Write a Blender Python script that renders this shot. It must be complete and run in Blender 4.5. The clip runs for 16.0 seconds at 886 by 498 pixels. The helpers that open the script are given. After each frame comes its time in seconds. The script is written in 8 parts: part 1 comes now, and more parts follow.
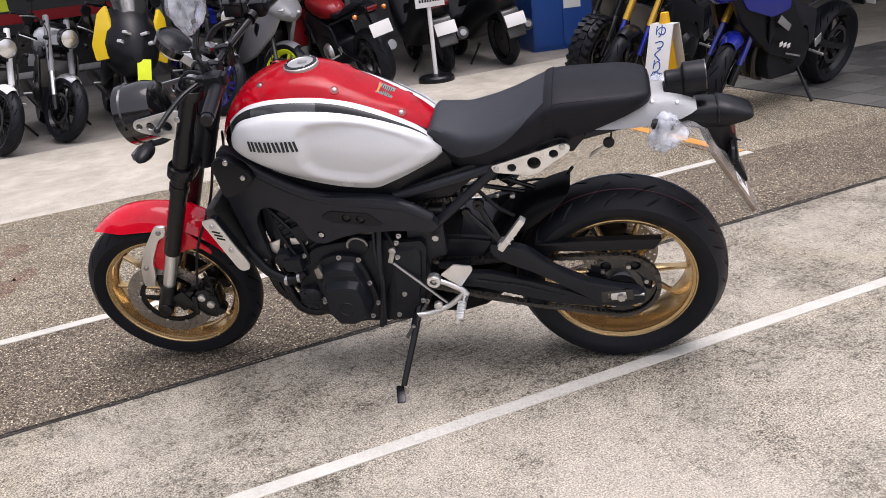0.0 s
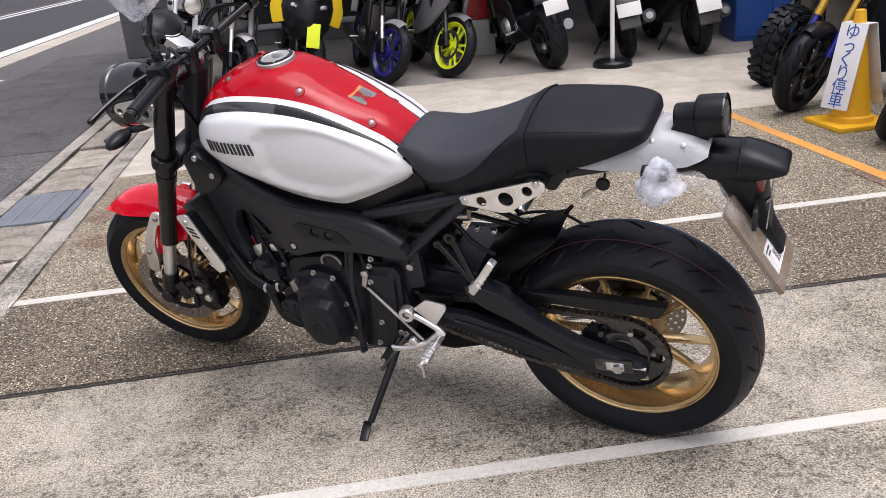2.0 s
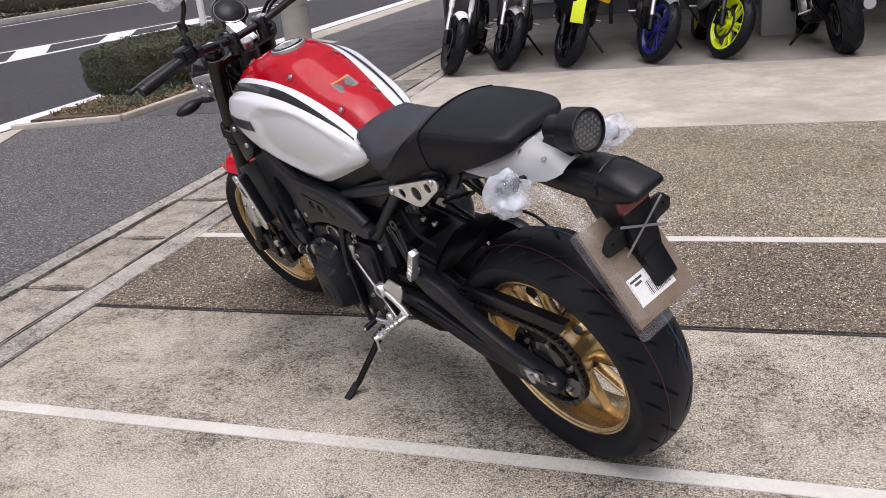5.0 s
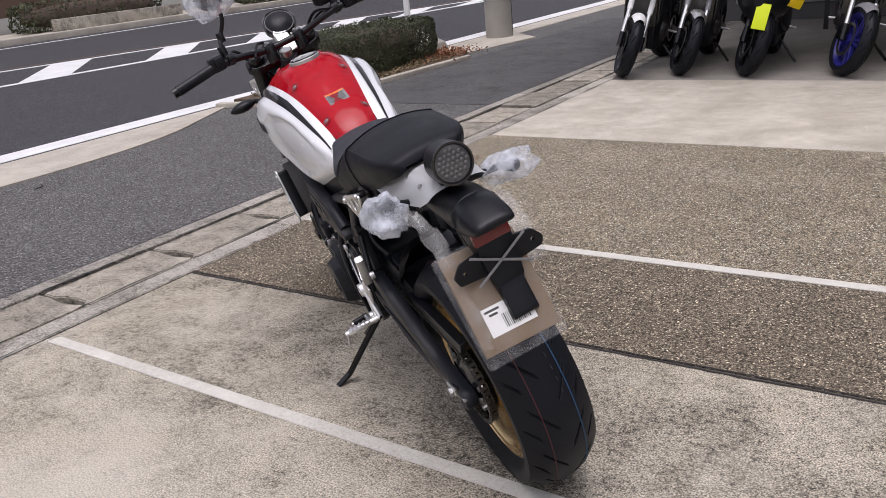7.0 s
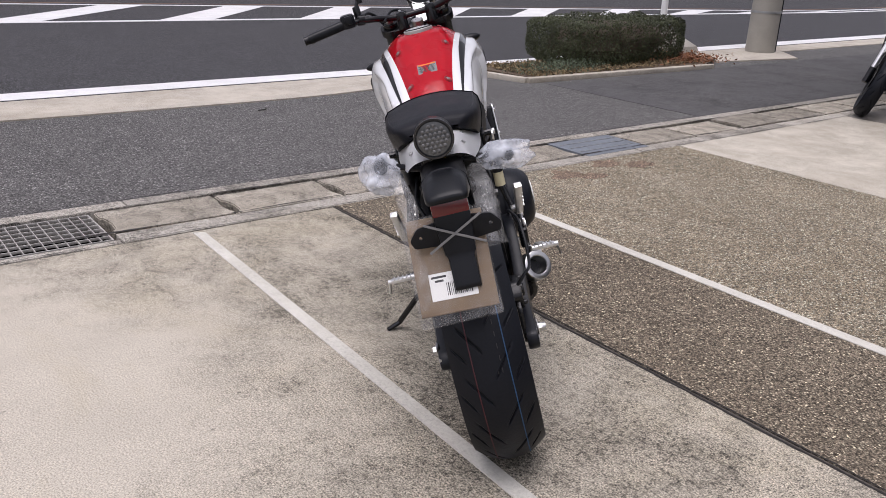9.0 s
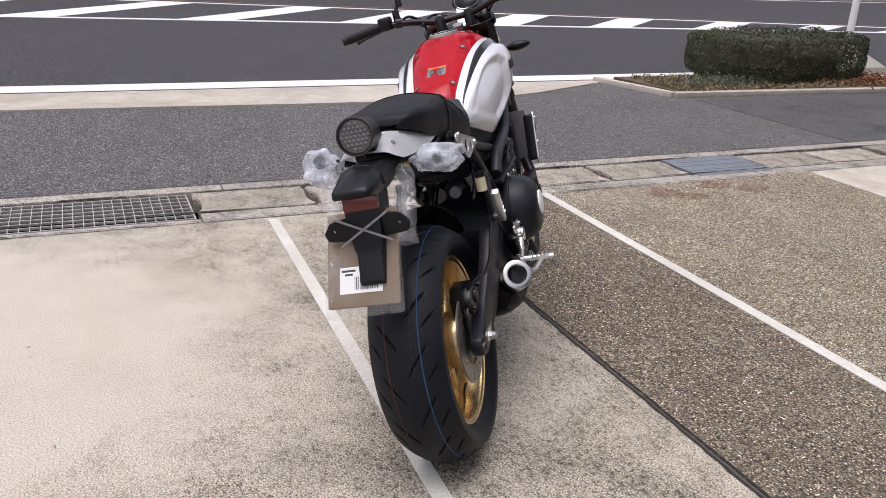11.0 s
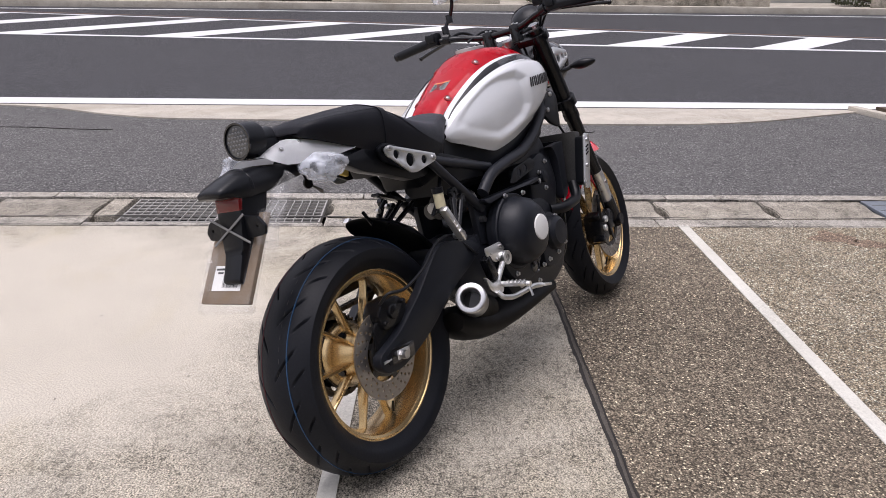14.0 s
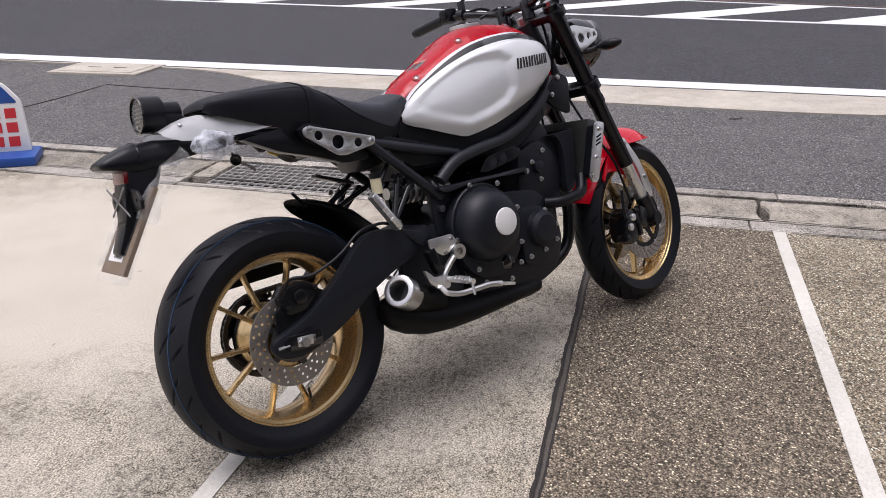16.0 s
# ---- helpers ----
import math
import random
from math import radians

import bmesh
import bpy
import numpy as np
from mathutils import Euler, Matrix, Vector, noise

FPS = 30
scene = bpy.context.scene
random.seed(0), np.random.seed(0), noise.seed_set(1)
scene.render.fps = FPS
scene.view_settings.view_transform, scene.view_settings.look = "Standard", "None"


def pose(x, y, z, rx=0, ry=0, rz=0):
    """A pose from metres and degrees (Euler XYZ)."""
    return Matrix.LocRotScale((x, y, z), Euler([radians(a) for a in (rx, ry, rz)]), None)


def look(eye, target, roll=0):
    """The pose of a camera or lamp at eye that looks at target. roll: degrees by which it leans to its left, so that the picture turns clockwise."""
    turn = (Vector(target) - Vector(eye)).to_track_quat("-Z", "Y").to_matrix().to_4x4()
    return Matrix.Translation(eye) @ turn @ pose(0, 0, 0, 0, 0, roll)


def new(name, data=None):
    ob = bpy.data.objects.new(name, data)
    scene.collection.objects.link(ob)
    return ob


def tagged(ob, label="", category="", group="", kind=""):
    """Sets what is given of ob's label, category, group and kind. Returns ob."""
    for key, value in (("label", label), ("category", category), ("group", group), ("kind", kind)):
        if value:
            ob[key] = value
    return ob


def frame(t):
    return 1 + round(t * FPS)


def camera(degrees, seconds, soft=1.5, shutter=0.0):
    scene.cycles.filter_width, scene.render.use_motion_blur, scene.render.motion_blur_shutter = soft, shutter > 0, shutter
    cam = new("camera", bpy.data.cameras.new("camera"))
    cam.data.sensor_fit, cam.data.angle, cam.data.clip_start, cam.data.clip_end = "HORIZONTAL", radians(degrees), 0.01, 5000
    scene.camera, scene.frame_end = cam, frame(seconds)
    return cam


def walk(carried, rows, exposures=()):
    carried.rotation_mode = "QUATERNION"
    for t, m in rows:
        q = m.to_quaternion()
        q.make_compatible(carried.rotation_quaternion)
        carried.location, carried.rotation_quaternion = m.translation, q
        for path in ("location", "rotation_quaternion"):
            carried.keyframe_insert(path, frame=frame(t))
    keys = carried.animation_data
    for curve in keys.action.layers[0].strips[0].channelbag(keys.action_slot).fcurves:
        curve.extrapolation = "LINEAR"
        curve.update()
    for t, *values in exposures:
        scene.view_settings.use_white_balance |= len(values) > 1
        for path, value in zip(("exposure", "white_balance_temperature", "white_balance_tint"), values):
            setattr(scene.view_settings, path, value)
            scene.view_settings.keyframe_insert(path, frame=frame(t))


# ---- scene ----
cam = camera(56.5, 16.0, 0.8)
METRES, EYE, TILT, LEAN, TURN = 5.79, 1.32, 0.0, 0.0, -23.0
ROWS = [
    (0.0, 0.0, 0.0, 0.0, -2.25, -20.23, 6.13),
    (0.5, 0.0256, 0.024, -0.0049, 0.1, -20.87, 5.26),
    (1.0, 0.0441, 0.0486, -0.0025, 4.02, -21.19, 3.88),
    (1.5, 0.0646, 0.0609, -0.0031, 8.88, -21.14, 3.84),
    (2.0, 0.1058, 0.0726, -0.0021, 14.12, -20.79, 4.32),
    (2.5, 0.1315, 0.0865, -0.0033, 17.17, -20.91, 5.52),
    (3.0, 0.1568, 0.1026, -0.0037, 19.94, -21.15, 6.2),
    (3.5, 0.1844, 0.1096, -0.0027, 25.34, -21.31, 6.92),
    (4.0, 0.2276, 0.1037, 0.0001, 32.06, -20.54, 6.97),
    (4.5, 0.2473, 0.1148, -0.0021, 35.32, -20.36, 6.72),
    (5.0, 0.2651, 0.1393, -0.0035, 39.0, -20.8, 5.47),
    (7.5, 0.3945, 0.2375, 0.003, 61.02, -19.47, 4.42),
    (8.0, 0.4272, 0.2526, 0.0043, 66.67, -19.33, 2.57),
    (8.5, 0.4318, 0.2726, -0.0001, 71.3, -19.48, -0.05),
    (9.0, 0.4298, 0.3015, 0.0026, 75.93, -20.48, -2.17),
    (9.5, 0.4385, 0.3289, 0.0048, 80.19, -20.66, -2.65),
    (12.0, 0.449, 0.4643, 0.006, 96.42, -20.18, -0.66),
    (12.5, 0.4478, 0.4934, 0.0069, 99.83, -19.85, -0.02),
    (13.0, 0.4316, 0.5152, 0.0042, 102.25, -19.61, -2.06),
    (13.5, 0.4182, 0.5389, 0.0059, 105.43, -19.72, -1.71),
    (14.0, 0.4088, 0.5783, 0.0044, 111.62, -19.51, -0.66),
    (14.5, 0.3982, 0.6097, 0.005, 115.71, -19.75, 0.38),
    (15.0, 0.3728, 0.6261, 0.0018, 118.89, -20.84, -0.66),
    (15.5, 0.3471, 0.6463, 0.0042, 122.58, -21.51, -0.32),
    (16.0, 0.3219, 0.6848, 0.0055, 127.24, -21.44, 0.04),
]
walk(cam, [(t, pose(0, 0, EYE, TILT, LEAN, TURN) @ pose(METRES * x, METRES * y, METRES * z, 90 + pitch, roll, yaw)) for t, x, y, z, yaw, pitch, roll in ROWS],
     ((0.0, 0.59, 6300, 20), (2.5, 0.58, 6300, 20), (3.5, 0.52, 6300, 20), (4.5, 0.42, 6300, 20), (5.0, 0.39, 6300, 20), (7.5, 0.20, 6300, 20), (8.2, 0.20, 6300, 20), (9.2, 0.24, 6300, 20), (12.0, 0.47, 6300, 20), (13.0, 0.42, 6300, 20), (14.0, 0.46, 6300, 20), (16.0, 0.47, 6300, 20)))

# ---- light: a bright overcast day ----
world = bpy.data.worlds.new("overcast_sky")
scene.world = world
world.use_nodes = True
wn, wl = world.node_tree.nodes, world.node_tree.links
wn.clear()
w_out, w_bg, w_sky, w_hue = wn.new("ShaderNodeOutputWorld"), wn.new("ShaderNodeBackground"), wn.new("ShaderNodeTexSky"), wn.new("ShaderNodeHueSaturation")
w_sky.sky_type, w_sky.sun_disc = "NISHITA", False
w_sky.sun_elevation, w_sky.sun_rotation = radians(72), radians(160)
w_sky.dust_density, w_sky.air_density = 4.0, 1.0
w_hue.inputs["Saturation"].default_value = 0.22
w_bg.inputs["Strength"].default_value = 0.15
wl.new(w_sky.outputs[0], w_hue.inputs["Color"])
wl.new(w_hue.outputs[0], w_bg.inputs[0])
wl.new(w_bg.outputs[0], w_out.inputs[0])
sun = new("sun", bpy.data.lights.new("sun", "SUN"))
sun.data.energy, sun.data.angle, sun.data.color = 1.1, radians(50), (1.0, 0.97, 0.92)
sun.matrix_world = look((0.5, -1.3, 9.0), (0, 0, 0))


# ---- materials ----
def material(name, colour, rough=0.5, metal=0.0, vary=0.12, scale=14.0, fine=180.0, bump=0.02, coat=0.0, spec=0.5, rvary=0.1, island=0.0, objvar=0.0):
    """A principled material with colour, roughness and relief varied at two scales."""
    m = bpy.data.materials.new(name)
    m.use_nodes = True
    n, l = m.node_tree.nodes, m.node_tree.links
    b = n["Principled BSDF"]
    tc = n.new("ShaderNodeTexCoord")
    n1, n2 = n.new("ShaderNodeTexNoise"), n.new("ShaderNodeTexNoise")
    n1.inputs["Scale"].default_value, n1.inputs["Detail"].default_value = scale, 5
    n2.inputs["Scale"].default_value, n2.inputs["Detail"].default_value = fine, 3
    l.new(tc.outputs["Object"], n1.inputs["Vector"])
    l.new(tc.outputs["Object"], n2.inputs["Vector"])
    add = n.new("ShaderNodeMath")
    add.operation = "ADD"
    l.new(n1.outputs[0], add.inputs[0])
    l.new(n2.outputs[0], add.inputs[1])
    ramp = n.new("ShaderNodeMapRange")
    ramp.inputs[1].default_value, ramp.inputs[2].default_value = 0.6, 1.4
    ramp.inputs[3].default_value, ramp.inputs[4].default_value = 1 - vary, 1 + vary
    l.new(add.outputs[0], ramp.inputs[0])
    fac = ramp.outputs[0]
    for amount, kind in ((island, "island"), (objvar, "object")):
        if amount:
            src = n.new("ShaderNodeNewGeometry").outputs["Random Per Island"] if kind == "island" else n.new("ShaderNodeObjectInfo").outputs["Random"]
            mr = n.new("ShaderNodeMapRange")
            mr.inputs[3].default_value, mr.inputs[4].default_value = 1 - amount, 1 + amount
            l.new(src, mr.inputs[0])
            mu = n.new("ShaderNodeMath")
            mu.operation = "MULTIPLY"
            l.new(fac, mu.inputs[0])
            l.new(mr.outputs[0], mu.inputs[1])
            fac = mu.outputs[0]
    mul = n.new("ShaderNodeVectorMath")
    mul.operation = "SCALE"
    mul.inputs[0].default_value = colour
    l.new(fac, mul.inputs["Scale"])
    l.new(mul.outputs[0], b.inputs["Base Color"])
    rr = n.new("ShaderNodeMapRange")
    rr.inputs[1].default_value, rr.inputs[2].default_value = 0.3, 0.7
    rr.inputs[3].default_value, rr.inputs[4].default_value = max(0.02, rough - rvary * rough), min(1, rough + rvary * rough)
    l.new(n1.outputs[0], rr.inputs[0])
    l.new(rr.outputs[0], b.inputs["Roughness"])
    b.inputs["Metallic"].default_value = metal
    b.inputs["Specular IOR Level"].default_value = spec
    if coat:
        b.inputs["Coat Weight"].default_value, b.inputs["Coat Roughness"].default_value = coat, 0.03
    if bump:
        bp = n.new("ShaderNodeBump")
        bp.inputs["Strength"].default_value, bp.inputs["Distance"].default_value = bump, 0.01
        l.new(n2.outputs[0], bp.inputs["Height"])
        l.new(bp.outputs[0], b.inputs["Normal"])
    return m


def ground_material(name, dark, light, stain, stain_amount, grain, grain_scale, pebbles=False, bump=0.4, rough=0.9, coarse=0.45, soiled=None, speck=2.6):
    """Weathered paving: broad stains, mid-size clouds and a grain of its own size."""
    m = bpy.data.materials.new(name)
    m.use_nodes = True
    n, l = m.node_tree.nodes, m.node_tree.links
    b = n["Principled BSDF"]
    tc = n.new("ShaderNodeTexCoord").outputs["Object"]

    def tex(scale, detail, rough_=0.6, distort=0.0):
        t = n.new("ShaderNodeTexNoise")
        t.inputs["Scale"].default_value, t.inputs["Detail"].default_value = scale, detail
        t.inputs["Roughness"].default_value, t.inputs["Distortion"].default_value = rough_, distort
        l.new(tc, t.inputs["Vector"])
        return t.outputs[0]

    def span(v, a, c, d, e):
        r = n.new("ShaderNodeMapRange")
        for i, q in enumerate((a, c, d, e)):
            r.inputs[i + 1].default_value = q
        l.new(v, r.inputs[0])
        return r.outputs[0]

    def mix(f, a, c, mode="MIX"):
        x = n.new("ShaderNodeMix")
        x.data_type, x.blend_type = "RGBA", mode
        for sock, val in ((x.inputs[0], f), (x.inputs[6], a), (x.inputs[7], c)):
            if isinstance(val, (int, float)):
                sock.default_value = val
            elif isinstance(val, tuple):
                sock.default_value = (*val, 1)
            else:
                l.new(val, sock)
        return x.outputs[2]

    base = mix(span(tex(2.2, 8, 0.68, 0.4), 0.5 - coarse * 0.5, 0.5 + coarse * 0.5, 0, 1), dark, light)
    def math_node(op, a, c):
        q = n.new("ShaderNodeMath")
        q.operation = op
        for i, val in enumerate((a, c)):
            if isinstance(val, (int, float)):
                q.inputs[i].default_value = val
            else:
                l.new(val, q.inputs[i])
        return q.outputs[0]

    base = mix(span(tex(0.55, 6, 0.7, 0.8), 0.5, 0.66, 0, stain_amount), base, stain)
    base = mix(span(tex(7.0, 8, 0.75, 0.5), 0.45, 0.7, 0, 0.35), base, stain)
    worn = span(tex(1.6, 6, 0.72, 0.5), 0.42, 0.62, 0.12, 1.0)
    if soiled:
        cx, cy, rad, tone = soiled
        vd = n.new("ShaderNodeVectorMath")
        vd.operation = "DISTANCE"
        vd.inputs[1].default_value = (cx, cy, 0)
        l.new(tc, vd.inputs[0])
        wob = n.new("ShaderNodeMath")
        wob.operation = "MULTIPLY_ADD"
        wob.inputs[1].default_value = 1.8
        l.new(tex(1.3, 6, 0.7, 0.6), wob.inputs[0])
        l.new(vd.outputs["Value"], wob.inputs[2])
        soil = span(wob.outputs[0], rad + 0.3, rad + 1.6, 1.0, 0)
        base = mix(math_node("MULTIPLY", soil, 0.72), base, tone)
        worn = math_node("MAXIMUM", worn, soil)
    if pebbles:
        v = n.new("ShaderNodeTexVoronoi")
        v.inputs["Scale"].default_value = grain_scale
        l.new(tc, v.inputs["Vector"])
        hsv = n.new("ShaderNodeSeparateColor")
        l.new(v.outputs["Color"], hsv.inputs[0])
        shade = span(hsv.outputs[0], 0, 1, 1 - grain, 1 + grain)
        edge = span(v.outputs["Distance"], 0.25, 0.72, 1.16, 0.40)
        mm = n.new("ShaderNodeMath")
        mm.operation = "MULTIPLY"
        l.new(shade, mm.inputs[0])
        l.new(edge, mm.inputs[1])
        pale = span(hsv.outputs[1], 0.86, 0.90, 0, 0.75)
        base = mix(pale, base, tuple(min(0.62, speck * c) for c in light))
        fac, height = mm.outputs[0], v.outputs["Distance"]
    else:
        g = tex(grain_scale, 5, 0.75)
        pit = span(g, 0.40, 0.53, 1.0, 0.0)
        pit2 = span(tex(grain_scale * 0.3, 6, 0.8), 0.36, 0.52, 0.8, 0.0)
        dirt = math_node("MULTIPLY", math_node("MAXIMUM", pit, pit2), worn)
        fac = math_node("SUBTRACT", 1.04, math_node("MULTIPLY", dirt, grain))
        fac = math_node("MULTIPLY", fac, span(g, 0.3, 0.7, 1 - grain * 0.25, 1 + grain * 0.25))
        height = g
    sc = n.new("ShaderNodeVectorMath")
    sc.operation = "SCALE"
    l.new(base, sc.inputs[0])
    l.new(fac, sc.inputs["Scale"])
    l.new(sc.outputs[0], b.inputs["Base Color"])
    b.inputs["Roughness"].default_value = rough
    b.inputs["Specular IOR Level"].default_value = 0.3
    bp = n.new("ShaderNodeBump")
    bp.inputs["Strength"].default_value, bp.inputs["Distance"].default_value = bump, 0.004
    bp.invert = pebbles
    l.new(height, bp.inputs["Height"])
    l.new(bp.outputs[0], b.inputs["Normal"])
    return m


def concrete_material(name, pale, light, dark, stain, smooth=None, objvar=0.0):
    """Old concrete: smooth pale parts, pitted mottled parts, yellowish stains and a fine grain."""
    m = bpy.data.materials.new(name)
    m.use_nodes = True
    n, l = m.node_tree.nodes, m.node_tree.links
    b = n["Principled BSDF"]
    tc = n.new("ShaderNodeTexCoord").outputs["Object"]

    def tex(scale, detail, rough_=0.6, distort=0.0):
        t = n.new("ShaderNodeTexNoise")
        t.inputs["Scale"].default_value, t.inputs["Detail"].default_value = scale, detail
        t.inputs["Roughness"].default_value, t.inputs["Distortion"].default_value = rough_, distort
        l.new(tc, t.inputs["Vector"])
        return t.outputs[0]

    def span(v, a, c, d, e):
        r = n.new("ShaderNodeMapRange")
        for i, q in enumerate((a, c, d, e)):
            r.inputs[i + 1].default_value = q
        l.new(v, r.inputs[0])
        return r.outputs[0]

    def calc(op, a, c):
        q = n.new("ShaderNodeMath")
        q.operation = op
        for i, val in enumerate((a, c)):
            if isinstance(val, (int, float)):
                q.inputs[i].default_value = val
            else:
                l.new(val, q.inputs[i])
        return q.outputs[0]

    def mix(f, a, c):
        x = n.new("ShaderNodeMix")
        x.data_type = "RGBA"
        for sock, val in ((x.inputs[0], f), (x.inputs[6], a), (x.inputs[7], c)):
            if isinstance(val, (int, float)):
                sock.default_value = val
            elif isinstance(val, tuple):
                sock.default_value = (*val, 1)
            else:
                l.new(val, sock)
        return x.outputs[2]

    worn = span(tex(1.5, 7, 0.7, 0.5), 0.40, 0.56, 0.35, 1.0)
    if smooth:
        vd = n.new("ShaderNodeVectorMath")
        vd.operation = "DISTANCE"
        vd.inputs[1].default_value = (smooth[0], smooth[1], 0)
        l.new(tc, vd.inputs[0])
        far = calc("ADD", vd.outputs["Value"], calc("MULTIPLY", tex(1.4, 8, 0.72, 0.6), 2.2))
        worn = calc("MULTIPLY", span(far, smooth[2] + 0.75, smooth[2] + 1.45, 0.10, 1.0), span(tex(2.3, 7, 0.72), 0.35, 0.55, 0.45, 1.0))
    mottle = tex(5.5, 10, 0.8, 0.3)
    blotch = tex(1.7, 7, 0.7, 0.6)
    rough_part = mix(span(calc("ADD", calc("MULTIPLY", mottle, 0.68), calc("MULTIPLY", blotch, 0.32)), 0.34, 0.64, 0, 1), dark, light)
    base = mix(worn, mix(span(tex(3.0, 8, 0.7), 0.35, 0.65, 0, 1), tuple(0.90 * c for c in pale), pale), rough_part)
    base = mix(span(tex(0.8, 6, 0.7, 0.8), 0.50, 0.68, 0, 0.5), base, stain)
    fine, mid = tex(185, 4, 0.7), tex(48, 7, 0.82)
    grain = calc("ADD", calc("MULTIPLY", span(fine, 0.37, 0.63, -0.78, 0.70), calc("ADD", calc("MULTIPLY", worn, 0.70), 0.40)), 1.0)
    dense = calc("MULTIPLY", calc("SUBTRACT", calc("ADD", calc("MULTIPLY", mottle, 0.5), calc("MULTIPLY", blotch, 0.5)), 0.5), 0.40)
    pit = calc("SUBTRACT", 1.0, calc("MULTIPLY", calc("MAXIMUM", span(calc("ADD", mid, dense), 0.40, 0.50, 0.80, 0.0), span(calc("ADD", tex(110, 5, 0.75), dense), 0.40, 0.47, 0.66, 0.0)), worn))
    speck = span(tex(26, 2, 0.5), 0.24, 0.265, 0.45, 1.0)
    fac = calc("MULTIPLY", calc("MULTIPLY", grain, pit), speck)
    if objvar:
        r = n.new("ShaderNodeMapRange")
        r.inputs[3].default_value, r.inputs[4].default_value = 1 - objvar, 1 + objvar
        l.new(n.new("ShaderNodeObjectInfo").outputs["Random"], r.inputs[0])
        fac = calc("MULTIPLY", fac, r.outputs[0])
    sc = n.new("ShaderNodeVectorMath")
    sc.operation = "SCALE"
    l.new(base, sc.inputs[0])
    l.new(fac, sc.inputs["Scale"])
    l.new(sc.outputs[0], b.inputs["Base Color"])
    b.inputs["Roughness"].default_value = 0.9
    b.inputs["Specular IOR Level"].default_value = 0.3
    bp = n.new("ShaderNodeBump")
    bp.inputs["Strength"].default_value, bp.inputs["Distance"].default_value = 0.45, 0.004
    l.new(calc("ADD", fine, mid), bp.inputs["Height"])
    l.new(bp.outputs[0], b.inputs["Normal"])
    return m


def clear_material(name, colour, rough, alpha):
    """Thin crumpled clear plastic."""
    m = bpy.data.materials.new(name)
    m.use_nodes = True
    n, l = m.node_tree.nodes, m.node_tree.links
    b = n["Principled BSDF"]
    b.inputs["Base Color"].default_value = (*colour, 1)
    b.inputs["Roughness"].default_value = rough
    t = n.new("ShaderNodeTexNoise")
    t.inputs["Scale"].default_value, t.inputs["Detail"].default_value = 22, 3
    tc = n.new("ShaderNodeTexCoord")
    l.new(tc.outputs["Object"], t.inputs["Vector"])
    r = n.new("ShaderNodeMapRange")
    r.inputs[1].default_value, r.inputs[2].default_value = 0.35, 0.75
    r.inputs[3].default_value, r.inputs[4].default_value = alpha * 0.4, min(1, alpha * 1.9)
    l.new(t.outputs[0], r.inputs[0])
    l.new(r.outputs[0], b.inputs["Alpha"])
    bp = n.new("ShaderNodeBump")
    bp.inputs["Strength"].default_value, bp.inputs["Distance"].default_value = 0.2, 0.01
    l.new(t.outputs[0], bp.inputs["Height"])
    l.new(bp.outputs[0], b.inputs["Normal"])
    return m


M_CONC = concrete_material("weathered_concrete", (0.548, 0.505, 0.425), (0.500, 0.452, 0.366), (0.285, 0.258, 0.205), (0.44, 0.385, 0.265), (0.5, 0.45, 1.2))
M_CONC2 = ground_material("pale_concrete", (0.38, 0.345, 0.285), (0.54, 0.505, 0.43), (0.29, 0.262, 0.212), 0.45, 0.3, 100.0, coarse=0.3)
M_AGG = ground_material("exposed_aggregate", (0.168, 0.137, 0.100), (0.255, 0.212, 0.156), (0.126, 0.104, 0.079), 0.5, 0.76, 170.0, True, 1.0)
M_AGG2 = ground_material("worn_exposed_aggregate", (0.212, 0.175, 0.121), (0.335, 0.281, 0.197), (0.43, 0.378, 0.290), 0.6, 0.74, 165.0, True, 0.9)
M_GUTTER = concrete_material("old_gutter_concrete", (0.50, 0.458, 0.39), (0.50, 0.458, 0.385), (0.090, 0.082, 0.067), (0.30, 0.262, 0.20), None, 0.25)
M_KERBSTONE = concrete_material("old_kerb_stone", (0.42, 0.395, 0.35), (0.44, 0.41, 0.36), (0.22, 0.205, 0.175), (0.33, 0.30, 0.24), None, 0.15)
M_ASPH = ground_material("footway_asphalt", (0.112, 0.109, 0.106), (0.142, 0.138, 0.134), (0.092, 0.090, 0.089), 0.5, 0.60, 115.0, True, 0.6, speck=2.1)
M_ASPH2 = concrete_material("older_footway_asphalt", (0.095, 0.094, 0.096), (0.105, 0.103, 0.104), (0.085, 0.083, 0.084), (0.11, 0.107, 0.102))
M_ROAD = ground_material("road_asphalt", (0.052, 0.052, 0.056), (0.066, 0.066, 0.071), (0.078, 0.077, 0.078), 0.3, 0.75, 95.0, True, 0.5, speck=1.8)
M_KERB = ground_material("pale_kerb_concrete", (0.38, 0.35, 0.30), (0.52, 0.48, 0.41), (0.27, 0.235, 0.18), 0.5, 0.4, 110.0)
# concrete darkened in its colour to hold the shade below the canopy
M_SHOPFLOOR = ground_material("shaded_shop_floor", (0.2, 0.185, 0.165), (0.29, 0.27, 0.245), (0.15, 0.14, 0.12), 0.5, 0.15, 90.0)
M_PAINT = ground_material("white_line_paint", (0.52, 0.505, 0.455), (0.62, 0.605, 0.55), (0.42, 0.395, 0.335), 0.4, 0.25, 120.0, False, 0.3, 0.75, 0.4)
M_FADED = ground_material("faded_orange_paint", (0.13, 0.085, 0.065), (0.19, 0.11, 0.075), (0.085, 0.08, 0.078), 0.5, 0.4, 60.0, False, 0.3, 0.8)
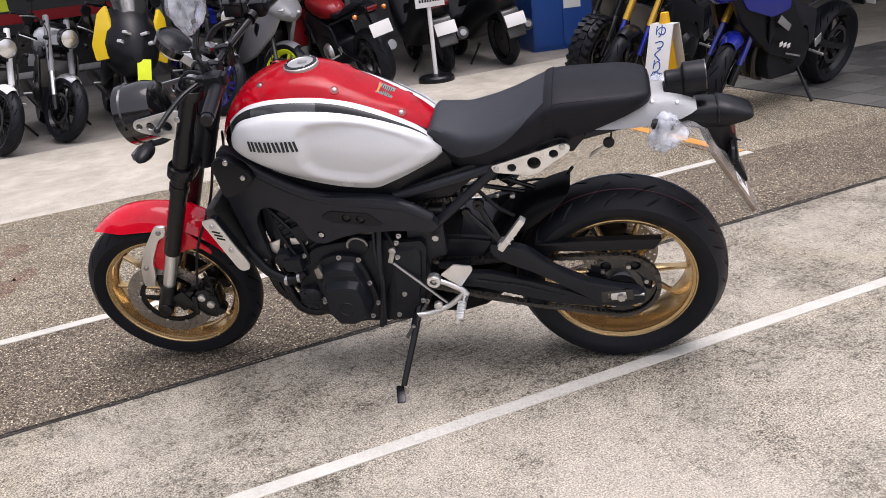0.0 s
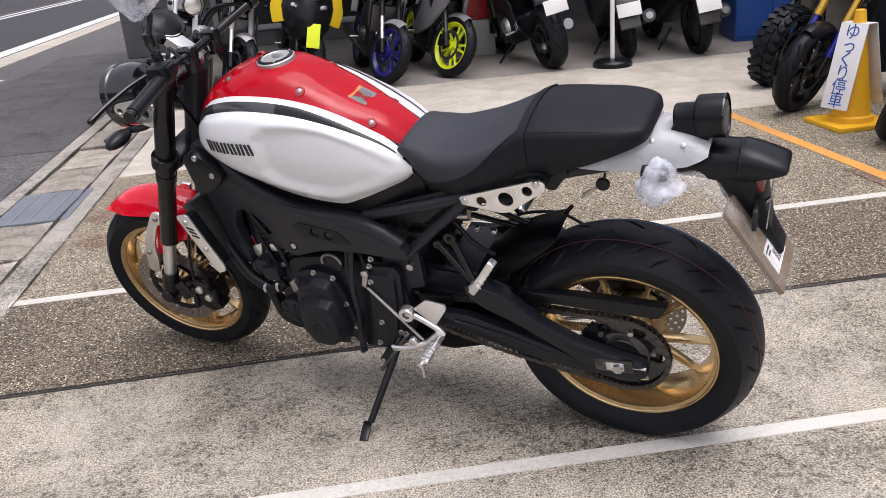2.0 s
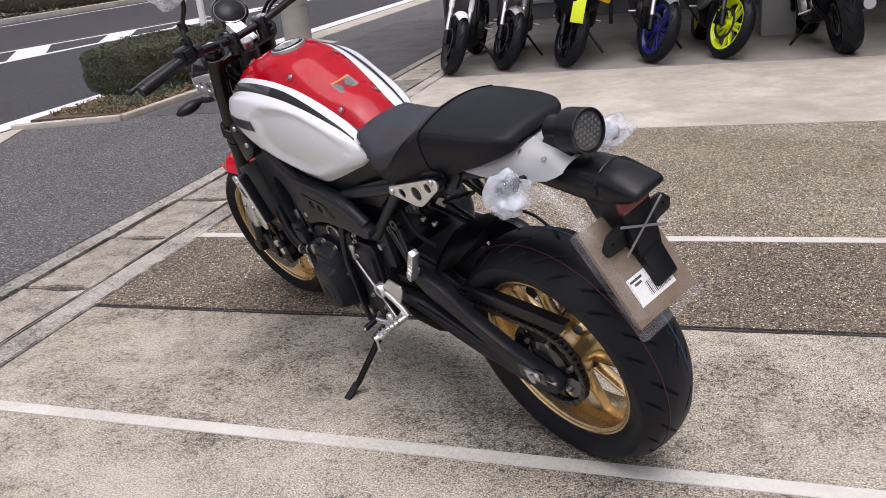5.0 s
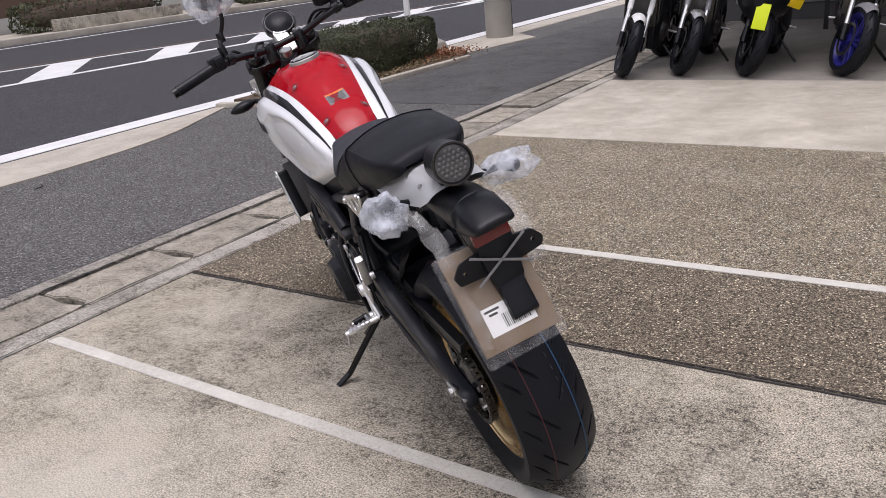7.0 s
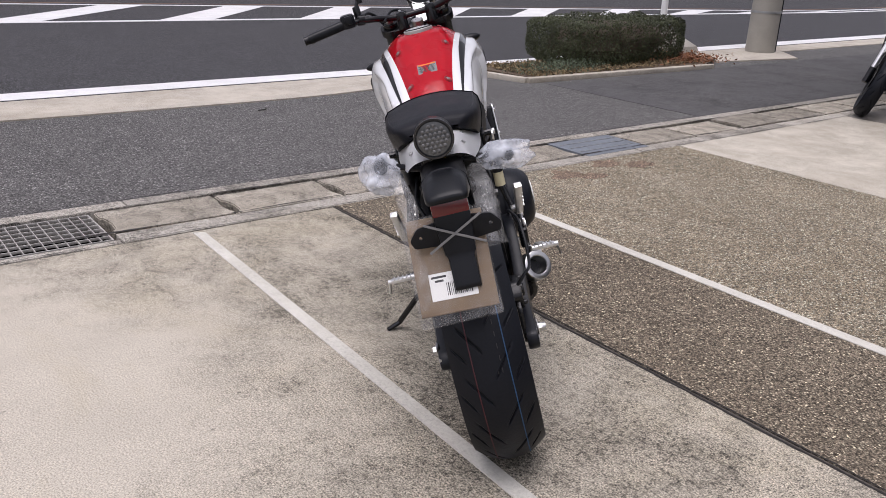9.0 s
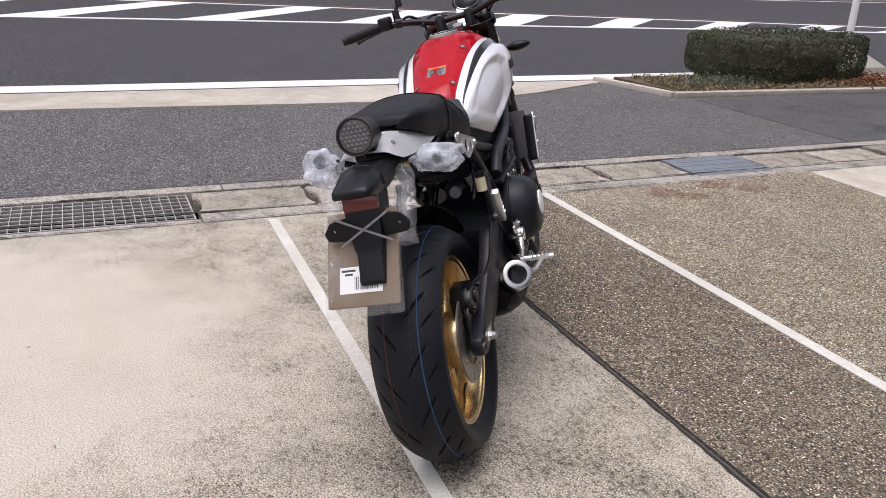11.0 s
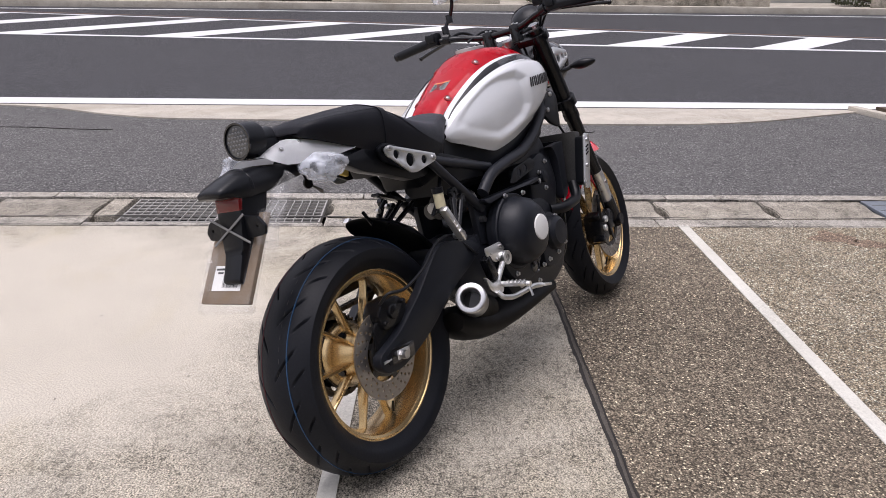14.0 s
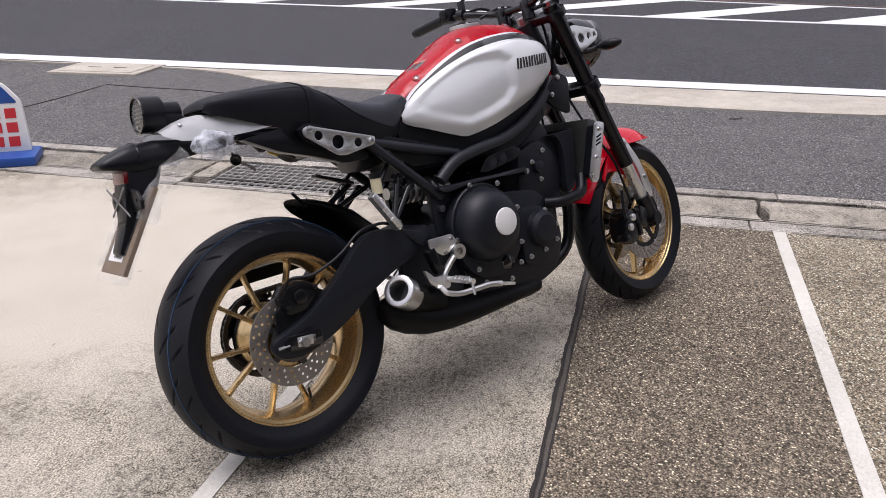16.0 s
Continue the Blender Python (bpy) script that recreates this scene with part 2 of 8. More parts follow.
M_ROADPAINT = ground_material("road_white_paint", (0.6, 0.6, 0.6), (0.74, 0.74, 0.74), (0.5, 0.5, 0.49), 0.3, 0.2, 60.0, False, 0.3, 0.7)
M_ORANGE = ground_material("worn_orange_paint", (0.55, 0.25, 0.05), (0.75, 0.36, 0.08), (0.35, 0.2, 0.1), 0.4, 0.2, 90.0, False, 0.4, 0.75)
M_REDLINE = ground_material("worn_red_paint", (0.185, 0.128, 0.092), (0.250, 0.180, 0.130), (0.20, 0.165, 0.118), 0.55, 0.6, 170.0, True, 0.8)
# near-black: real joint filler, and painted shade in the gutter's openings
M_JOINT_SHADE = material("joint_filler_and_gap_shade", (0.022, 0.019, 0.017), 0.9, vary=0.4, scale=30, bump=0.3)
M_SOIL = material("bare_soil", (0.1, 0.07, 0.045), 0.95, vary=0.5, scale=9, fine=70, bump=0.8)

M_RED = material("red_paint", (0.70, 0.0028, 0.019), 0.28, vary=0.03, bump=0.0, coat=1.0, spec=0.08)
M_WHITE = material("pearl_white_paint", (0.65, 0.665, 0.68), 0.25, vary=0.02, bump=0.0, coat=0.8)
M_TAILWHITE = material("brushed_silver_panel", (0.70, 0.71, 0.72), 0.42, 0.06, vary=0.04, bump=0.01)
M_STRIPE = material("dark_grey_stripe", (0.012, 0.0125, 0.014), 0.32, vary=0.05, bump=0.0, coat=0.12, spec=0.25)
# the dark stripe again, greyed by a painted reflection of the sky
M_STRIPE_SKY = material("stripe_sky_reflection", (0.045, 0.0465, 0.05), 0.25, vary=0.05, bump=0.0, coat=0.6)
M_BLACKP = material("satin_black_plastic", (0.0060, 0.0068, 0.0090), 0.34, vary=0.15, bump=0.03, spec=0.25)
M_BLACKM = material("satin_black_metal", (0.0056, 0.0060, 0.0074), 0.22, 0.0, vary=0.15, bump=0.03, spec=0.36)
M_FRAME = material("black_frame_paint", (0.0140, 0.0157, 0.0210), 0.44, vary=0.1, bump=0.015, spec=0.32)
M_SWING = material("black_swingarm_paint", (0.0105, 0.0120, 0.0162), 0.38, vary=0.1, bump=0.015, spec=0.26)
M_ENGINE = material("black_engine_casting", (0.0100, 0.0115, 0.0158), 0.40, 0.0, vary=0.2, fine=260, bump=0.06, spec=0.25)
M_GLOSSB = material("gloss_black", (0.008, 0.008, 0.009), 0.14, vary=0.05, bump=0.0, coat=0.6)
M_SEAT = material("black_seat_vinyl", (0.0092, 0.0097, 0.0130), 0.46, vary=0.12, scale=20, fine=420, bump=0.12, spec=0.17)
M_SEAT2 = material("grey_seat_fabric", (0.032, 0.0345, 0.043), 0.6, vary=0.1, scale=20, fine=520, bump=0.18, spec=0.3)
M_TYRE = material("new_tyre_rubber", (0.0075, 0.0086, 0.0118), 0.46, vary=0.2, scale=8, fine=150, bump=0.06, spec=0.18)
M_GOLD = material("gold_anodised_rim", (0.62, 0.455, 0.235), 0.25, 0.9, vary=0.06, bump=0.01)
M_ALU = material("polished_aluminium", (0.78, 0.78, 0.77), 0.30, 0.92, vary=0.05, bump=0.02)
M_CAP = material("brushed_cap_aluminium", (0.50, 0.50, 0.49), 0.42, 0.7, vary=0.08, fine=300, bump=0.03)
M_STEEL = material("bright_steel", (0.55, 0.55, 0.55), 0.3, 1.0, vary=0.1, bump=0.01)
M_DISC = material("ground_steel_disc", (0.36, 0.34, 0.32), 0.36, 0.9, vary=0.12, fine=400, bump=0.02)
M_BOLT = material("dull_steel_bolt", (0.34, 0.33, 0.32), 0.35, 0.9, vary=0.1, bump=0.01)
M_DARKSTEEL = material("dark_steel", (0.09, 0.088, 0.085), 0.42, 0.85, vary=0.25, bump=0.03)
M_CHAIN = material("oiled_chain_steel", (0.10, 0.095, 0.09), 0.36, 0.85, vary=0.25, bump=0.03)
M_LENS = material("smoked_lens", (0.055, 0.058, 0.06), 0.12, vary=0.1, bump=0.0, coat=1.0)
M_LED = material("led_cell", (0.12, 0.12, 0.12), 0.25, 0.3, vary=0.1, bump=0.0)
M_REDLENS = material("red_reflector", (0.13, 0.003, 0.004), 0.2, vary=0.1, bump=0.0, coat=0.5)
M_AMBER = material("amber_lens", (0.75, 0.2, 0.02), 0.15, vary=0.05, bump=0.0, coat=1.0)
M_TYREMARK = material("grey_tyre_mark", (0.03, 0.03, 0.03), 0.8, bump=0.0)
M_CARD = material("brown_cardboard", (0.165, 0.115, 0.070), 0.8, vary=0.1, scale=20, fine=90, bump=0.06)
M_RESERVOIR = material("yellowed_clear_plastic", (0.60, 0.55, 0.36), 0.35, vary=0.05, bump=0.0)
M_LABEL = material("white_paper_label", (0.74, 0.74, 0.72), 0.6, vary=0.03, bump=0.0)
M_INK = material("black_ink", (0.02, 0.02, 0.022), 0.6, vary=0.05, bump=0.0)
M_BLUEINK = material("blue_ink", (0.02, 0.09, 0.35), 0.6, vary=0.05, bump=0.0)
M_STRAP = material("grey_rubber_strap", (0.2, 0.2, 0.2), 0.6, vary=0.1, bump=0.02)
M_BAG = clear_material("crumpled_clear_plastic", (0.72, 0.76, 0.83), 0.16, 0.42)
M_BAGFILM = clear_material("loose_clear_film", (0.72, 0.72, 0.72), 0.10, 0.13)
M_BAGTHIN = clear_material("thin_clear_plastic", (0.75, 0.75, 0.75), 0.12, 0.06)
M_YELLOWTAG = material("yellow_paper", (0.6, 0.45, 0.10), 0.7, vary=0.05, bump=0.02)
M_YELLOW = material("yellow_paint", (0.8, 0.55, 0.01), 0.3, vary=0.05, bump=0.0, coat=0.5)
M_NEON = material("neon_yellow_paint", (0.66, 0.78, 0.01), 0.35, vary=0.05, bump=0.0)
M_BLUE = material("deep_blue_paint", (0.01, 0.018, 0.25), 0.25, vary=0.05, bump=0.0, coat=0.8)
M_BLUEWHEEL = material("blue_wheel_paint", (0.015, 0.015, 0.17), 0.35, vary=0.05, bump=0.0)
M_GREY = material("grey_paint", (0.22, 0.22, 0.23), 0.35, vary=0.06, bump=0.0)
M_FORKGOLD = material("gold_fork_tube", (0.7, 0.42, 0.06), 0.3, 0.6, vary=0.06, bump=0.0)
M_GREEN = material("green_paint", (0.02, 0.25, 0.14), 0.3, vary=0.05, bump=0.0)
M_SIGNRED = material("red_sign_print", (0.55, 0.02, 0.03), 0.5, vary=0.05, bump=0.0)
M_HOSE = material("blue_black_rubber", (0.006, 0.008, 0.014), 0.4, vary=0.1, bump=0.0, spec=0.4)
M_OXRED = material("dark_red_paint", (0.3, 0.01, 0.015), 0.35, vary=0.05, bump=0.0)
M_CONE = material("yellow_cone_plastic", (0.80, 0.43, 0.01), 0.5, vary=0.08, scale=8, bump=0.02)
M_BIN = material("blue_cabinet_paint", (0.012, 0.07, 0.30), 0.4, vary=0.08, bump=0.0)
M_WALL = material("grey_painted_wall", (0.36, 0.36, 0.34), 0.8, vary=0.12, scale=3, fine=60, bump=0.08)
M_DARKWALL = material("dark_shop_cladding", (0.11, 0.11, 0.112), 0.6, vary=0.2, scale=4, fine=60, bump=0.05)
M_GLASS = material("dark_window_glass", (0.015, 0.018, 0.02), 0.05, vary=0.1, bump=0.0, spec=0.8)
M_ZINC = material("galvanised_steel", (0.36, 0.37, 0.37), 0.5, 0.6, vary=0.25, scale=10, fine=120, bump=0.05)
M_GRATE = material("dull_galvanised_bars", (0.40, 0.385, 0.36), 0.55, 0.35, vary=0.3, scale=12, fine=120, bump=0.05)
M_SILENCER = material("matt_black_silencer", (0.0035, 0.0035, 0.004), 0.48, vary=0.2, bump=0.03, spec=0.14)
M_PLATE = material("grey_steel_plate", (0.17, 0.19, 0.215), 0.5, 0.3, vary=0.25, scale=8, fine=150, bump=0.1)
M_POLE = material("concrete_pole", (0.3, 0.285, 0.25), 0.85, vary=0.15, scale=6, fine=90, bump=0.1)
M_BROWNWALL = material("brown_panel_wall", (0.12, 0.075, 0.055), 0.8, vary=0.2, scale=3, fine=40, bump=0.05)
M_LEAF = material("hedge_leaf", (0.046, 0.055, 0.022), 0.65, vary=0.3, bump=0.0, island=0.55)
M_DRYLEAF = material("dry_leaf", (0.2, 0.085, 0.04), 0.8, vary=0.3, bump=0.0, island=0.5)
M_TWIG = material("hedge_twig", (0.07, 0.05, 0.035), 0.9, vary=0.3, bump=0.1)
M_WHITEPL = material("white_plastic", (0.75, 0.75, 0.74), 0.4, vary=0.04, bump=0.0)
M_TILE_D = material("dark_floor_tile", (0.10, 0.098, 0.094), 0.5, vary=0.15, bump=0.02, objvar=0.2)
M_TILE_L = material("pale_floor_tile", (0.145, 0.141, 0.133), 0.5, vary=0.12, bump=0.02, objvar=0.15)


# ---- mesh helpers ----
def link(name, bm, mat, parent=None, label="", m=None, sharp=32, smooth=True):
    me = bpy.data.meshes.new(name)
    bmesh.ops.recalc_face_normals(bm, faces=bm.faces)
    bm.to_mesh(me)
    bm.free()
    if smooth:
        me.polygons.foreach_set("use_smooth", [True] * len(me.polygons))
        me.set_sharp_from_angle(angle=radians(sharp))
    me.materials.append(mat)
    ob = new(name, me)
    if parent:
        ob.parent = parent
    if m is not None:
        ob.matrix_basis = m
    if label:
        ob["label"] = label
    return ob


def part(name, bm, mat, parent, label="", m=None, sharp=32):
    return link(name, bm, mat, parent, label, m, sharp)


def again(ob, m):
    """Another part like ob under the same thing, on the same mesh."""
    o = ob.copy()
    scene.collection.objects.link(o)
    o.matrix_basis = m
    return o


def thing(name, m, label, category, group="", kind=""):
    e = new(name)
    e.matrix_basis = m
    return tagged(e, label, category, group, kind)


def curve_at(table):
    """A smooth function through (x, value) pairs."""
    xs, ys = np.array([p[0] for p in table], float), np.array([p[1] for p in table], float)
    o = np.argsort(xs)
    xs, ys = xs[o], ys[o]
    d = np.diff(ys) / np.diff(xs)
    mm = np.concatenate([[d[0]], (d[1:] + d[:-1]) / 2, [d[-1]]])

    def f(x):
        x = min(max(x, xs[0]), xs[-1])
        i = min(int(np.searchsorted(xs, x, side="right")) - 1, len(xs) - 2)
        h = xs[i + 1] - xs[i]
        t = (x - xs[i]) / h
        return float((2 * t**3 - 3 * t**2 + 1) * ys[i] + (t**3 - 2 * t**2 + t) * h * mm[i] + (3 * t**2 - 2 * t**3) * ys[i + 1] + (t**3 - t**2) * h * mm[i + 1])

    return f


def loft(rings, closed=True, cap=True, bm=None):
    bm = bm or bmesh.new()
    vs = [[bm.verts.new(p) for p in r] for r in rings]
    k = len(rings[0])
    for a, b in zip(vs, vs[1:]):
        for i in range(k if closed else k - 1):
            j = (i + 1) % k
            bm.faces.new((a[i], a[j], b[j], b[i]))
    if cap and closed:
        bm.faces.new(vs[0][::-1])
        bm.faces.new(vs[-1])
    return bm


def rounded_path(points, radius=0.03, steps=4):
    """The polyline with its corners rounded."""
    pts = [Vector(p) for p in points]
    out = [pts[0]]
    for a, b, c in zip(pts, pts[1:], pts[2:]):
        r = min(radius, (a - b).length * 0.45, (c - b).length * 0.45)
        p, q = b + (a - b).normalized() * r, b + (c - b).normalized() * r
        for i in range(steps + 1):
            t = i / steps
            out.append(p * (1 - t) ** 2 + b * 2 * t * (1 - t) + q * t * t)
    return out + [pts[-1]]


def tube(points, r, n=10, bm=None, bend=0.03, taper=None):
    """A round bar along a path."""
    pts = rounded_path(points, bend) if len(points) > 2 else [Vector(p) for p in points]
    rings, up = [], None
    for i, p in enumerate(pts):
        d = (pts[min(i + 1, len(pts) - 1)] - pts[max(i - 1, 0)]).normalized()
        if up is None:
            up = d.orthogonal().normalized()
        up = (up - d * up.dot(d)).normalized()
        side = d.cross(up)
        rr = r if taper is None else r + (taper - r) * i / (len(pts) - 1)
        rings.append([p + (up * math.cos(a) + side * math.sin(a)) * rr for a in (2 * math.pi * k / n for k in range(n))])
    return loft(rings, True, True, bm)


def lathe(profile, n=48, at=(0, 0, 0), axis="y", bm=None, closed=True):
    """Turns (radius, along) pairs about an axis."""
    bm = bm or bmesh.new()
    at = Vector(at)
    cols = []
    for k in range(n):
        a = 2 * math.pi * k / n
        c, s = math.cos(a), math.sin(a)
        col = []
        for r, h in profile:
            p = {"y": (r * c, h, r * s), "z": (r * c, r * s, h), "x": (h, r * c, r * s)}[axis]
            col.append(bm.verts.new(at + Vector(p)))
        cols.append(col)
    m = len(profile)
    for k in range(n):
        a, b = cols[k], cols[(k + 1) % n]
        for i in range(m if closed else m - 1):
            j = (i + 1) % m
            bm.faces.new((a[i], a[j], b[j], b[i]))
    return bm


def disc(r, h0, h1, at=(0, 0, 0), axis="y", n=24, bevel=0.003, bm=None):
    """A solid round boss with eased edges."""
    e = min(bevel, abs(h1 - h0) * 0.4, r * 0.4)
    s = 1 if h1 > h0 else -1
    return lathe([(0.0003, h0), (r, h0), (r, h1 - s * e), (r - e * 0.3, h1 - s * e * 0.3), (r - e, h1), (0.0003, h1)], n, at, axis, bm, closed=False)


def plate(outline, y0, y1, holes=(), bevel=0.003, warp=None, soft=0.0):
    """A flat part cut from an (x, z) outline, between two y's, with round holes (x, z, radius)."""
    bm = bmesh.new()
    pts = outline
    if soft:
        loop = [Vector((x, 0, z)) for x, z in outline]
        pts = []
        for i, b in enumerate(loop):
            a, c = loop[i - 1], loop[(i + 1) % len(loop)]
            r = min(soft, (a - b).length * 0.45, (c - b).length * 0.45)
            p, q = b + (a - b).normalized() * r, b + (c - b).normalized() * r
            for k in range(5):
                t = k / 4
                v = p * (1 - t) ** 2 + b * 2 * t * (1 - t) + q * t * t
                pts.append((v.x, v.z))
    loops = [pts] + [[(hx + hr * math.cos(2 * math.pi * k / 20), hz + hr * math.sin(2 * math.pi * k / 20)) for k in range(20)] for hx, hz, hr in holes]
    edges = []
    for lp in loops:
        v = [bm.verts.new((x, y0, z)) for x, z in lp]
        edges += [bm.edges.new((v[i], v[(i + 1) % len(v)])) for i in range(len(v))]
    if holes:
        bmesh.ops.triangle_fill(bm, use_beauty=True, use_dissolve=False, edges=edges, normal=(0, -1, 0))
    else:
        bm.faces.new([v for v in bm.verts])
    ext = bmesh.ops.extrude_face_region(bm, geom=list(bm.faces))
    bmesh.ops.translate(bm, verts=[g for g in ext["geom"] if isinstance(g, bmesh.types.BMVert)], vec=(0, y1 - y0, 0))
    bmesh.ops.recalc_face_normals(bm, faces=bm.faces)
    if bevel:
        rim = [e for e in bm.edges if len(e.link_faces) == 2 and e.calc_face_angle(0) > 1.2 and abs(e.verts[0].co.y - e.verts[1].co.y) < 1e-6]
        bmesh.ops.bevel(bm, geom=rim, offset=bevel, segments=2, profile=0.6, affect="EDGES", clamp_overlap=True)
    if warp:
        for v in bm.verts:
            v.co = warp(v.co)
    return bm


def box(c, size, bevel=0.005, turn=(0, 0, 0), bm=None):
    t = bmesh.new()
    bmesh.ops.create_cube(t, size=1)
    bmesh.ops.scale(t, verts=t.verts, vec=size)
    if bevel:
        bmesh.ops.bevel(t, geom=t.edges[:], offset=min(bevel, min(size) * 0.45), segments=2, profile=0.6, affect="EDGES")
    t.transform(pose(*c, *turn))
    return merged(t) if bm is None else merged(bm, t)


def merged(*bms):
    out = bms[0]
    for b in bms[1:]:
        me = bpy.data.meshes.new("tmp")
        b.to_mesh(me)
        b.free()
        out.from_mesh(me)
        bpy.data.meshes.remove(me)
    return out


def moved(bm, m):
    bm.transform(m)
    return bm


def sheet(x0, x1, y0, y1, z, thick=0.05, cut=0.0):
    """A slab of paving with its top at z."""
    return box(((x0 + x1) / 2, (y0 + y1) / 2, z - thick / 2), (x1 - x0, y1 - y0, thick), cut)


def crumple(c, size, seed, amp=0.22, seg=20):
    """A crumpled plastic wrapping."""
    bm = bmesh.new()
    bmesh.ops.create_uvsphere(bm, u_segments=seg, v_segments=seg // 2, radius=1)
    off = Vector((seed * 3.1, seed * 1.7, 0))
    for v in bm.verts:
        d = v.co.normalized()
        k = 1 + amp * (1.3 * noise.noise(d * 1.7 + off) + 0.55 * abs(noise.noise(d * 3.9 + off)) + 0.25 * abs(noise.noise(d * 9.0 + off)) - 0.2)
        v.co = Vector((d.x * size[0], d.y * size[1], d.z * size[2])) * k
    bmesh.ops.translate(bm, verts=bm.verts, vec=c)
    return bm


# ---- ground, lines and gutter ----
def ground_with_trench(x0, x1, y0, y1, z):
    """One wide sheet of ground that leaves a long slot open for the gutter."""
    bm = bmesh.new()
    xs, ys = (-300, x0, x1, 300), (-300, y0, y1, 300)
    v = [[bm.verts.new((x, y, z)) for y in ys] for x in xs]
    for i in range(3):
        for j in range(3):
            if (i, j) != (1, 1):
                bm.faces.new((v[i][j], v[i + 1][j], v[i + 1][j + 1], v[i][j + 1]))
    return bm


ground = tagged(link("ground", ground_with_trench(-1.29, -0.70, -40, 40, -0.012), M_ASPH, smooth=False), "weathered dark grey asphalt footway and surroundings", "ground", kind="structure")
road = tagged(link("road", sheet(-19.5, -4.36, -160, 160, -0.006, 0.05), M_ROAD, smooth=False), "smooth dark grey asphalt road with white markings", "road", kind="structure")


def flat_marking(points, z, mat, name, label):
    """A painted marking, 3 mm thick, with an (x, y) outline."""
    bm = bmesh.new()
    lo, hi = [bm.verts.new((x, y, z - 0.003)) for x, y in points], [bm.verts.new((x, y, z)) for x, y in points]
    bm.faces.new(hi)
    for i in range(len(points)):
        j = (i + 1) % len(points)
        bm.faces.new((lo[i], lo[j], hi[j], hi[i]))
    return tagged(link(name, bm, mat, smooth=False), label, "road marking", kind="structure")


def strip(x0, x1, y0, y1, z, mat, name, label):
    return flat_marking([(x0, y0), (x1, y0), (x1, y1), (x0, y1)], z, mat, name, label)


strip(-4.74, -4.42, -120, 120, -0.001, M_ROADPAINT, "road_edge_line", "white painted line along the edge of the road")


def hatch_near(y):
    """The near border of the tapering hatched area."""
    return -10.85 + 0.112 * min(y, 22)


def hatch_far(y):
    return -14.75 + 0.27 * min(y, 22)


def border(f, shift, width, mat, name, label):
    flat_marking([(f(y) + shift, y) for y in (-24, 22, 120)] + [(f(y) + shift - width, y) for y in (120, 22, -24)], -0.001, mat, name, label)


border(hatch_near, 0.0, 0.19, M_ROADPAINT, "hatch_border_line", "white line bordering the hatched road area")
border(hatch_far, 0.0, 0.17, M_ROADPAINT, "hatch_border_line", "white line bordering the hatched road area")
border(hatch_far, -0.42, 0.12, M_FADED, "centre_line", "faded orange line along the road centre")
stripe_gap = curve_at([(-30, 2.65), (0, 2.65), (3.4, 2.52), (6, 2.28), (10, 2.18), (24, 2.15)])
stripe_slant = curve_at([(-30, 2.7), (0, 2.55), (3.4, 2.4), (6, 1.95), (10, 1.8), (24, 1.4)])
y = -21.7
while y < 21:
    n0, n1, f0, f1 = y, y + 0.86, y + stripe_slant(y) + 0.74, y + stripe_slant(y)
    flat_marking([(hatch_near(n0) - 0.19, n0), (hatch_near(n1) - 0.19, n1), (hatch_far(f0), f0), (hatch_far(f1), f1)], -0.001, M_ROADPAINT, "hatching_stripe", "slanting white hatching stripe painted on the road")
    y += stripe_gap(y)
strip(-18.6, -18.42, -120, 120, -0.001, M_ROADPAINT, "road_edge_line", "white painted line along the edge of the road")

def prism(points, z, depth):
    """A slab with an (x, y) outline and its top at z."""
    bm = bmesh.new()
    lo, hi = [bm.verts.new((x, y, z - depth)) for x, y in points], [bm.verts.new((x, y, z)) for x, y in points]
    bm.faces.new(hi)
    for i in range(len(points)):
        j = (i + 1) % len(points)
        bm.faces.new((lo[i], lo[j], hi[j], hi[i]))
    bmesh.ops.recalc_face_normals(bm, faces=bm.faces)
    return bm


# the kerb strip bows out to the road at both ends of the dropped entry
kerb_back = curve_at([(-40, -4.30), (-1.9, -4.31), (-1.4, -4.24), (-1.1, -4.12), (-0.7, -3.91), (-0.15, -3.72), (0.5, -3.68), (1.7, -3.63), (3.0, -3.57), (4.4, -3.58), (5.15, -3.73), (5.8, -4.02), (6.5, -4.34)])
ys_ = [-40.0] + [-2.0 + 8.5 * i / 40 for i in range(41)]
pavement = tagged(link("pavement_kerb", prism([(-4.362, y) for y in reversed(ys_)] + [(kerb_back(y), y) for y in ys_], 0.0, 0.1), M_KERB, smooth=False), "pale beige concrete kerb strip beside the road", "kerb", kind="structure")
tagged(link("pavement_kerb", sheet(-4.36, -3.9, 10.2, 60, 0.0, 0.1, 0.004), M_KERB), "pale beige concrete kerb strip beside the road", "kerb", kind="structure")

tagged(link("forecourt_slab", sheet(-0.66, 12, -12, 2.7155, 0.0, 0.12, 0.004), M_CONC), "stained grey-beige concrete forecourt slab", "pavement", kind="structure")
tagged(link("aggregate_slab", sheet(-0.69, 4.85, 2.7345, 3.56, 0.0, 0.12), M_AGG, smooth=False), "dark brown exposed-aggregate concrete parking bay", "pavement", kind="structure")
tagged(link("aggregate_slab", sheet(-0.69, 4.85, 3.56, 5.612, 0.0, 0.12), M_AGG2, smooth=False), "worn yellowish exposed-aggregate concrete parking bay", "pavement", kind="structure")
tagged(link("forecourt_slab", sheet(-0.69, 12, 5.628, 7.995, 0.0, 0.12, 0.004), M_CONC2), "pale beige concrete slab before the shop", "pavement", kind="structure")
tagged(link("shop_floor", sheet(-0.69, 14, 8.005, 16, 0.0, 0.12, 0.004), M_SHOPFLOOR), "concrete floor under the parked motorcycles, canopy shade painted into its grey", "floor", kind="structure")


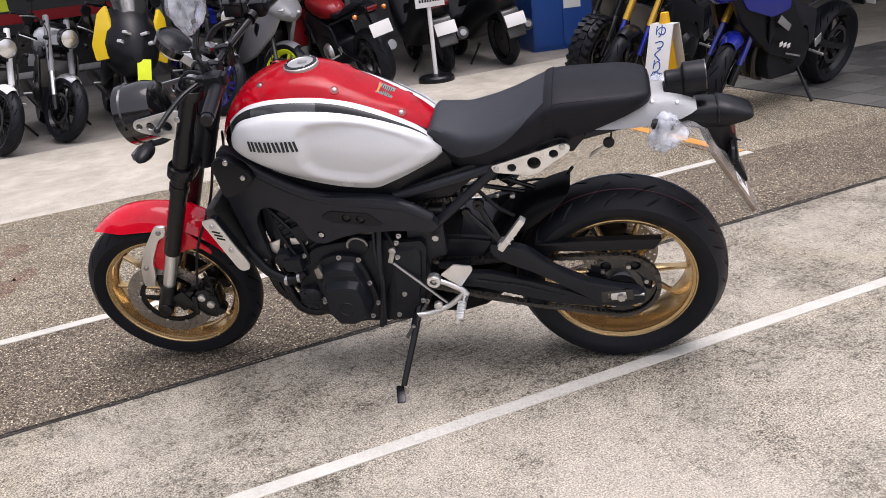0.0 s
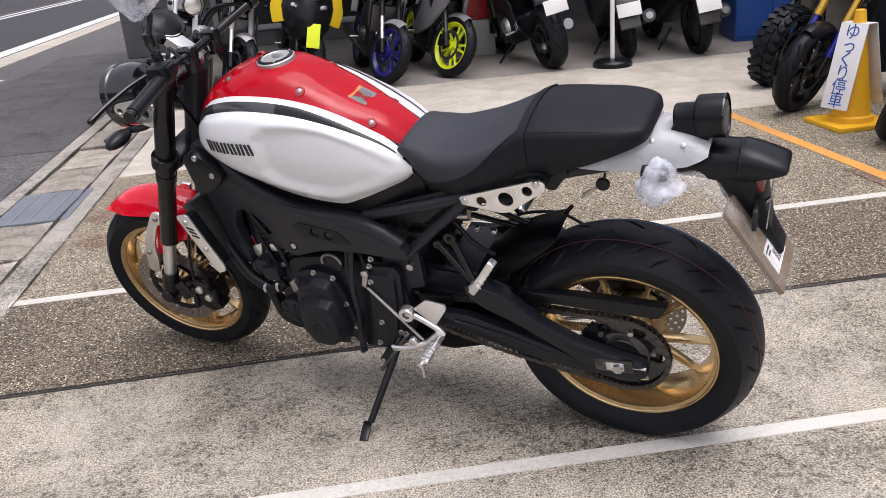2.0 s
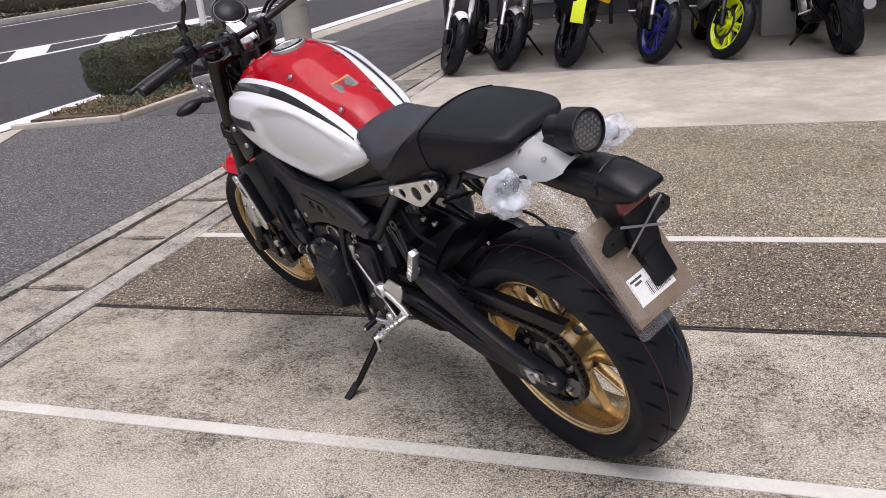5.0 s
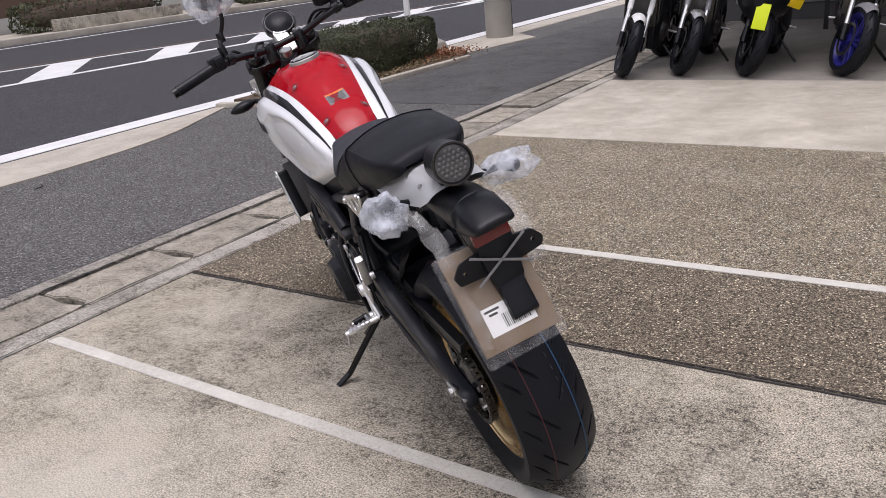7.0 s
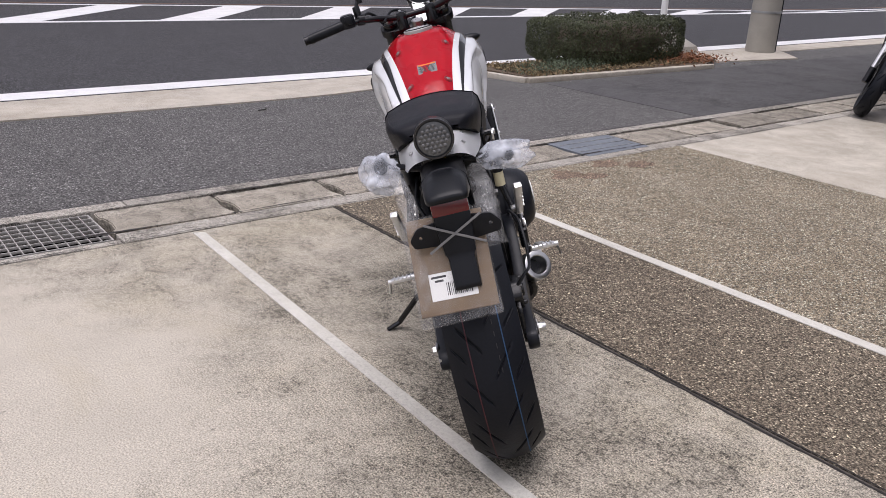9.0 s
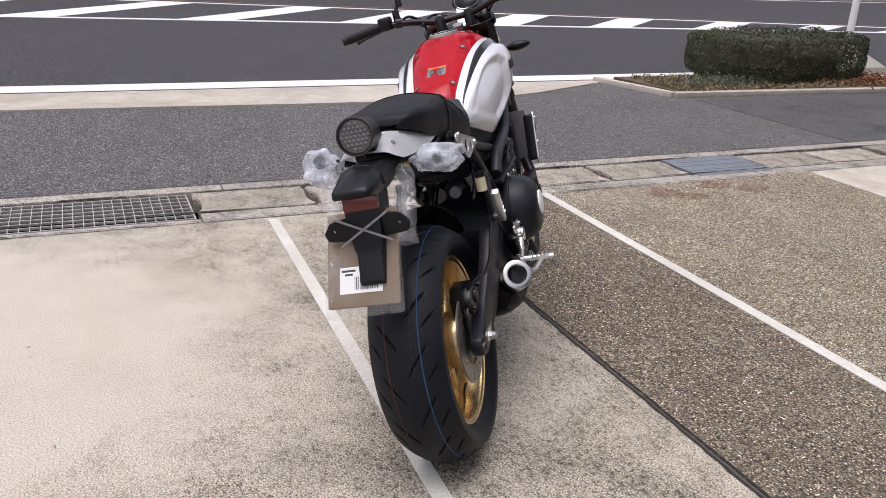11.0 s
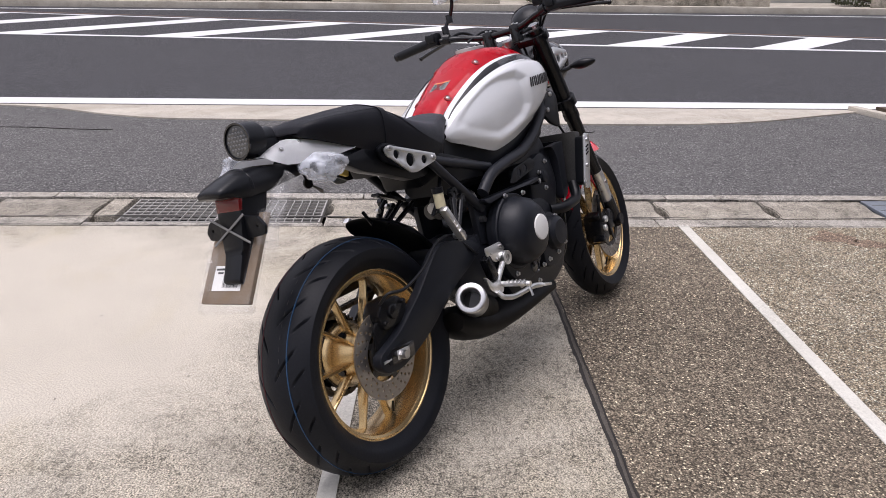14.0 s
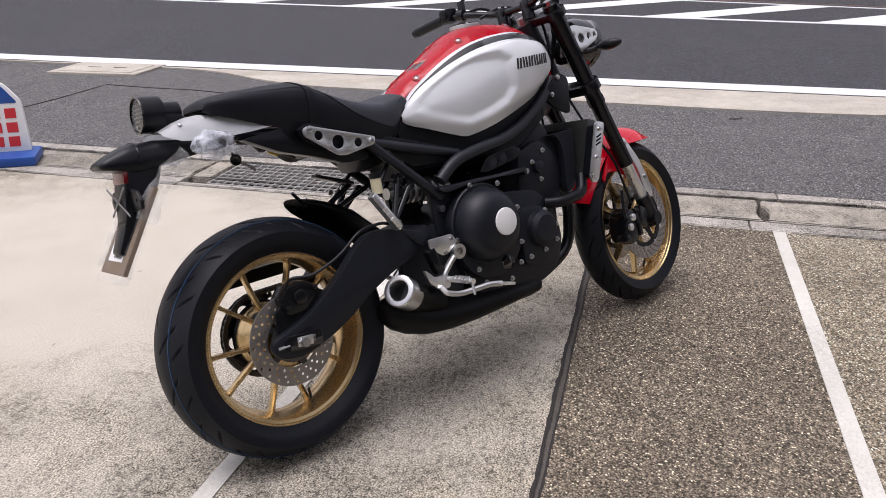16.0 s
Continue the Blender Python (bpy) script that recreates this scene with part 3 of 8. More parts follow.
def ragged_joint():
    """Old bitumen filler with uneven, chipped edges, in two dark seams."""
    bm = bmesh.new()
    n = 520
    for side, wide in ((-0.010, 0.0075), (0.011, 0.0045)):
        prev = None
        for i in range(n + 1):
            x = -0.66 + 5.51 * i / n
            q = Vector((x * 3.0, side * 40, 0))
            mid = 2.725 + side + 0.004 * noise.noise(q * 2.0)
            lo = mid - wide * (0.55 + 0.9 * abs(noise.noise(q * 6.5)) + 0.5 * max(0, noise.noise(q * 1.1)))
            hi = mid + wide * (0.55 + 0.9 * abs(noise.noise(q * 7.5 + Vector((5, 0, 0)))))
            row = [bm.verts.new((x, lo, 0.0012)), bm.verts.new((x, hi, 0.0012))]
            if prev:
                bm.faces.new((prev[0], row[0], row[1], prev[1]))
            prev = row
    return bm


joint = tagged(link("slab_joint", sheet(-0.66, 4.85, 2.708, 2.742, -0.003, 0.1), material("old_joint_filler", (0.085, 0.075, 0.064), 0.9, vary=0.4, scale=40, bump=0.4), smooth=False), "dark filled joint between two paving slabs", "joint", kind="structure")
part("joint_filler", ragged_joint(), M_JOINT_SHADE, joint, "black ragged joint filler")
flat_marking([(-0.635, 1.945), (12, 1.604), (12, 1.655), (-0.615, 1.996)], 0.0035, M_PAINT, "parking_line", "worn white parking line painted on concrete")
strip(-0.685, 3.52, 3.532, 3.588, 0.0035, M_PAINT, "parking_line", "worn white parking line painted on aggregate")
strip(2.98, 3.44, 5.545, 5.602, 0.0035, M_REDLINE, "red_line", "worn dull red line painted beside the orange one")
strip(3.375, 3.437, 3.61, 3.98, 0.0035, M_REDLINE, "red_line", "worn dull red line painted beside the orange one")
strip(3.44, 3.52, 3.61, 5.60, 0.0035, M_ORANGE, "orange_line", "worn orange line painted on aggregate")

rng = random.Random(21)
for cx, cy, r in ((-0.50, 4.30, 0.10), (-0.40, 4.42, 0.07), (-0.56, 4.72, 0.09), (-0.45, 4.92, 0.08)):
    pts = [(cx + r * rng.uniform(0.5, 1.2) * math.cos(a), cy + 1.5 * r * rng.uniform(0.5, 1.2) * math.sin(a)) for a in (2 * math.pi * k / 18 for k in range(18))]
    flat_marking(pts, 0.0012, M_REDLINE, "red_stain", "worn dull red paint stain on aggregate")
# checkered floor under the covered corner
tile_floor = tagged(link("tile_floor", sheet(4.85, 12, 2.72, 5.62, -0.01, 0.1), M_JOINT_SHADE, smooth=False), "worn checkered floor tiles, dark and pale grey", "floor", kind="structure")

# gutter: outer kerb, lids, inner strip
gutter = thing("gutter", Matrix(), "old concrete roadside gutter with loose concrete lids", "gutter", kind="structure")
# channel walls and floor are coloured near-black, shade painted into the depth
link("channel", merged(sheet(-1.30, -0.69, -40, 40, -0.42, 0.05), sheet(-1.32, -1.285, -40, 40, -0.014, 0.45), sheet(-0.705, -0.67, -40, 40, -0.014, 0.45)), M_JOINT_SHADE, gutter, smooth=False)
for k in range(-16, 24):
    y = 0.02 + k * 1.8
    link("kerb_stone", sheet(-1.295, -1.185, y, y + 1.792, 0.004, 0.12, 0.006), M_KERBSTONE, gutter)


for a, b, x in [(1.64 + 1.8 * k, 1.64 + 1.8 * (k + 1) - 0.008, -0.806) for k in range(12)] + [(0.37 - 1.8 * (k + 1), 0.37 - 1.8 * k - 0.008, -0.806) for k in range(12)] + [(0.37, 1.632, -0.722)]:
    link("inner_stone", sheet(x, -0.668, a, b, 0.001, 0.12, 0.006), M_KERBSTONE, gutter)


def ragged_seam(x, y0, y1, wide, z, seed):
    """A thin uneven dark line along the gutter: dirt and painted shade of the gap."""
    bm = bmesh.new()
    prev = None
    n = int((y1 - y0) / 0.012)
    for i in range(n + 1):
        y = y0 + (y1 - y0) * i / n
        q = Vector((y * 2.2, seed, 0))
        w = wide * max(0.08, 0.45 + 1.1 * noise.noise(q) + 0.7 * noise.noise(q * 7.0))
        mid = x + wide * 0.6 * noise.noise(q * 1.7 + Vector((3, 0, 0)))
        row = [bm.verts.new((mid - w, y, z)), bm.verts.new((mid + w * 0.8, y, z))]
        if prev:
            bm.faces.new((prev[0], prev[1], row[1], row[0]))
        prev = row
    bmesh.ops.recalc_face_normals(bm, faces=bm.faces)
    return bm


# dark strips over the seams, dirt together with painted shadow of the gaps
for x, wide, seed in ((-1.297, 0.011, 2.0), (-1.180, 0.009, 9.0), (-0.812, 0.012, 14.0), (-0.668, 0.006, 21.0)):
    link("dirt_and_shade_seam", ragged_seam(x, -4.0, 12.0, wide, 0.0065, seed), M_JOINT_SHADE, gutter, "dark dirt and painted gap shade in the gutter seam", smooth=False)


def gutter_lid():
    bm = bmesh.new()
    x0, x1, y1 = -1.168, -0.815, 0.612
    pts = [(x0, 0.004), (x0 + 0.09, 0.0), (x0 + 0.12, 0.018), (x0 + 0.20, 0.030), (x0 + 0.29, 0.022), (x0 + 0.315, 0.0), (x1, 0.004), (x1, y1), (x0 + 0.31, y1), (x0 + 0.28, y1 - 0.012), (x0 + 0.20, y1 - 0.018), (x0 + 0.13, y1 - 0.010), (x0 + 0.10, y1), (x0, y1 - 0.003)]
    f = bm.faces.new([bm.verts.new((x, y, 0)) for x, y in pts])
    ext = bmesh.ops.extrude_face_region(bm, geom=[f])
    bmesh.ops.translate(bm, verts=[g for g in ext["geom"] if isinstance(g, bmesh.types.BMVert)], vec=(0, 0, -0.08))
    bmesh.ops.recalc_face_normals(bm, faces=bm.faces)
    top = [e for e in bm.edges if all(v.co.z > -0.01 for v in e.verts)]
    bmesh.ops.bevel(bm, geom=top, offset=0.006, segments=2, affect="EDGES")
    return bm


lid = None
rng = random.Random(4)
for k in range(-20, 40):
    y = 1.637 + k * 0.628
    if -2.5 < k < 0 or 4.75 < y < 5.3:
        continue
    m = pose(0, y, rng.uniform(-0.003, 0.003), rng.uniform(-0.3, 0.3), rng.uniform(-0.3, 0.3), 0)
    if lid is None:
        lid = link("lid", gutter_lid(), M_GUTTER, gutter, m=m)
    else:
        again(lid, m)
link("end_stone", sheet(-1.168, -0.838, 0.378, 0.490, 0.0, 0.08, 0.006), M_GUTTER, gutter)
steel = link("steel_cover", sheet(-1.178, -0.765, 4.77, 5.395, 0.004, 0.02, 0.003), M_PLATE, gutter, "blue-grey chequered steel gutter cover")

for k in range(3):
    part("cover_rib", box((-1.08 + k * 0.10, 5.08, 0.0055), (0.006, 0.58, 0.004), 0.001), M_ZINC, steel)

grating = thing("drain_grating", pose(-0.942, 1.072, 0), "rusty galvanised steel drain grating over the gutter", "grating")
for s in (1, -1):
    part("end_bar", box((0, s * 0.537, -0.016), (0.42, 0.008, 0.034), 0.002), M_GRATE, grating)
bar = part("long_bar", box((0, 0, -0.005), (0.0060, 1.08, 0.013), 0.0012), M_GRATE, grating, m=pose(-0.206, 0, 0))
for k in range(1, 8):
    again(bar, pose(-0.206 + k * 0.0588, 0, 0))
bar = part("cross_bar", box((0, 0, -0.006), (0.412, 0.0045, 0.010), 0.0012), M_GRATE, grating, m=pose(0, -0.490, 0.0015))
for k in range(1, 22):
    again(bar, pose(0, -0.490 + k * 0.0467, 0.0015))


# ---- the red and white motorcycle ----
HEAD, STAND_LEAN = 144.7, 15.8
BIKE = pose(1.490, 2.063, 0.0105, 0, 0, HEAD) @ pose(0, 0, 0, -STAND_LEAN, 0, 0)
bike = thing("motorcycle", BIKE, "red and white motorcycle with gold wheels on its side stand", "motorcycle")
AXLE_F, R_R, R_F = Vector((1.53, 0, 0.30)), 0.315, 0.300
RAKE = radians(25)
S_AT, S_DIR = Vector((1.49, 0, 0.30)), Vector((-math.sin(RAKE), 0, math.cos(RAKE)))
STEER = Matrix.Translation(S_AT) @ Matrix.Rotation(radians(5.0), 4, S_DIR) @ Matrix.Translation(-S_AT)


def tyre(R, width, rim_w, n, grooves, seed=0):
    """A road tyre with real slanted grooves cut into its tread."""
    h = width / 2
    prof = [(0.216, rim_w / 2 - 0.012), (0.226, rim_w / 2 - 0.004), (0.238, rim_w / 2 + 0.006), (0.252, h - 0.008), (0.265, h - 0.001)]
    low = 0.278 + (R - 0.315)
    k = 40
    crown = []
    for i in range(k + 1):
        y = h * (1 - 2 * i / k) * 0.985
        crown.append((low - 0.004 + (R - low + 0.004) * (1 - abs(y / h) ** 2.1), y))
    prof = prof + crown + [(r, -y) for r, y in reversed(prof)]
    bm = bmesh.new()
    cols = []
    for j in range(n):
        a = 2 * math.pi * j / n
        col = []
        for r, y in prof:
            d = 0.0
            u = abs(y) / h
            if r > low - 0.003 and 0.12 < u < 0.86:
                for s in (0, 1):
                    side = 1 if y > 0 else -1
                    ph = (a / (2 * math.pi) * grooves + (0.5 if side > 0 else 0) + s * 0.42) % 1.0
                    lo, hi = ((0.10, 0.66), (0.56, 0.88))[s]
                    w = 0.045
                    if lo < u < hi and min(ph, 1 - ph) < w:
                        d = max(d, 0.0065 * (1 - (min(ph, 1 - ph) / w) ** 3) * min(1, (u - lo) * 14, (hi - u) * 14))
            rr = r - d
            at = a - 2 * math.pi / max(1, grooves) * (u - 0.2) * (grooves > 0)
            col.append(bm.verts.new((rr * math.cos(at), y, rr * math.sin(at))))
        cols.append(col)
    m = len(prof)
    for j in range(n):
        a, b = cols[j], cols[(j + 1) % n]
        for i in range(m - 1):
            bm.faces.new((a[i], a[i + 1], b[i + 1], b[i]))
    return bm


def rim(w):
    h = w / 2
    return lathe([(0.2325, h), (0.2325, h - 0.005), (0.222, h - 0.010), (0.214, h - 0.026), (0.206, h - 0.05), (0.206, -h + 0.05), (0.214, -h + 0.026), (0.222, -h + 0.010), (0.2325, -h + 0.005), (0.2325, -h),
                  (0.2265, -h), (0.2245, -h + 0.003), (0.2165, -h + 0.006), (0.2135, -h + 0.011), (0.2105, -h + 0.028), (0.2015, -h + 0.05), (0.2015, h - 0.05), (0.2105, h - 0.028), (0.2135, h - 0.011), (0.2165, h - 0.006), (0.2245, h - 0.003), (0.2265, h)], 96)


def spoke(r0, r1, w0, w1, t0, t1, skew):
    """A tapered wheel spoke along x, skewed sideways towards its foot."""
    rings = []
    for k in range(6):
        f = k / 5
        x, wd, th = r0 + (r1 - r0) * f, w0 + (w1 - w0) * f, t0 + (t1 - t0) * f
        if k == 5:
            wd *= 1.7
            th *= 1.2
        z = skew * (f - 0.0)
        rings.append([(x, -th * 0.7, z - wd), (x, th * 0.7, z - wd), (x, th, z - wd * 0.5), (x, th, z + wd * 0.5), (x, th * 0.7, z + wd), (x, -th * 0.7, z + wd), (x, -th, z + wd * 0.5), (x, -th, z - wd * 0.5)])
    return loft(rings)


def brake_disc(r0, r1, thick, rows, per):
    """A drilled steel disc."""
    outline = [(r1 * math.cos(2 * math.pi * k / 72), r1 * math.sin(2 * math.pi * k / 72)) for k in range(72)]
    holes = [(0, 0, r0)]
    for i in range(rows):
        rr = r0 + (r1 - r0) * (i + 0.7) / (rows + 0.4)
        for k in range(per):
            a = 2 * math.pi * (k + 0.33 * i) / per
            holes.append((rr * math.cos(a), rr * math.sin(a), 0.0042))
    bm = bmesh.new()
    edges = []
    for lp in [outline] + [[(hx + hr * math.cos(2 * math.pi * k / (48 if hr > 0.02 else 8)), hz + hr * math.sin(2 * math.pi * k / (48 if hr > 0.02 else 8))) for k in range(48 if hr > 0.02 else 8)] for hx, hz, hr in holes]:
        v = [bm.verts.new((x, -thick / 2, z)) for x, z in lp]
        edges += [bm.edges.new((v[i], v[(i + 1) % len(v)])) for i in range(len(v))]
    bmesh.ops.triangle_fill(bm, use_beauty=True, use_dissolve=False, edges=edges, normal=(0, -1, 0))
    ext = bmesh.ops.extrude_face_region(bm, geom=list(bm.faces))
    bmesh.ops.translate(bm, verts=[g for g in ext["geom"] if isinstance(g, bmesh.types.BMVert)], vec=(0, thick, 0))
    return bm


def toothed(r, tooth, teeth, y0, y1, inner):
    n = teeth * 4
    outline = [((r + (tooth if k % 4 in (1, 2) else 0)) * math.cos(2 * math.pi * k / n), (r + (tooth if k % 4 in (1, 2) else 0)) * math.sin(2 * math.pi * k / n)) for k in range(n)]
    holes = [(0, 0, inner)] + [(0.087 * math.cos(2 * math.pi * k / 6), 0.087 * math.sin(2 * math.pi * k / 6), 0.017) for k in range(6)]
    return plate(outline, y0, y1, holes, 0.0)


# rear wheel
REAR = pose(0, 0, R_R)
rear_wheel = part("rear_wheel", rim(0.140), M_GOLD, bike, "gold anodised rear wheel rim", REAR)
part("tyre", tyre(R_R + 0.010, 0.192, 0.140, 720, 15), M_TYRE, rear_wheel, "new black road tyre with slanted grooves")
for yy, mat_, nm in ((0.040, material("red_tyre_line", (0.05, 0.006, 0.010), 0.6, bump=0), "red_line"), (-0.046, material("blue_tyre_line", (0.008, 0.05, 0.12), 0.6, bump=0), "blue_line")):
    rr = 0.284 + 0.041 * (1 - abs(yy / 0.096) ** 2.1)
    part(nm, lathe([(rr + 0.0012, yy - 0.0014), (rr + 0.0012, yy + 0.0014), (rr - 0.002, yy + 0.0014), (rr - 0.002, yy - 0.0014)], 180), mat_, rear_wheel)
for k in range(5):
    for s in (-1, 1):
        part("spoke", spoke(0.075, 0.206, 0.0066, 0.0048, 0.019, 0.011, s * -0.018), M_GOLD, rear_wheel, m=Matrix.Rotation(radians(72 * k + 20 + s * 11), 4, "Y"))
part("hub", lathe([(0.02, 0.076), (0.088, 0.076), (0.092, 0.07), (0.092, 0.040), (0.086, 0.030), (0.080, 0.0), (0.078, -0.03), (0.080, -0.058), (0.074, -0.075), (0.02, -0.078)], 40), M_GOLD, rear_wheel, "gold cast wheel hub drum")
for k in range(5):
    part("hub_window", tube([(0.082, 0.01, 0), (0.0845, 0.01, 0)], 0.013, 14), M_BLACKM, rear_wheel, m=Matrix.Rotation(radians(72 * k + 20), 4, "Y"))
sprocket = part("sprocket", toothed(0.110, 0.007, 46, 0.083, 0.089, 0.05), M_GLOSSB, rear_wheel)
part("cush_drive", lathe([(0.02, 0.060), (0.094, 0.060), (0.096, 0.066), (0.096, 0.076), (0.090, 0.081), (0.02, 0.081)], 44), M_BLACKM, rear_wheel, "black sprocket carrier drum")
part("sprocket_carrier", lathe([(0.02, 0.078), (0.068, 0.078), (0.068, 0.090), (0.055, 0.096), (0.05, 0.1), (0.02, 0.1)], 36), M_GLOSSB, rear_wheel)
part("brake_disc", moved(brake_disc(0.074, 0.1225, 0.005, 3, 24), pose(0, -0.088, 0)), M_DISC, rear_wheel, "drilled steel rear brake disc")
for k in range(6):
    part("sprocket_nut", tube([(0.078, 0.088, 0), (0.078, 0.097, 0)], 0.0075, 6), M_STEEL, sprocket, m=Matrix.Rotation(radians(60 * k + 12), 4, "Y"))
part("disc_carrier", lathe([(0.02, -0.082), (0.060, -0.084), (0.060, -0.09), (0.05, -0.094), (0.02, -0.094)], 36), M_DARKSTEEL, rear_wheel)
for k in range(5):
    part("disc_arm", moved(spoke(0.045, 0.082, 0.012, 0.007, 0.003, 0.003, 0.006), pose(0, -0.087, 0)), M_DARKSTEEL, rear_wheel, m=Matrix.Rotation(radians(72 * k + 5), 4, "Y"))
part("valve", tube([(0.197, -0.02, 0), (0.165, -0.034, 0)], 0.004, 8), M_BLACKP, rear_wheel, m=Matrix.Rotation(radians(75), 4, "Y"))
# raised marks on the tyre as plain bars
for i in range(9):
    a = radians(193 + i * 5.2)
    yy = -0.022
    rr = 0.284 + 0.041 * (1 - abs(yy / 0.096) ** 2.1) + 0.0004
    part("tyre_mark", merged(box((0, -0.006, 0), (0.0006, 0.0018, 0.012), 0.0), box((0, 0.005, 0.001), (0.0006, 0.0018, 0.010 if i % 2 else 0.014), 0.0)), M_TYREMARK, rear_wheel, m=Matrix.Rotation(a, 4, "Y") @ pose(rr, yy, 0, 0, 0, 13))

# front wheel, turned with the fork
FRONT = STEER @ Matrix.Translation(AXLE_F)
front_wheel = part("front_wheel", rim(0.092), M_GOLD, bike, "gold anodised front wheel rim", FRONT)
part("tyre", tyre(R_F + 0.005, 0.126, 0.092, 600, 15), M_TYRE, front_wheel, "new black road tyre with slanted grooves")
for k in range(5):
    for s in (-1, 1):
        part("spoke", spoke(0.038, 0.206, 0.0070, 0.0050, 0.017, 0.011, s * -0.018), M_GOLD, front_wheel, m=Matrix.Rotation(radians(72 * k + 8 + s * 11), 4, "Y"))
part("hub", lathe([(0.014, 0.06), (0.04, 0.06), (0.043, 0.02), (0.038, 0.0), (0.043, -0.02), (0.04, -0.06), (0.014, -0.06)], 32), M_GOLD, front_wheel)
for s in (1, -1):
    part("brake_disc", moved(brake_disc(0.108, 0.149, 0.005, 4, 30), pose(0, s * 0.064, 0)), M_DISC, front_wheel, "drilled steel front brake disc")
    for k in range(10):
        a = radians(36 * k + 9)
        part("disc_bobbin", disc(0.0075, s * 0.060, s * 0.069, (0.1105 * math.cos(a), 0, 0.1105 * math.sin(a)), "y", 12), M_STEEL, front_wheel)
    part("carrier_ring", lathe([(0.090, s * 0.0605), (0.1065, s * 0.0605), (0.1065, s * 0.0665), (0.090, s * 0.0665)], 48), M_BLACKM, front_wheel)
    part("disc_carrier", moved(merged(*[moved(spoke(0.03, 0.112, 0.012, 0.008, 0.003, 0.003, 0.02), Matrix.Rotation(radians(72 * k), 4, "Y")) for k in range(5)]), pose(0, s * 0.063, 0)), M_BLACKM, front_wheel)
part("valve", tube([(0.197, -0.005, 0), (0.165, -0.02, 0)], 0.004, 8), M_BLACKP, front_wheel, m=Matrix.Rotation(radians(80), 4, "Y"))


def on_axis(along, fwd, y):
    """A point along the steering axis from the front axle's height."""
    f = Vector((math.cos(RAKE), 0, math.sin(RAKE)))
    p = S_AT + S_DIR * along + f * fwd
    return (p.x, y, p.z)


# fork, steered
for s in (1, -1):
    y = s * 0.100
    leg = part("fork_leg", tube([on_axis(0.228, 0.04, y), on_axis(0.52, 0.04, y)], 0.0265, 20), M_BLACKM, bike, "black upside-down fork leg", STEER)
    part("upper_tube", tube([on_axis(0.50, 0.04, y), on_axis(0.872, 0.04, y)], 0.0285, 20), M_BLACKM, leg)
    part("collar", tube([on_axis(0.485, 0.04, y), on_axis(0.51, 0.04, y)], 0.0305, 20), M_BLACKM, leg)
    part("stanchion", tube([on_axis(0.06, 0.04, y), on_axis(0.24, 0.04, y)], 0.0205, 20), M_ALU, leg, "bright fork stanchion")
    part("fork_foot", merged(tube([on_axis(-0.04, 0.04, y), on_axis(0.085, 0.04, y)], 0.027, 16), box(on_axis(0.03, -0.015, y), (0.06, 0.03, 0.07), 0.008, (0, 25, 0)), moved(disc(0.024, -0.03, 0.03), Matrix.Translation((AXLE_F.x, y, AXLE_F.z)))), M_BLACKM, leg)
    part("fork_cap", tube([on_axis(0.872, 0.04, y), on_axis(0.888, 0.04, y)], 0.0195, 6), M_STEEL, leg)
    calliper = part("brake_calliper", plate([(1.345, 0.262), (1.37, 0.232), (1.415, 0.255), (1.43, 0.31), (1.41, 0.36), (1.37, 0.365), (1.345, 0.33)], y - s * 0.064, y + s * 0.012, (), 0.008, None, 0.02), M_BLACKM, bike, "black four-piston brake calliper", STEER)
    for x, z in ((1.392, 0.332), (1.370, 0.300)):
        part("calliper_bolt", disc(0.0135, 0, s * 0.010, (x, y + s * 0.012, z)), M_ALU, calliper)
    part("calliper_bridge", box((1.362, y - s * 0.02, 0.352), (0.035, 0.055, 0.03), 0.008, (0, -30, 0)), M_BLACKM, calliper)
    part("calliper_bridge", box((1.350, y - s * 0.01, 0.262), (0.03, 0.05, 0.028), 0.008, (0, 20, 0)), M_BLACKM, calliper)
    part("calliper_rib", box((1.425, y + s * 0.008, 0.30), (0.018, 0.02, 0.085), 0.006, (0, -12, 0)), M_BLACKM, calliper)
    part("hose_union", merged(disc(0.009, 0, s * 0.014, (1.352, y + s * 0.010, 0.335)), tube([(1.352, y + s * 0.014, 0.335), (1.338, y + s * 0.02, 0.38), (1.345, y + s * 0.02, 0.44)], 0.005, 8, None, 0.02)), M_BLACKP, calliper)
    part("calliper_arm", plate([(1.41, 0.36), (1.47, 0.30), (1.54, 0.29), (1.54, 0.32), (1.48, 0.35)], y - s * 0.02, y + s * 0.01, (), 0.004, None, 0.01), M_BLACKM, calliper)
    # bright fender stay
    part("fender_stay", plate([(1.462, 0.620), (1.425, 0.614), (1.440, 0.578), (1.469, 0.565), (1.519, 0.483), (1.531, 0.426), (1.552, 0.373), (1.588, 0.380), (1.572, 0.455), (1.531, 0.532), (1.483, 0.594)], s * 0.076, s * 0.088, (), 0.003, None, 0.012), M_ALU, bike, "bare aluminium fender stay", STEER)
    for x, z in ((1.456, 0.595), (1.551, 0.459), (1.40, 0.598)):
        part("stay_bolt", disc(0.0085, 0, s * 0.006, (x, s * 0.088, z), "y", 14), M_BOLT, bike, m=STEER)

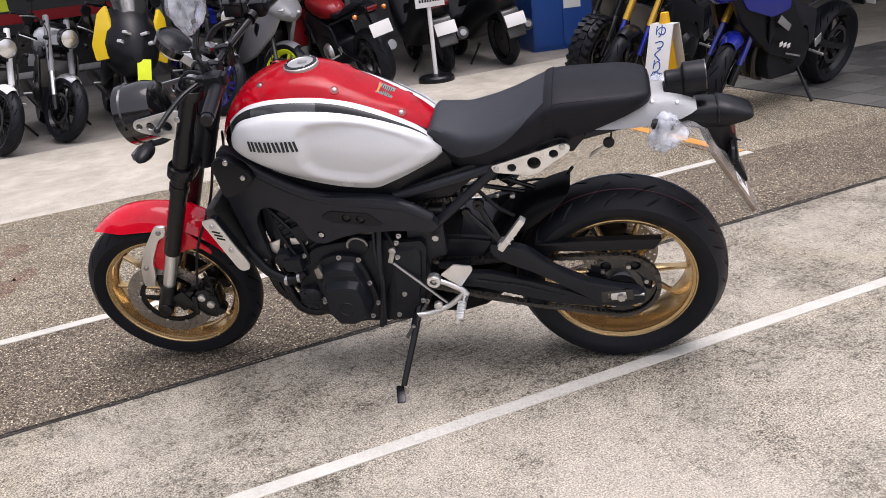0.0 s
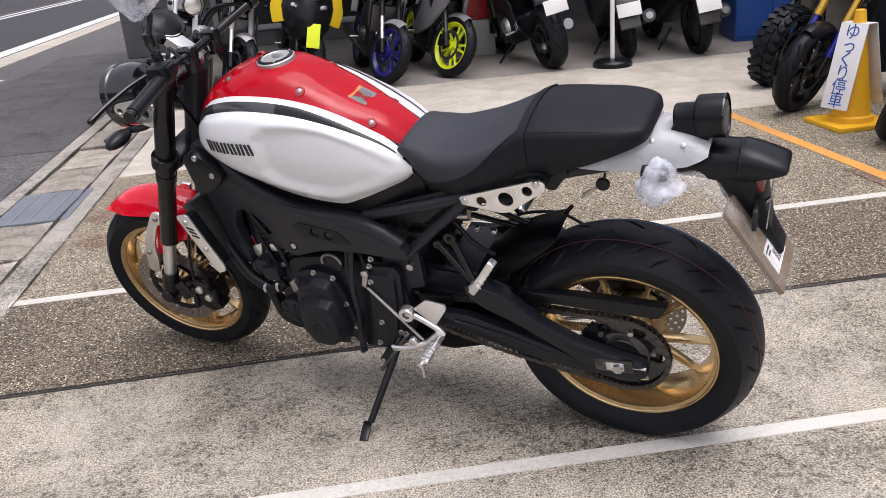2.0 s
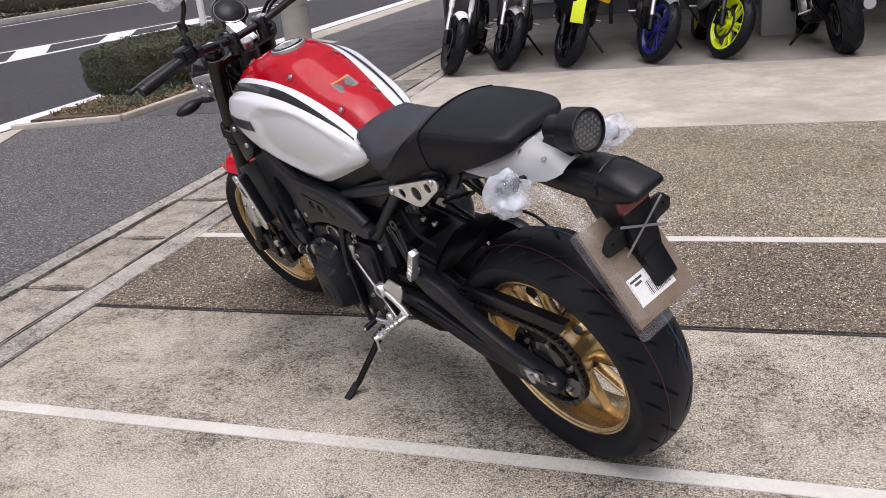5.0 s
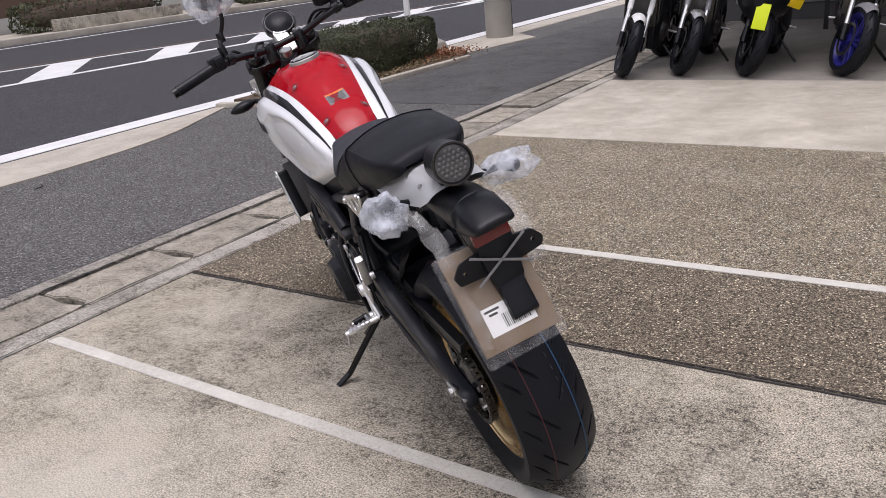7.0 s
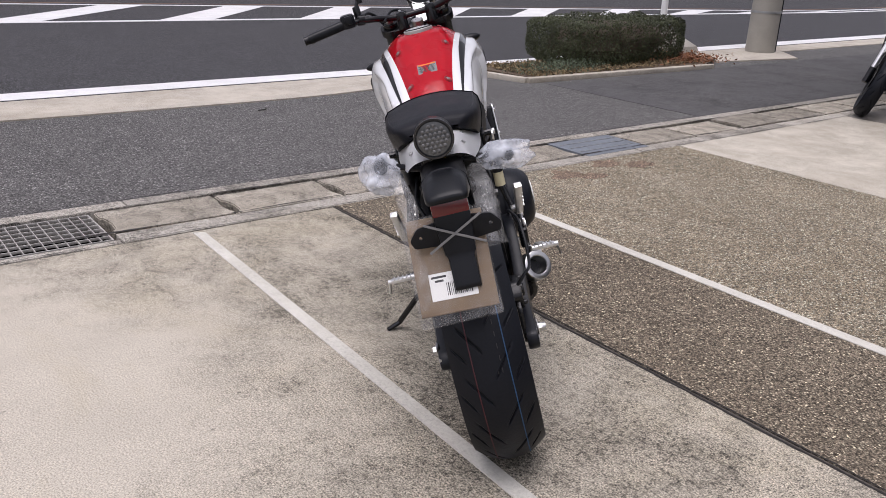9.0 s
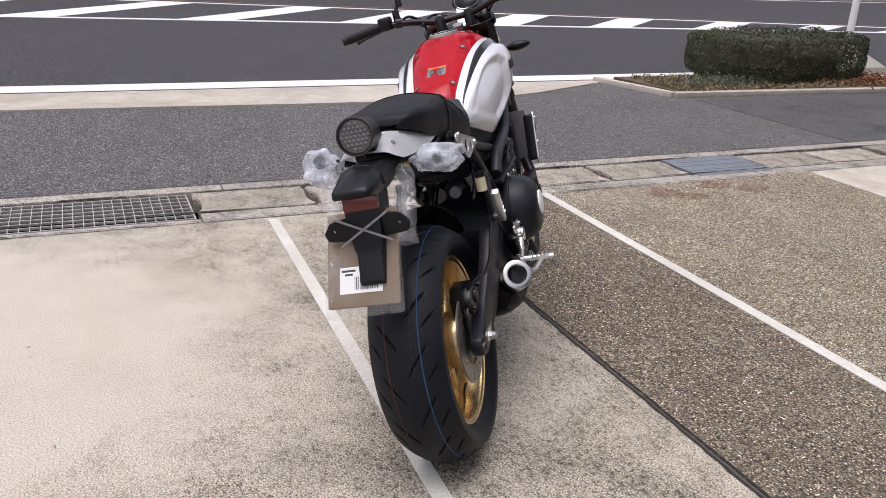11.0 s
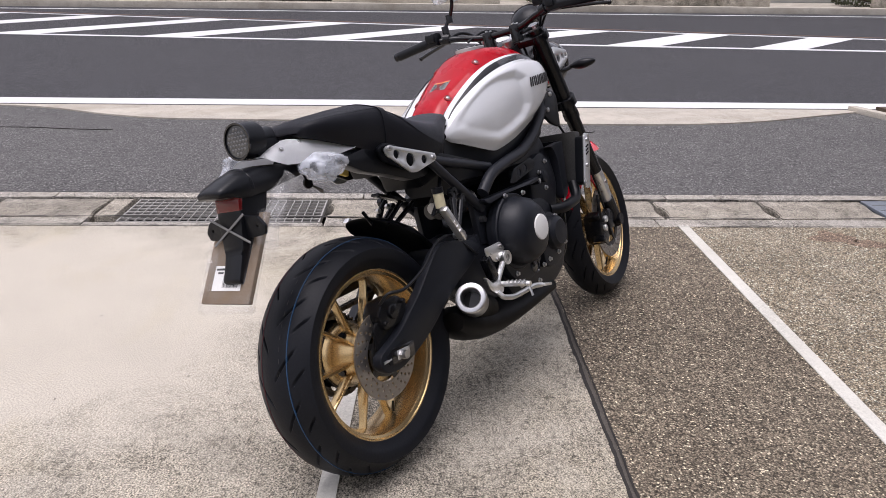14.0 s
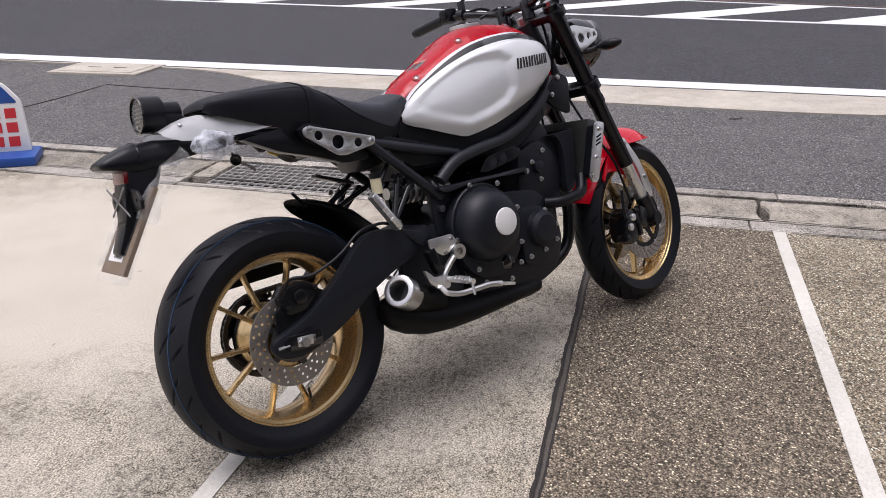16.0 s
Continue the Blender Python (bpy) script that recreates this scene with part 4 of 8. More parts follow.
# front fender: a curved shell over the tyre
def fender_shell(a0, a1, r, half, drop, thick=0.003, n=28, m=12, flare=0.0):
    rows = []
    for i in range(n + 1):
        a = radians(a0 + (a1 - a0) * i / n)
        f = i / n
        taper = min(1.0, 0.72 + 1.6 * f, 0.62 + 2.6 * (1 - f))
        row = []
        for sgn in (1, -1):
            lst = []
            for j in range(m + 1):
                u = -1 + 2 * j / m
                hh = (half - (0 if sgn > 0 else thick)) * taper
                rr = r + flare * f - drop * abs(u) ** 2.6 - (0 if sgn > 0 else thick)
                lst.append((rr * math.cos(a), hh * u, rr * math.sin(a)))
            row += lst if sgn > 0 else lst[::-1]
        rows.append(row)
    return loft(rows)


def hero_fender():
    """A close-fitting front fender whose side edges run level ahead of the fork and fall behind it."""
    rows = []
    for i in range(37):
        f = i / 36
        a = radians(60 + 98 * f)
        r = 0.344 + 0.012 * math.sin(math.pi * min(1, f * 1.25)) - 0.006 * max(0.0, 0.18 - f) / 0.18
        low = 0.292 / math.sin(a) if f < 0.55 else 0.292 / math.sin(radians(60 + 98 * 0.55)) - 0.02 * (f - 0.55)
        half = 0.073 * min(1.0, 0.55 + 2.6 * f, 0.70 + 2.2 * (1 - f))
        row = []
        for t in (0.0, 0.003):
            lst = []
            for j in range(15):
                u = -1 + j / 7
                rr = r - (r - low) * abs(u) ** 2.8 - t
                lst.append((rr * math.cos(a), (half - t) * u, rr * math.sin(a)))
            row += lst if t == 0 else lst[::-1]
        rows.append(row)
    return loft(rows)


part("front_fender", hero_fender(), M_RED, bike, "glossy red front fender", STEER @ Matrix.Translation(AXLE_F))
for s in (1, -1):
    part("fender_side", plate([(1.495, 0.590), (1.498, 0.525), (1.533, 0.445), (1.500, 0.425), (1.460, 0.475), (1.405, 0.505), (1.345, 0.510), (1.322, 0.475), (1.314, 0.492), (1.348, 0.540), (1.392, 0.602)], s * 0.066, s * 0.073, (), 0.002, None, 0.02), M_RED, bike, "glossy red fender side", STEER)

# triple clamps and steering stem
for along, th in ((0.84, 0.028), (0.56, 0.035)):
    c = on_axis(along, 0.03, 0)
    part("triple_clamp", merged(box((c[0], 0, c[2]), (0.07, 0.20, th), 0.01, (0, -25, 0)), *[moved(disc(0.04, -th / 2, th / 2, (0, 0, 0), "z"), pose(*on_axis(along, 0.04, s * 0.1), 0, -25, 0)) for s in (1, -1)]), M_BLACKM, bike, "", STEER)
part("steering_head", tube([on_axis(0.54, 0, 0), on_axis(0.85, 0, 0)], 0.034, 20), M_FRAME, bike)
part("stem_nut", tube([on_axis(0.85, 0, 0), on_axis(0.872, 0, 0)], 0.017, 6), M_STEEL, bike, m=STEER)

# handlebar, controls, meter
bar_l = [(1.010, 0.396, 1.140), (1.020, 0.27, 1.154), (1.05, 0.17, 1.146), (1.095, 0.075, 1.118)]
part("handlebar", tube(bar_l + [(p[0], -p[1], p[2]) for p in reversed(bar_l)], 0.0115, 14, None, 0.05), M_BLACKM, bike, "black tapered handlebar turned to the side", STEER)
for s in (1, -1):
    g = part("grip", tube([(1.010, s * 0.396, 1.140), (1.0195, s * 0.265, 1.1535)], 0.0175, 18), M_BLACKP, bike, "black rubber handlebar grip", STEER)
    part("bar_end", tube([(1.010, s * 0.395, 1.140), (1.0088, s * 0.412, 1.1385)], 0.0155, 16), M_BLACKM, g)
    part("switch_box", merged(box((1.028, s * 0.245, 1.160), (0.05, 0.05, 0.05), 0.012), box((1.003, s * 0.24, 1.165), (0.02, 0.03, 0.03), 0.006)), M_BLACKP, bike, "", STEER)
    perch = part("lever_perch", merged(tube([(1.040, s * 0.21, 1.154), (1.046, s * 0.188, 1.150)], 0.02, 14), box((1.068, s * 0.205, 1.152), (0.05, 0.03, 0.025), 0.008)), M_BLACKM, bike, "", STEER)
    part("lever", tube([(1.08, s * 0.205, 1.150), (1.118, s * 0.26, 1.142), (1.14, s * 0.34, 1.130), (1.150, s * 0.388, 1.120)], 0.0065, 10, None, 0.04), M_BLACKM, perch, "black control lever")
    part("lever_ball", lathe([(0.0005, -0.009), (0.007, -0.005), (0.009, 0), (0.007, 0.005), (0.0005, 0.009)], 12, (1.151, s * 0.392, 1.119), "y", None, False), M_BLACKM, perch)
    part("bar_riser", merged(disc(0.021, 0, 0.055, (1.095, s * 0.055, 1.075), "z"), box((1.10, s * 0.055, 1.12), (0.05, 0.036, 0.034), 0.01)), M_BLACKM, bike, "", STEER)
    for dx in (-0.016, 0.016):
        part("clamp_bolt", disc(0.0055, 0, 0.005, (1.10 + dx, s * 0.055, 1.137), "z", 10), M_STEEL, bike, m=STEER)
    stem = part("mirror_stem", tube([(1.045, s * 0.205, 1.155), (1.066, s * 0.203, 1.20), (1.078, s * 0.185, 1.225), (1.068, s * 0.155, 1.27), (1.064, s * 0.152, 1.32)], 0.0068, 10, None, 0.02), M_BLACKM, bike, "black mirror stem", STEER)
    part("mirror_joint", merged(disc(0.013, -0.02, 0.02, (1.058, s * 0.204, 1.18), "z"), disc(0.012, -0.016, 0.016, (1.076, s * 0.187, 1.222), "z")), M_BLACKM, stem)
    mir = lathe([(0.0005, 0.012), (0.038, 0.010), (0.05, 0.0), (0.042, -0.014), (0.0005, -0.018)], 24, (0, 0, 0), "x", None, False)
    part("mirror_head", moved(mir, pose(1.066, s * 0.165, 1.355)), M_BLACKP, stem)
    part("bubble_wrap", crumple((1.066, s * 0.165, 1.345), (0.045, 0.075, 0.075), 14 + s, 0.30, 24), M_BAG, stem, "clear bubble wrap round the mirror", None, 60)
    # lever clamp nut and brake cables
    part("cable", tube([(1.07, s * 0.21, 1.150), (1.15, s * 0.16, 1.15), (1.20, s * 0.06, 1.03), (1.19, s * 0.03, 0.88)], 0.0045, 8, None, 0.06), M_BLACKP, bike, "", STEER)
    part("brake_hose", tube([(1.19, s * 0.05, 0.86), (1.24, s * 0.09, 0.70), (1.33, s * 0.125, 0.55), (1.39, s * 0.12, 0.38)], 0.0045, 8, None, 0.06), M_BLACKP, bike, "", STEER)

for pts_, r_ in (([(1.045, 0.20, 1.150), (1.12, 0.17, 1.170), (1.20, 0.10, 1.10), (1.205, 0.05, 0.98)], 0.0055), ([(1.05, 0.12, 1.12), (1.13, 0.08, 1.155), (1.20, -0.02, 1.09), (1.18, -0.05, 0.95)], 0.005), ([(1.06, -0.19, 1.15), (1.14, -0.15, 1.165), (1.215, -0.08, 1.06), (1.20, -0.03, 0.93)], 0.0055), ([(1.09, -0.08, 1.10), (1.15, -0.10, 1.115), (1.20, -0.06, 1.02)], 0.0065)):
    part("control_cable", tube(pts_, r_, 10, None, 0.05), M_BLACKP, bike, "", STEER)
res = part("front_reservoir", box((1.082, -0.180, 1.192), (0.048, 0.056, 0.036), 0.007, (0, -8, 10)), M_BLACKP, bike, "small black brake fluid reservoir", STEER)
part("reservoir_lid", box((1.080, -0.180, 1.213), (0.052, 0.060, 0.008), 0.003, (0, -8, 10)), M_BLACKM, res)
part("key_switch", tube([(1.135, 0.0, 1.060), (1.125, 0.0, 1.090)], 0.022, 20), M_BOLT, bike, "", STEER)

meter = part("meter", lathe([(0.0005, -0.03), (0.03, -0.028), (0.05, -0.01), (0.052, 0.01), (0.047, 0.016), (0.044, 0.013), (0.0005, 0.013)], 32, (0, 0, 0), "z", None, False), M_GLOSSB, bike, "round black meter in clear film", STEER @ pose(1.232, -0.045, 1.158, 0, -42, 0) @ Matrix.Scale(1.14, 4))
part("meter_glass", lathe([(0.0005, 0.026), (0.02, 0.024), (0.036, 0.018), (0.044, 0.012)], 32, (0, 0, 0), "z", None, False), M_BLACKP, meter)
part("meter_stay", plate([(1.12, 1.08), (1.20, 1.15), (1.22, 1.13), (1.15, 1.06)], -0.045, 0.0, (), 0.003), M_ALU, bike, "bare aluminium meter stay", STEER)

# headlight with its pierced brackets and indicators
hl = part("headlight", lathe([(0.0005, -0.075), (0.05, -0.072), (0.083, -0.055), (0.094, -0.02), (0.096, 0.035), (0.1, 0.04), (0.1, 0.062), (0.093, 0.066), (0.093, 0.058), (0.0005, 0.05)], 40, (0, 0, 0), "x", None, False), M_GLOSSB, bike, "round gloss black headlight", STEER @ Matrix.Translation((1.372, 0, 0.985)) @ pose(0, 0, 0, 0, 8, 0) @ Matrix.Scale(0.93, 4))
part("headlight_lens", lathe([(0.0005, 0.074), (0.05, 0.07), (0.08, 0.062), (0.092, 0.054), (0.0005, 0.05)], 40, (0, 0, 0), "x", None, False), M_LED, hl)
for s in (1, -1):
    brk = part("headlight_bracket", plate([(1.205, 0.975), (1.225, 0.925), (1.355, 0.975), (1.370, 0.993), (1.36, 1.012), (1.24, 1.032), (1.212, 1.025)], s * 0.112, s * 0.119, [(1.349, 0.993, 0.0095), (1.316, 0.991, 0.012), (1.270, 0.985, 0.0165), (1.226, 0.978, 0.008)], 0.0015, None, 0.012), M_ALU, bike, "bare aluminium bracket pierced with round holes", STEER)
    part("bracket_bolt", disc(0.009, 0, s * 0.007, (1.228, s * 0.119, 1.004)), M_STEEL, brk)
    pod = lathe([(0.0075, s * 0.128), (0.0105, s * 0.145), (0.0175, s * 0.160), (0.0215, s * 0.178), (0.0205, s * 0.200), (0.0145, s * 0.222), (0.0070, s * 0.234), (0.0005, s * 0.238)], 24, (1.326, 0, 0.946), "y", None, False)
    win = part("front_indicator", moved(pod, pose(1.326, 0, 0.946) @ Matrix.Diagonal((1.25, 1, 0.92, 1)) @ pose(-1.326, 0, -0.946)), M_BLACKP, bike, "black tapered front indicator with smoked lens", STEER)
    part("indicator_lens", box((1.348, s * 0.186, 0.947), (0.012, 0.050, 0.024), 0.005, (0, 0, s * -8)), M_LED, win)
    part("indicator_stalk", tube([(1.262, s * 0.098, 0.950), (1.300, s * 0.112, 0.936), (1.324, s * 0.138, 0.945)], 0.009, 10, None, 0.02), M_BLACKP, win)
    part("fork_stay", box((1.255, s * 0.098, 0.965), (0.07, 0.03, 0.05), 0.008, (0, -25, 0)), M_BLACKM, bike, "", STEER)

# ---- tank ----
zt = curve_at([(0.50, 0.885), (0.53, 0.914), (0.55, 0.932), (0.64, 0.982), (0.73, 1.034), (0.78, 1.062), (0.83, 1.077), (0.90, 1.079), (0.96, 1.070), (1.03, 1.045), (1.08, 1.005), (1.11, 0.96), (1.13, 0.90)])
yr = curve_at([(0.50, 0.062), (0.585, 0.074), (0.70, 0.092), (0.80, 0.108), (0.90, 0.12), (1.0, 0.122), (1.07, 0.108), (1.13, 0.09)])
zr = curve_at([(0.50, 0.852), (0.52, 0.878), (0.589, 0.930), (0.704, 0.993), (0.794, 1.022), (0.889, 1.034), (0.96, 1.032), (1.01, 1.018), (1.07, 0.975), (1.11, 0.925), (1.13, 0.875)])
zp = curve_at([(0.480, 0.838), (0.495, 0.856), (0.527, 0.888), (0.612, 0.938), (0.728, 0.983), (0.811, 1.002), (0.90, 1.010), (0.97, 1.004), (1.03, 0.985), (1.06, 0.955), (1.078, 0.925)])
yp = curve_at([(0.480, 0.092), (0.527, 0.100), (0.612, 0.116), (0.728, 0.134), (0.811, 0.146), (0.90, 0.154), (0.97, 0.155), (1.03, 0.147), (1.06, 0.135), (1.078, 0.12)])
ym = curve_at([(0.480, 0.096), (0.50, 0.112), (0.55, 0.14), (0.62, 0.162), (0.70, 0.178), (0.80, 0.194), (0.88, 0.203), (0.95, 0.203), (1.0, 0.193), (1.05, 0.168), (1.07, 0.145), (1.078, 0.124)])
zm = curve_at([(0.480, 0.828), (0.55, 0.85), (0.68, 0.865), (0.80, 0.905), (0.90, 0.928), (1.0, 0.94), (1.05, 0.925), (1.078, 0.91)])
zb = curve_at([(0.480, 0.820), (0.50, 0.806), (0.541, 0.790), (0.629, 0.757), (0.675, 0.744), (0.70, 0.746), (0.779, 0.762), (0.89, 0.797), (0.983, 0.833), (1.042, 0.868), (1.07, 0.895), (1.078, 0.905)])
yb = curve_at([(0.480, 0.09), (0.55, 0.115), (0.67, 0.135), (0.80, 0.15), (0.95, 0.15), (1.05, 0.13), (1.078, 0.118)])


def stations(a, b, n):
    return [a + (b - a) * (0.5 - 0.5 * math.cos(math.pi * i / n)) for i in range(n + 1)]


def crown_at(u):
    """The height of the tank top across its width: a flat middle, a crease, then a flank."""
    u = abs(u)
    return 1 - 0.22 * (u / 0.62) ** 2 if u < 0.62 else 0.78 * (1 - (u - 0.62) / 0.38) + 0.10 * math.sin(math.pi * (u - 0.62) / 0.38)


rows = []
for x in stations(0.502, 1.128, 60):
    us = [-1 + 0.38 * k / 8 for k in range(8)] + [0.62 * k / 10 for k in range(-10, 11)] + [0.62 + 0.38 * k / 8 for k in range(1, 9)]
    row = [(x, yr(x) * u, zr(x) + (zt(x) - zr(x)) * crown_at(u)) for u in us]
    rows.append(row)
cover = loft(rows, False, False)
bmesh.ops.solidify(cover, geom=cover.faces[:], thickness=-0.006)
tank_cover = part("tank_cover", cover, M_RED, bike, "glossy red fuel tank top", None, 14)


def smooth_step(a, b, v):
    t = min(1, max(0, (v - a) / (b - a)))
    return t * t * (3 - 2 * t)


RECESS = [(0.858, 0.862), (0.856, 0.950), (0.826, 0.973), (0.740, 0.974), (0.662, 0.966), (0.581, 0.922), (0.520, 0.866), (0.517, 0.846), (0.551, 0.820), (0.640, 0.791), (0.690, 0.782), (0.766, 0.799), (0.830, 0.824)]


def inside_by(x, z, loop):
    """How far (x, z) lies inside a loop; below zero outside."""
    best, odd = 9.0, False
    for (x0, z0), (x1, z1) in zip(loop, loop[1:] + loop[:1]):
        dx, dz = x1 - x0, z1 - z0
        t = min(1.0, max(0.0, ((x - x0) * dx + (z - z0) * dz) / (dx * dx + dz * dz)))
        best = min(best, math.hypot(x - x0 - t * dx, z - z0 - t * dz))
        if (z0 > z) != (z1 > z) and x < x0 + (z - z0) / (z1 - z0) * dx:
            odd = not odd
    return best if odd else -best


def panel_grid(side):
    """The side panel of the tank, with a shallow knee recess behind a raised front shoulder."""
    rows = []
    for x in stations(0.480, 1.078, 120):
        P = [(yp(x), zp(x)), (yp(x) + 0.62 * (ym(x) - yp(x)), zp(x) - 0.22 * (zp(x) - zm(x))), (ym(x), zm(x)), (yb(x) + 0.72 * (ym(x) - yb(x)), zb(x) + 0.38 * (zm(x) - zb(x))), (yb(x), zb(x))]
        fy = curve_at([(i, p[0]) for i, p in enumerate(P)])
        fz = curve_at([(i, p[1]) for i, p in enumerate(P)])
        row = [(x, side * (yp(x) - 0.012), zp(x) - 0.012)]
        for j in range(65):
            u = 4 * j / 64
            y, z = fy(u), fz(u)
            deep = 0.007 + 0.011 * smooth_step(0.52, 0.80, x)
            y -= deep * smooth_step(-0.012, 0.024, inside_by(x, z, RECESS)) * smooth_step(0.0, 0.03, zp(x) - z) * smooth_step(0.0, 0.03, z - zb(x))
            row.append((x, side * y, z))
        row.append((x, side * (yb(x) - 0.02), zb(x) + 0.004))
        rows.append(row)
    return loft(rows, False, False)


for s in (1, -1):
    bm = panel_grid(s)
    tp = part("tank_panel", bm, M_WHITE, bike, "pearl white fuel tank side panel", None, 40)
    # white and dark bands between the red top and the side panel
    def band(f0, f1, lift, x0, x1):
        rows = []
        for x in stations(x0, x1, 56):
            xx = min(max(x, 0.502), 1.075)
            row = []
            for j in range(7):
                f = f0(x) + (f1(x) - f0(x)) * j / 6
                y = yr(xx) + (yp(xx) - yr(xx)) * f
                z = zr(xx) + (zp(xx) - 0.006 - zr(xx)) * f
                bulge = 0.004 * math.sin(math.pi * min(1, max(0, f)))
                row.append((x, s * (y + bulge + lift * 0.7), z + bulge + lift * 0.7))
            rows.append(row)
        return loft(rows, False, False)
    part("white_band", band(lambda x: 0.0, lambda x: 1.15, 0.0, 0.502, 1.072), M_WHITE, bike, "white band along the tank top")
    lo = lambda x: 0.36 if x > 0.75 else 0.36 + (0.75 - x) * 1.3
    hi = lambda x: 0.99 if x > 0.6 else 1.02 - (0.6 - x) * 1.2
    # one black stripe; the grey middle length is a painted sky reflection
    for x0_, x1_, mat_ in ((0.515, 0.80, M_STRIPE), (0.80, 0.985, M_STRIPE_SKY), (0.985, 1.070, M_STRIPE)):
        part("dark_band", band(lo, hi, 0.0025, x0_, x1_), mat_, bike, "black stripe along the tank, sky reflection painted grey in its middle")
    # brand lettering as plain slanted shapes
    for i in range(6):
        xx = 1.000 - (i + 0.5) * 0.0245 if s > 0 else 0.862 + (5.5 - i) * 0.0245
        z0 = 0.936 - (1.0 - xx) * 0.05
        yy = ym(xx) + 0.0012
        turn_ = s * math.degrees(math.atan((ym(xx + 0.02) - ym(xx - 0.02)) / 0.04))
        for dx in (-0.0058, 0.0058):
            part("logo_mark", box((dx, 0, 0), (0.0072, 0.0012, 0.032), 0.0003, (0, 7 if i % 2 else 0, 0)), M_INK, tp, "dark plain logo shape", pose(xx, s * yy, z0, 0, 0, turn_))
    for bx, off in ((0.584, 0.012), (0.754, 0.020), (0.966, 0.045)):
        yy = yr(bx) - off
        u = yy / yr(bx)
        zz = zr(bx) + (zt(bx) - zr(bx)) * crown_at(u)
        fast = part("tank_fastener", merged(lathe([(0.0003, 0.0036), (0.0036, 0.0034), (0.0066, 0.0020), (0.0072, -0.003)], 18, (0, 0, 0), "z", None, False)), M_BOLT, bike, "bright tank cover fastener", pose(bx, s * yy, zz + 0.0005, -s * 36, -22 if bx < 0.8 else 10, 0))
        part("washer", lathe([(0.0072, 0.0004), (0.0098, 0.0004), (0.0102, 0.0016), (0.0128, 0.0014), (0.0140, -0.003)], 24, (0, 0, 0), "z", None, False), M_OXRED, fast)


cap = part("fuel_cap", lathe([(0.0003, 0.004), (0.034, 0.004), (0.036, 0.0055), (0.041, 0.0055), (0.043, 0.0035), (0.046, 0.0035), (0.05, 0.001), (0.05, -0.012)], 48, (0, 0, 0), "z", None, False), M_CAP, bike, "brushed aluminium fuel cap", pose(0.862, 0, 1.0810, 0, 1, 0))
part("cap_ring", lathe([(0.0375, 0.0060), (0.0465, 0.0052), (0.0465, 0.003), (0.0375, 0.003)], 48, (0, 0, 0), "z"), M_BLACKM, cap)
part("key_flap", box((-0.006, 0, 0.006), (0.026, 0.012, 0.005), 0.002), M_STEEL, cap)
for k in range(3):
    part("cap_screw", disc(0.003, 0.005, 0.0075, (0.042 * math.cos(2.1 * k), 0.042 * math.sin(2.1 * k), 0), "z", 8), M_STEEL, cap)
slope = math.degrees(math.atan2(zt(0.665) - zt(0.60), 0.065))
stick = part("warning_sticker", box((0, 0, 0), (0.050, 0.062, 0.0008), 0.0002), M_STRAP, bike, "small dark warning sticker with fine print", pose(0.635, -0.004, zt(0.635) - 0.0005, 0, -slope, 0))
part("sticker_title", box((0.020, 0, 0.0006), (0.006, 0.058, 0.0006), 0.0), M_AMBER, stick)
for k in range(6):
    part("print_line", box((0.012 - k * 0.0058, (k % 3) * 0.001, 0.0006), (0.0022, 0.054 - (k % 2) * 0.008, 0.0006), 0.0), M_INK, stick)
# dark underside of the tank and airbox
under = []
for x in stations(0.46, 1.12, 30):
    h = 0.09 + 0.035 * smooth_step(0.48, 0.7, x) - 0.05 * smooth_step(1.0, 1.12, x)
    top, bot = min(0.90, zp(min(max(x, 0.48), 1.07)) - 0.02), 0.655 + 0.10 * smooth_step(0.85, 1.1, x)
    under.append([(x, y, z) for y, z in ((-h, bot + 0.02), (-h * 0.8, bot), (h * 0.8, bot), (h, bot + 0.02), (h, top), (h * 0.7, top + 0.02), (-h * 0.7, top + 0.02), (-h, top))])
part("airbox", loft(under), M_BLACKP, bike)

# ---- seat ----
s_top = curve_at([(-0.094, 0.938), (-0.0915, 0.949), (-0.085, 0.958), (-0.070, 0.965), (-0.04, 0.970), (-0.01, 0.973), (0.05, 0.976), (0.12, 0.979), (0.165, 0.977), (0.185, 0.970), (0.22, 0.951), (0.30, 0.916), (0.40, 0.896), (0.47, 0.905), (0.505, 0.902), (0.52, 0.880)])
s_w = curve_at([(-0.094, 0.062), (-0.088, 0.080), (-0.074, 0.095), (-0.05, 0.108), (-0.02, 0.117), (0.08, 0.126), (0.17, 0.130), (0.25, 0.140), (0.33, 0.142), (0.42, 0.122), (0.48, 0.098), (0.52, 0.082)])
s_bot = curve_at([(-0.094, 0.932), (-0.088, 0.924), (-0.072, 0.916), (-0.045, 0.906), (-0.014, 0.894), (0.075, 0.862), (0.151, 0.840), (0.245, 0.808), (0.327, 0.780), (0.40, 0.772), (0.43, 0.772), (0.468, 0.80), (0.494, 0.838), (0.52, 0.86)])


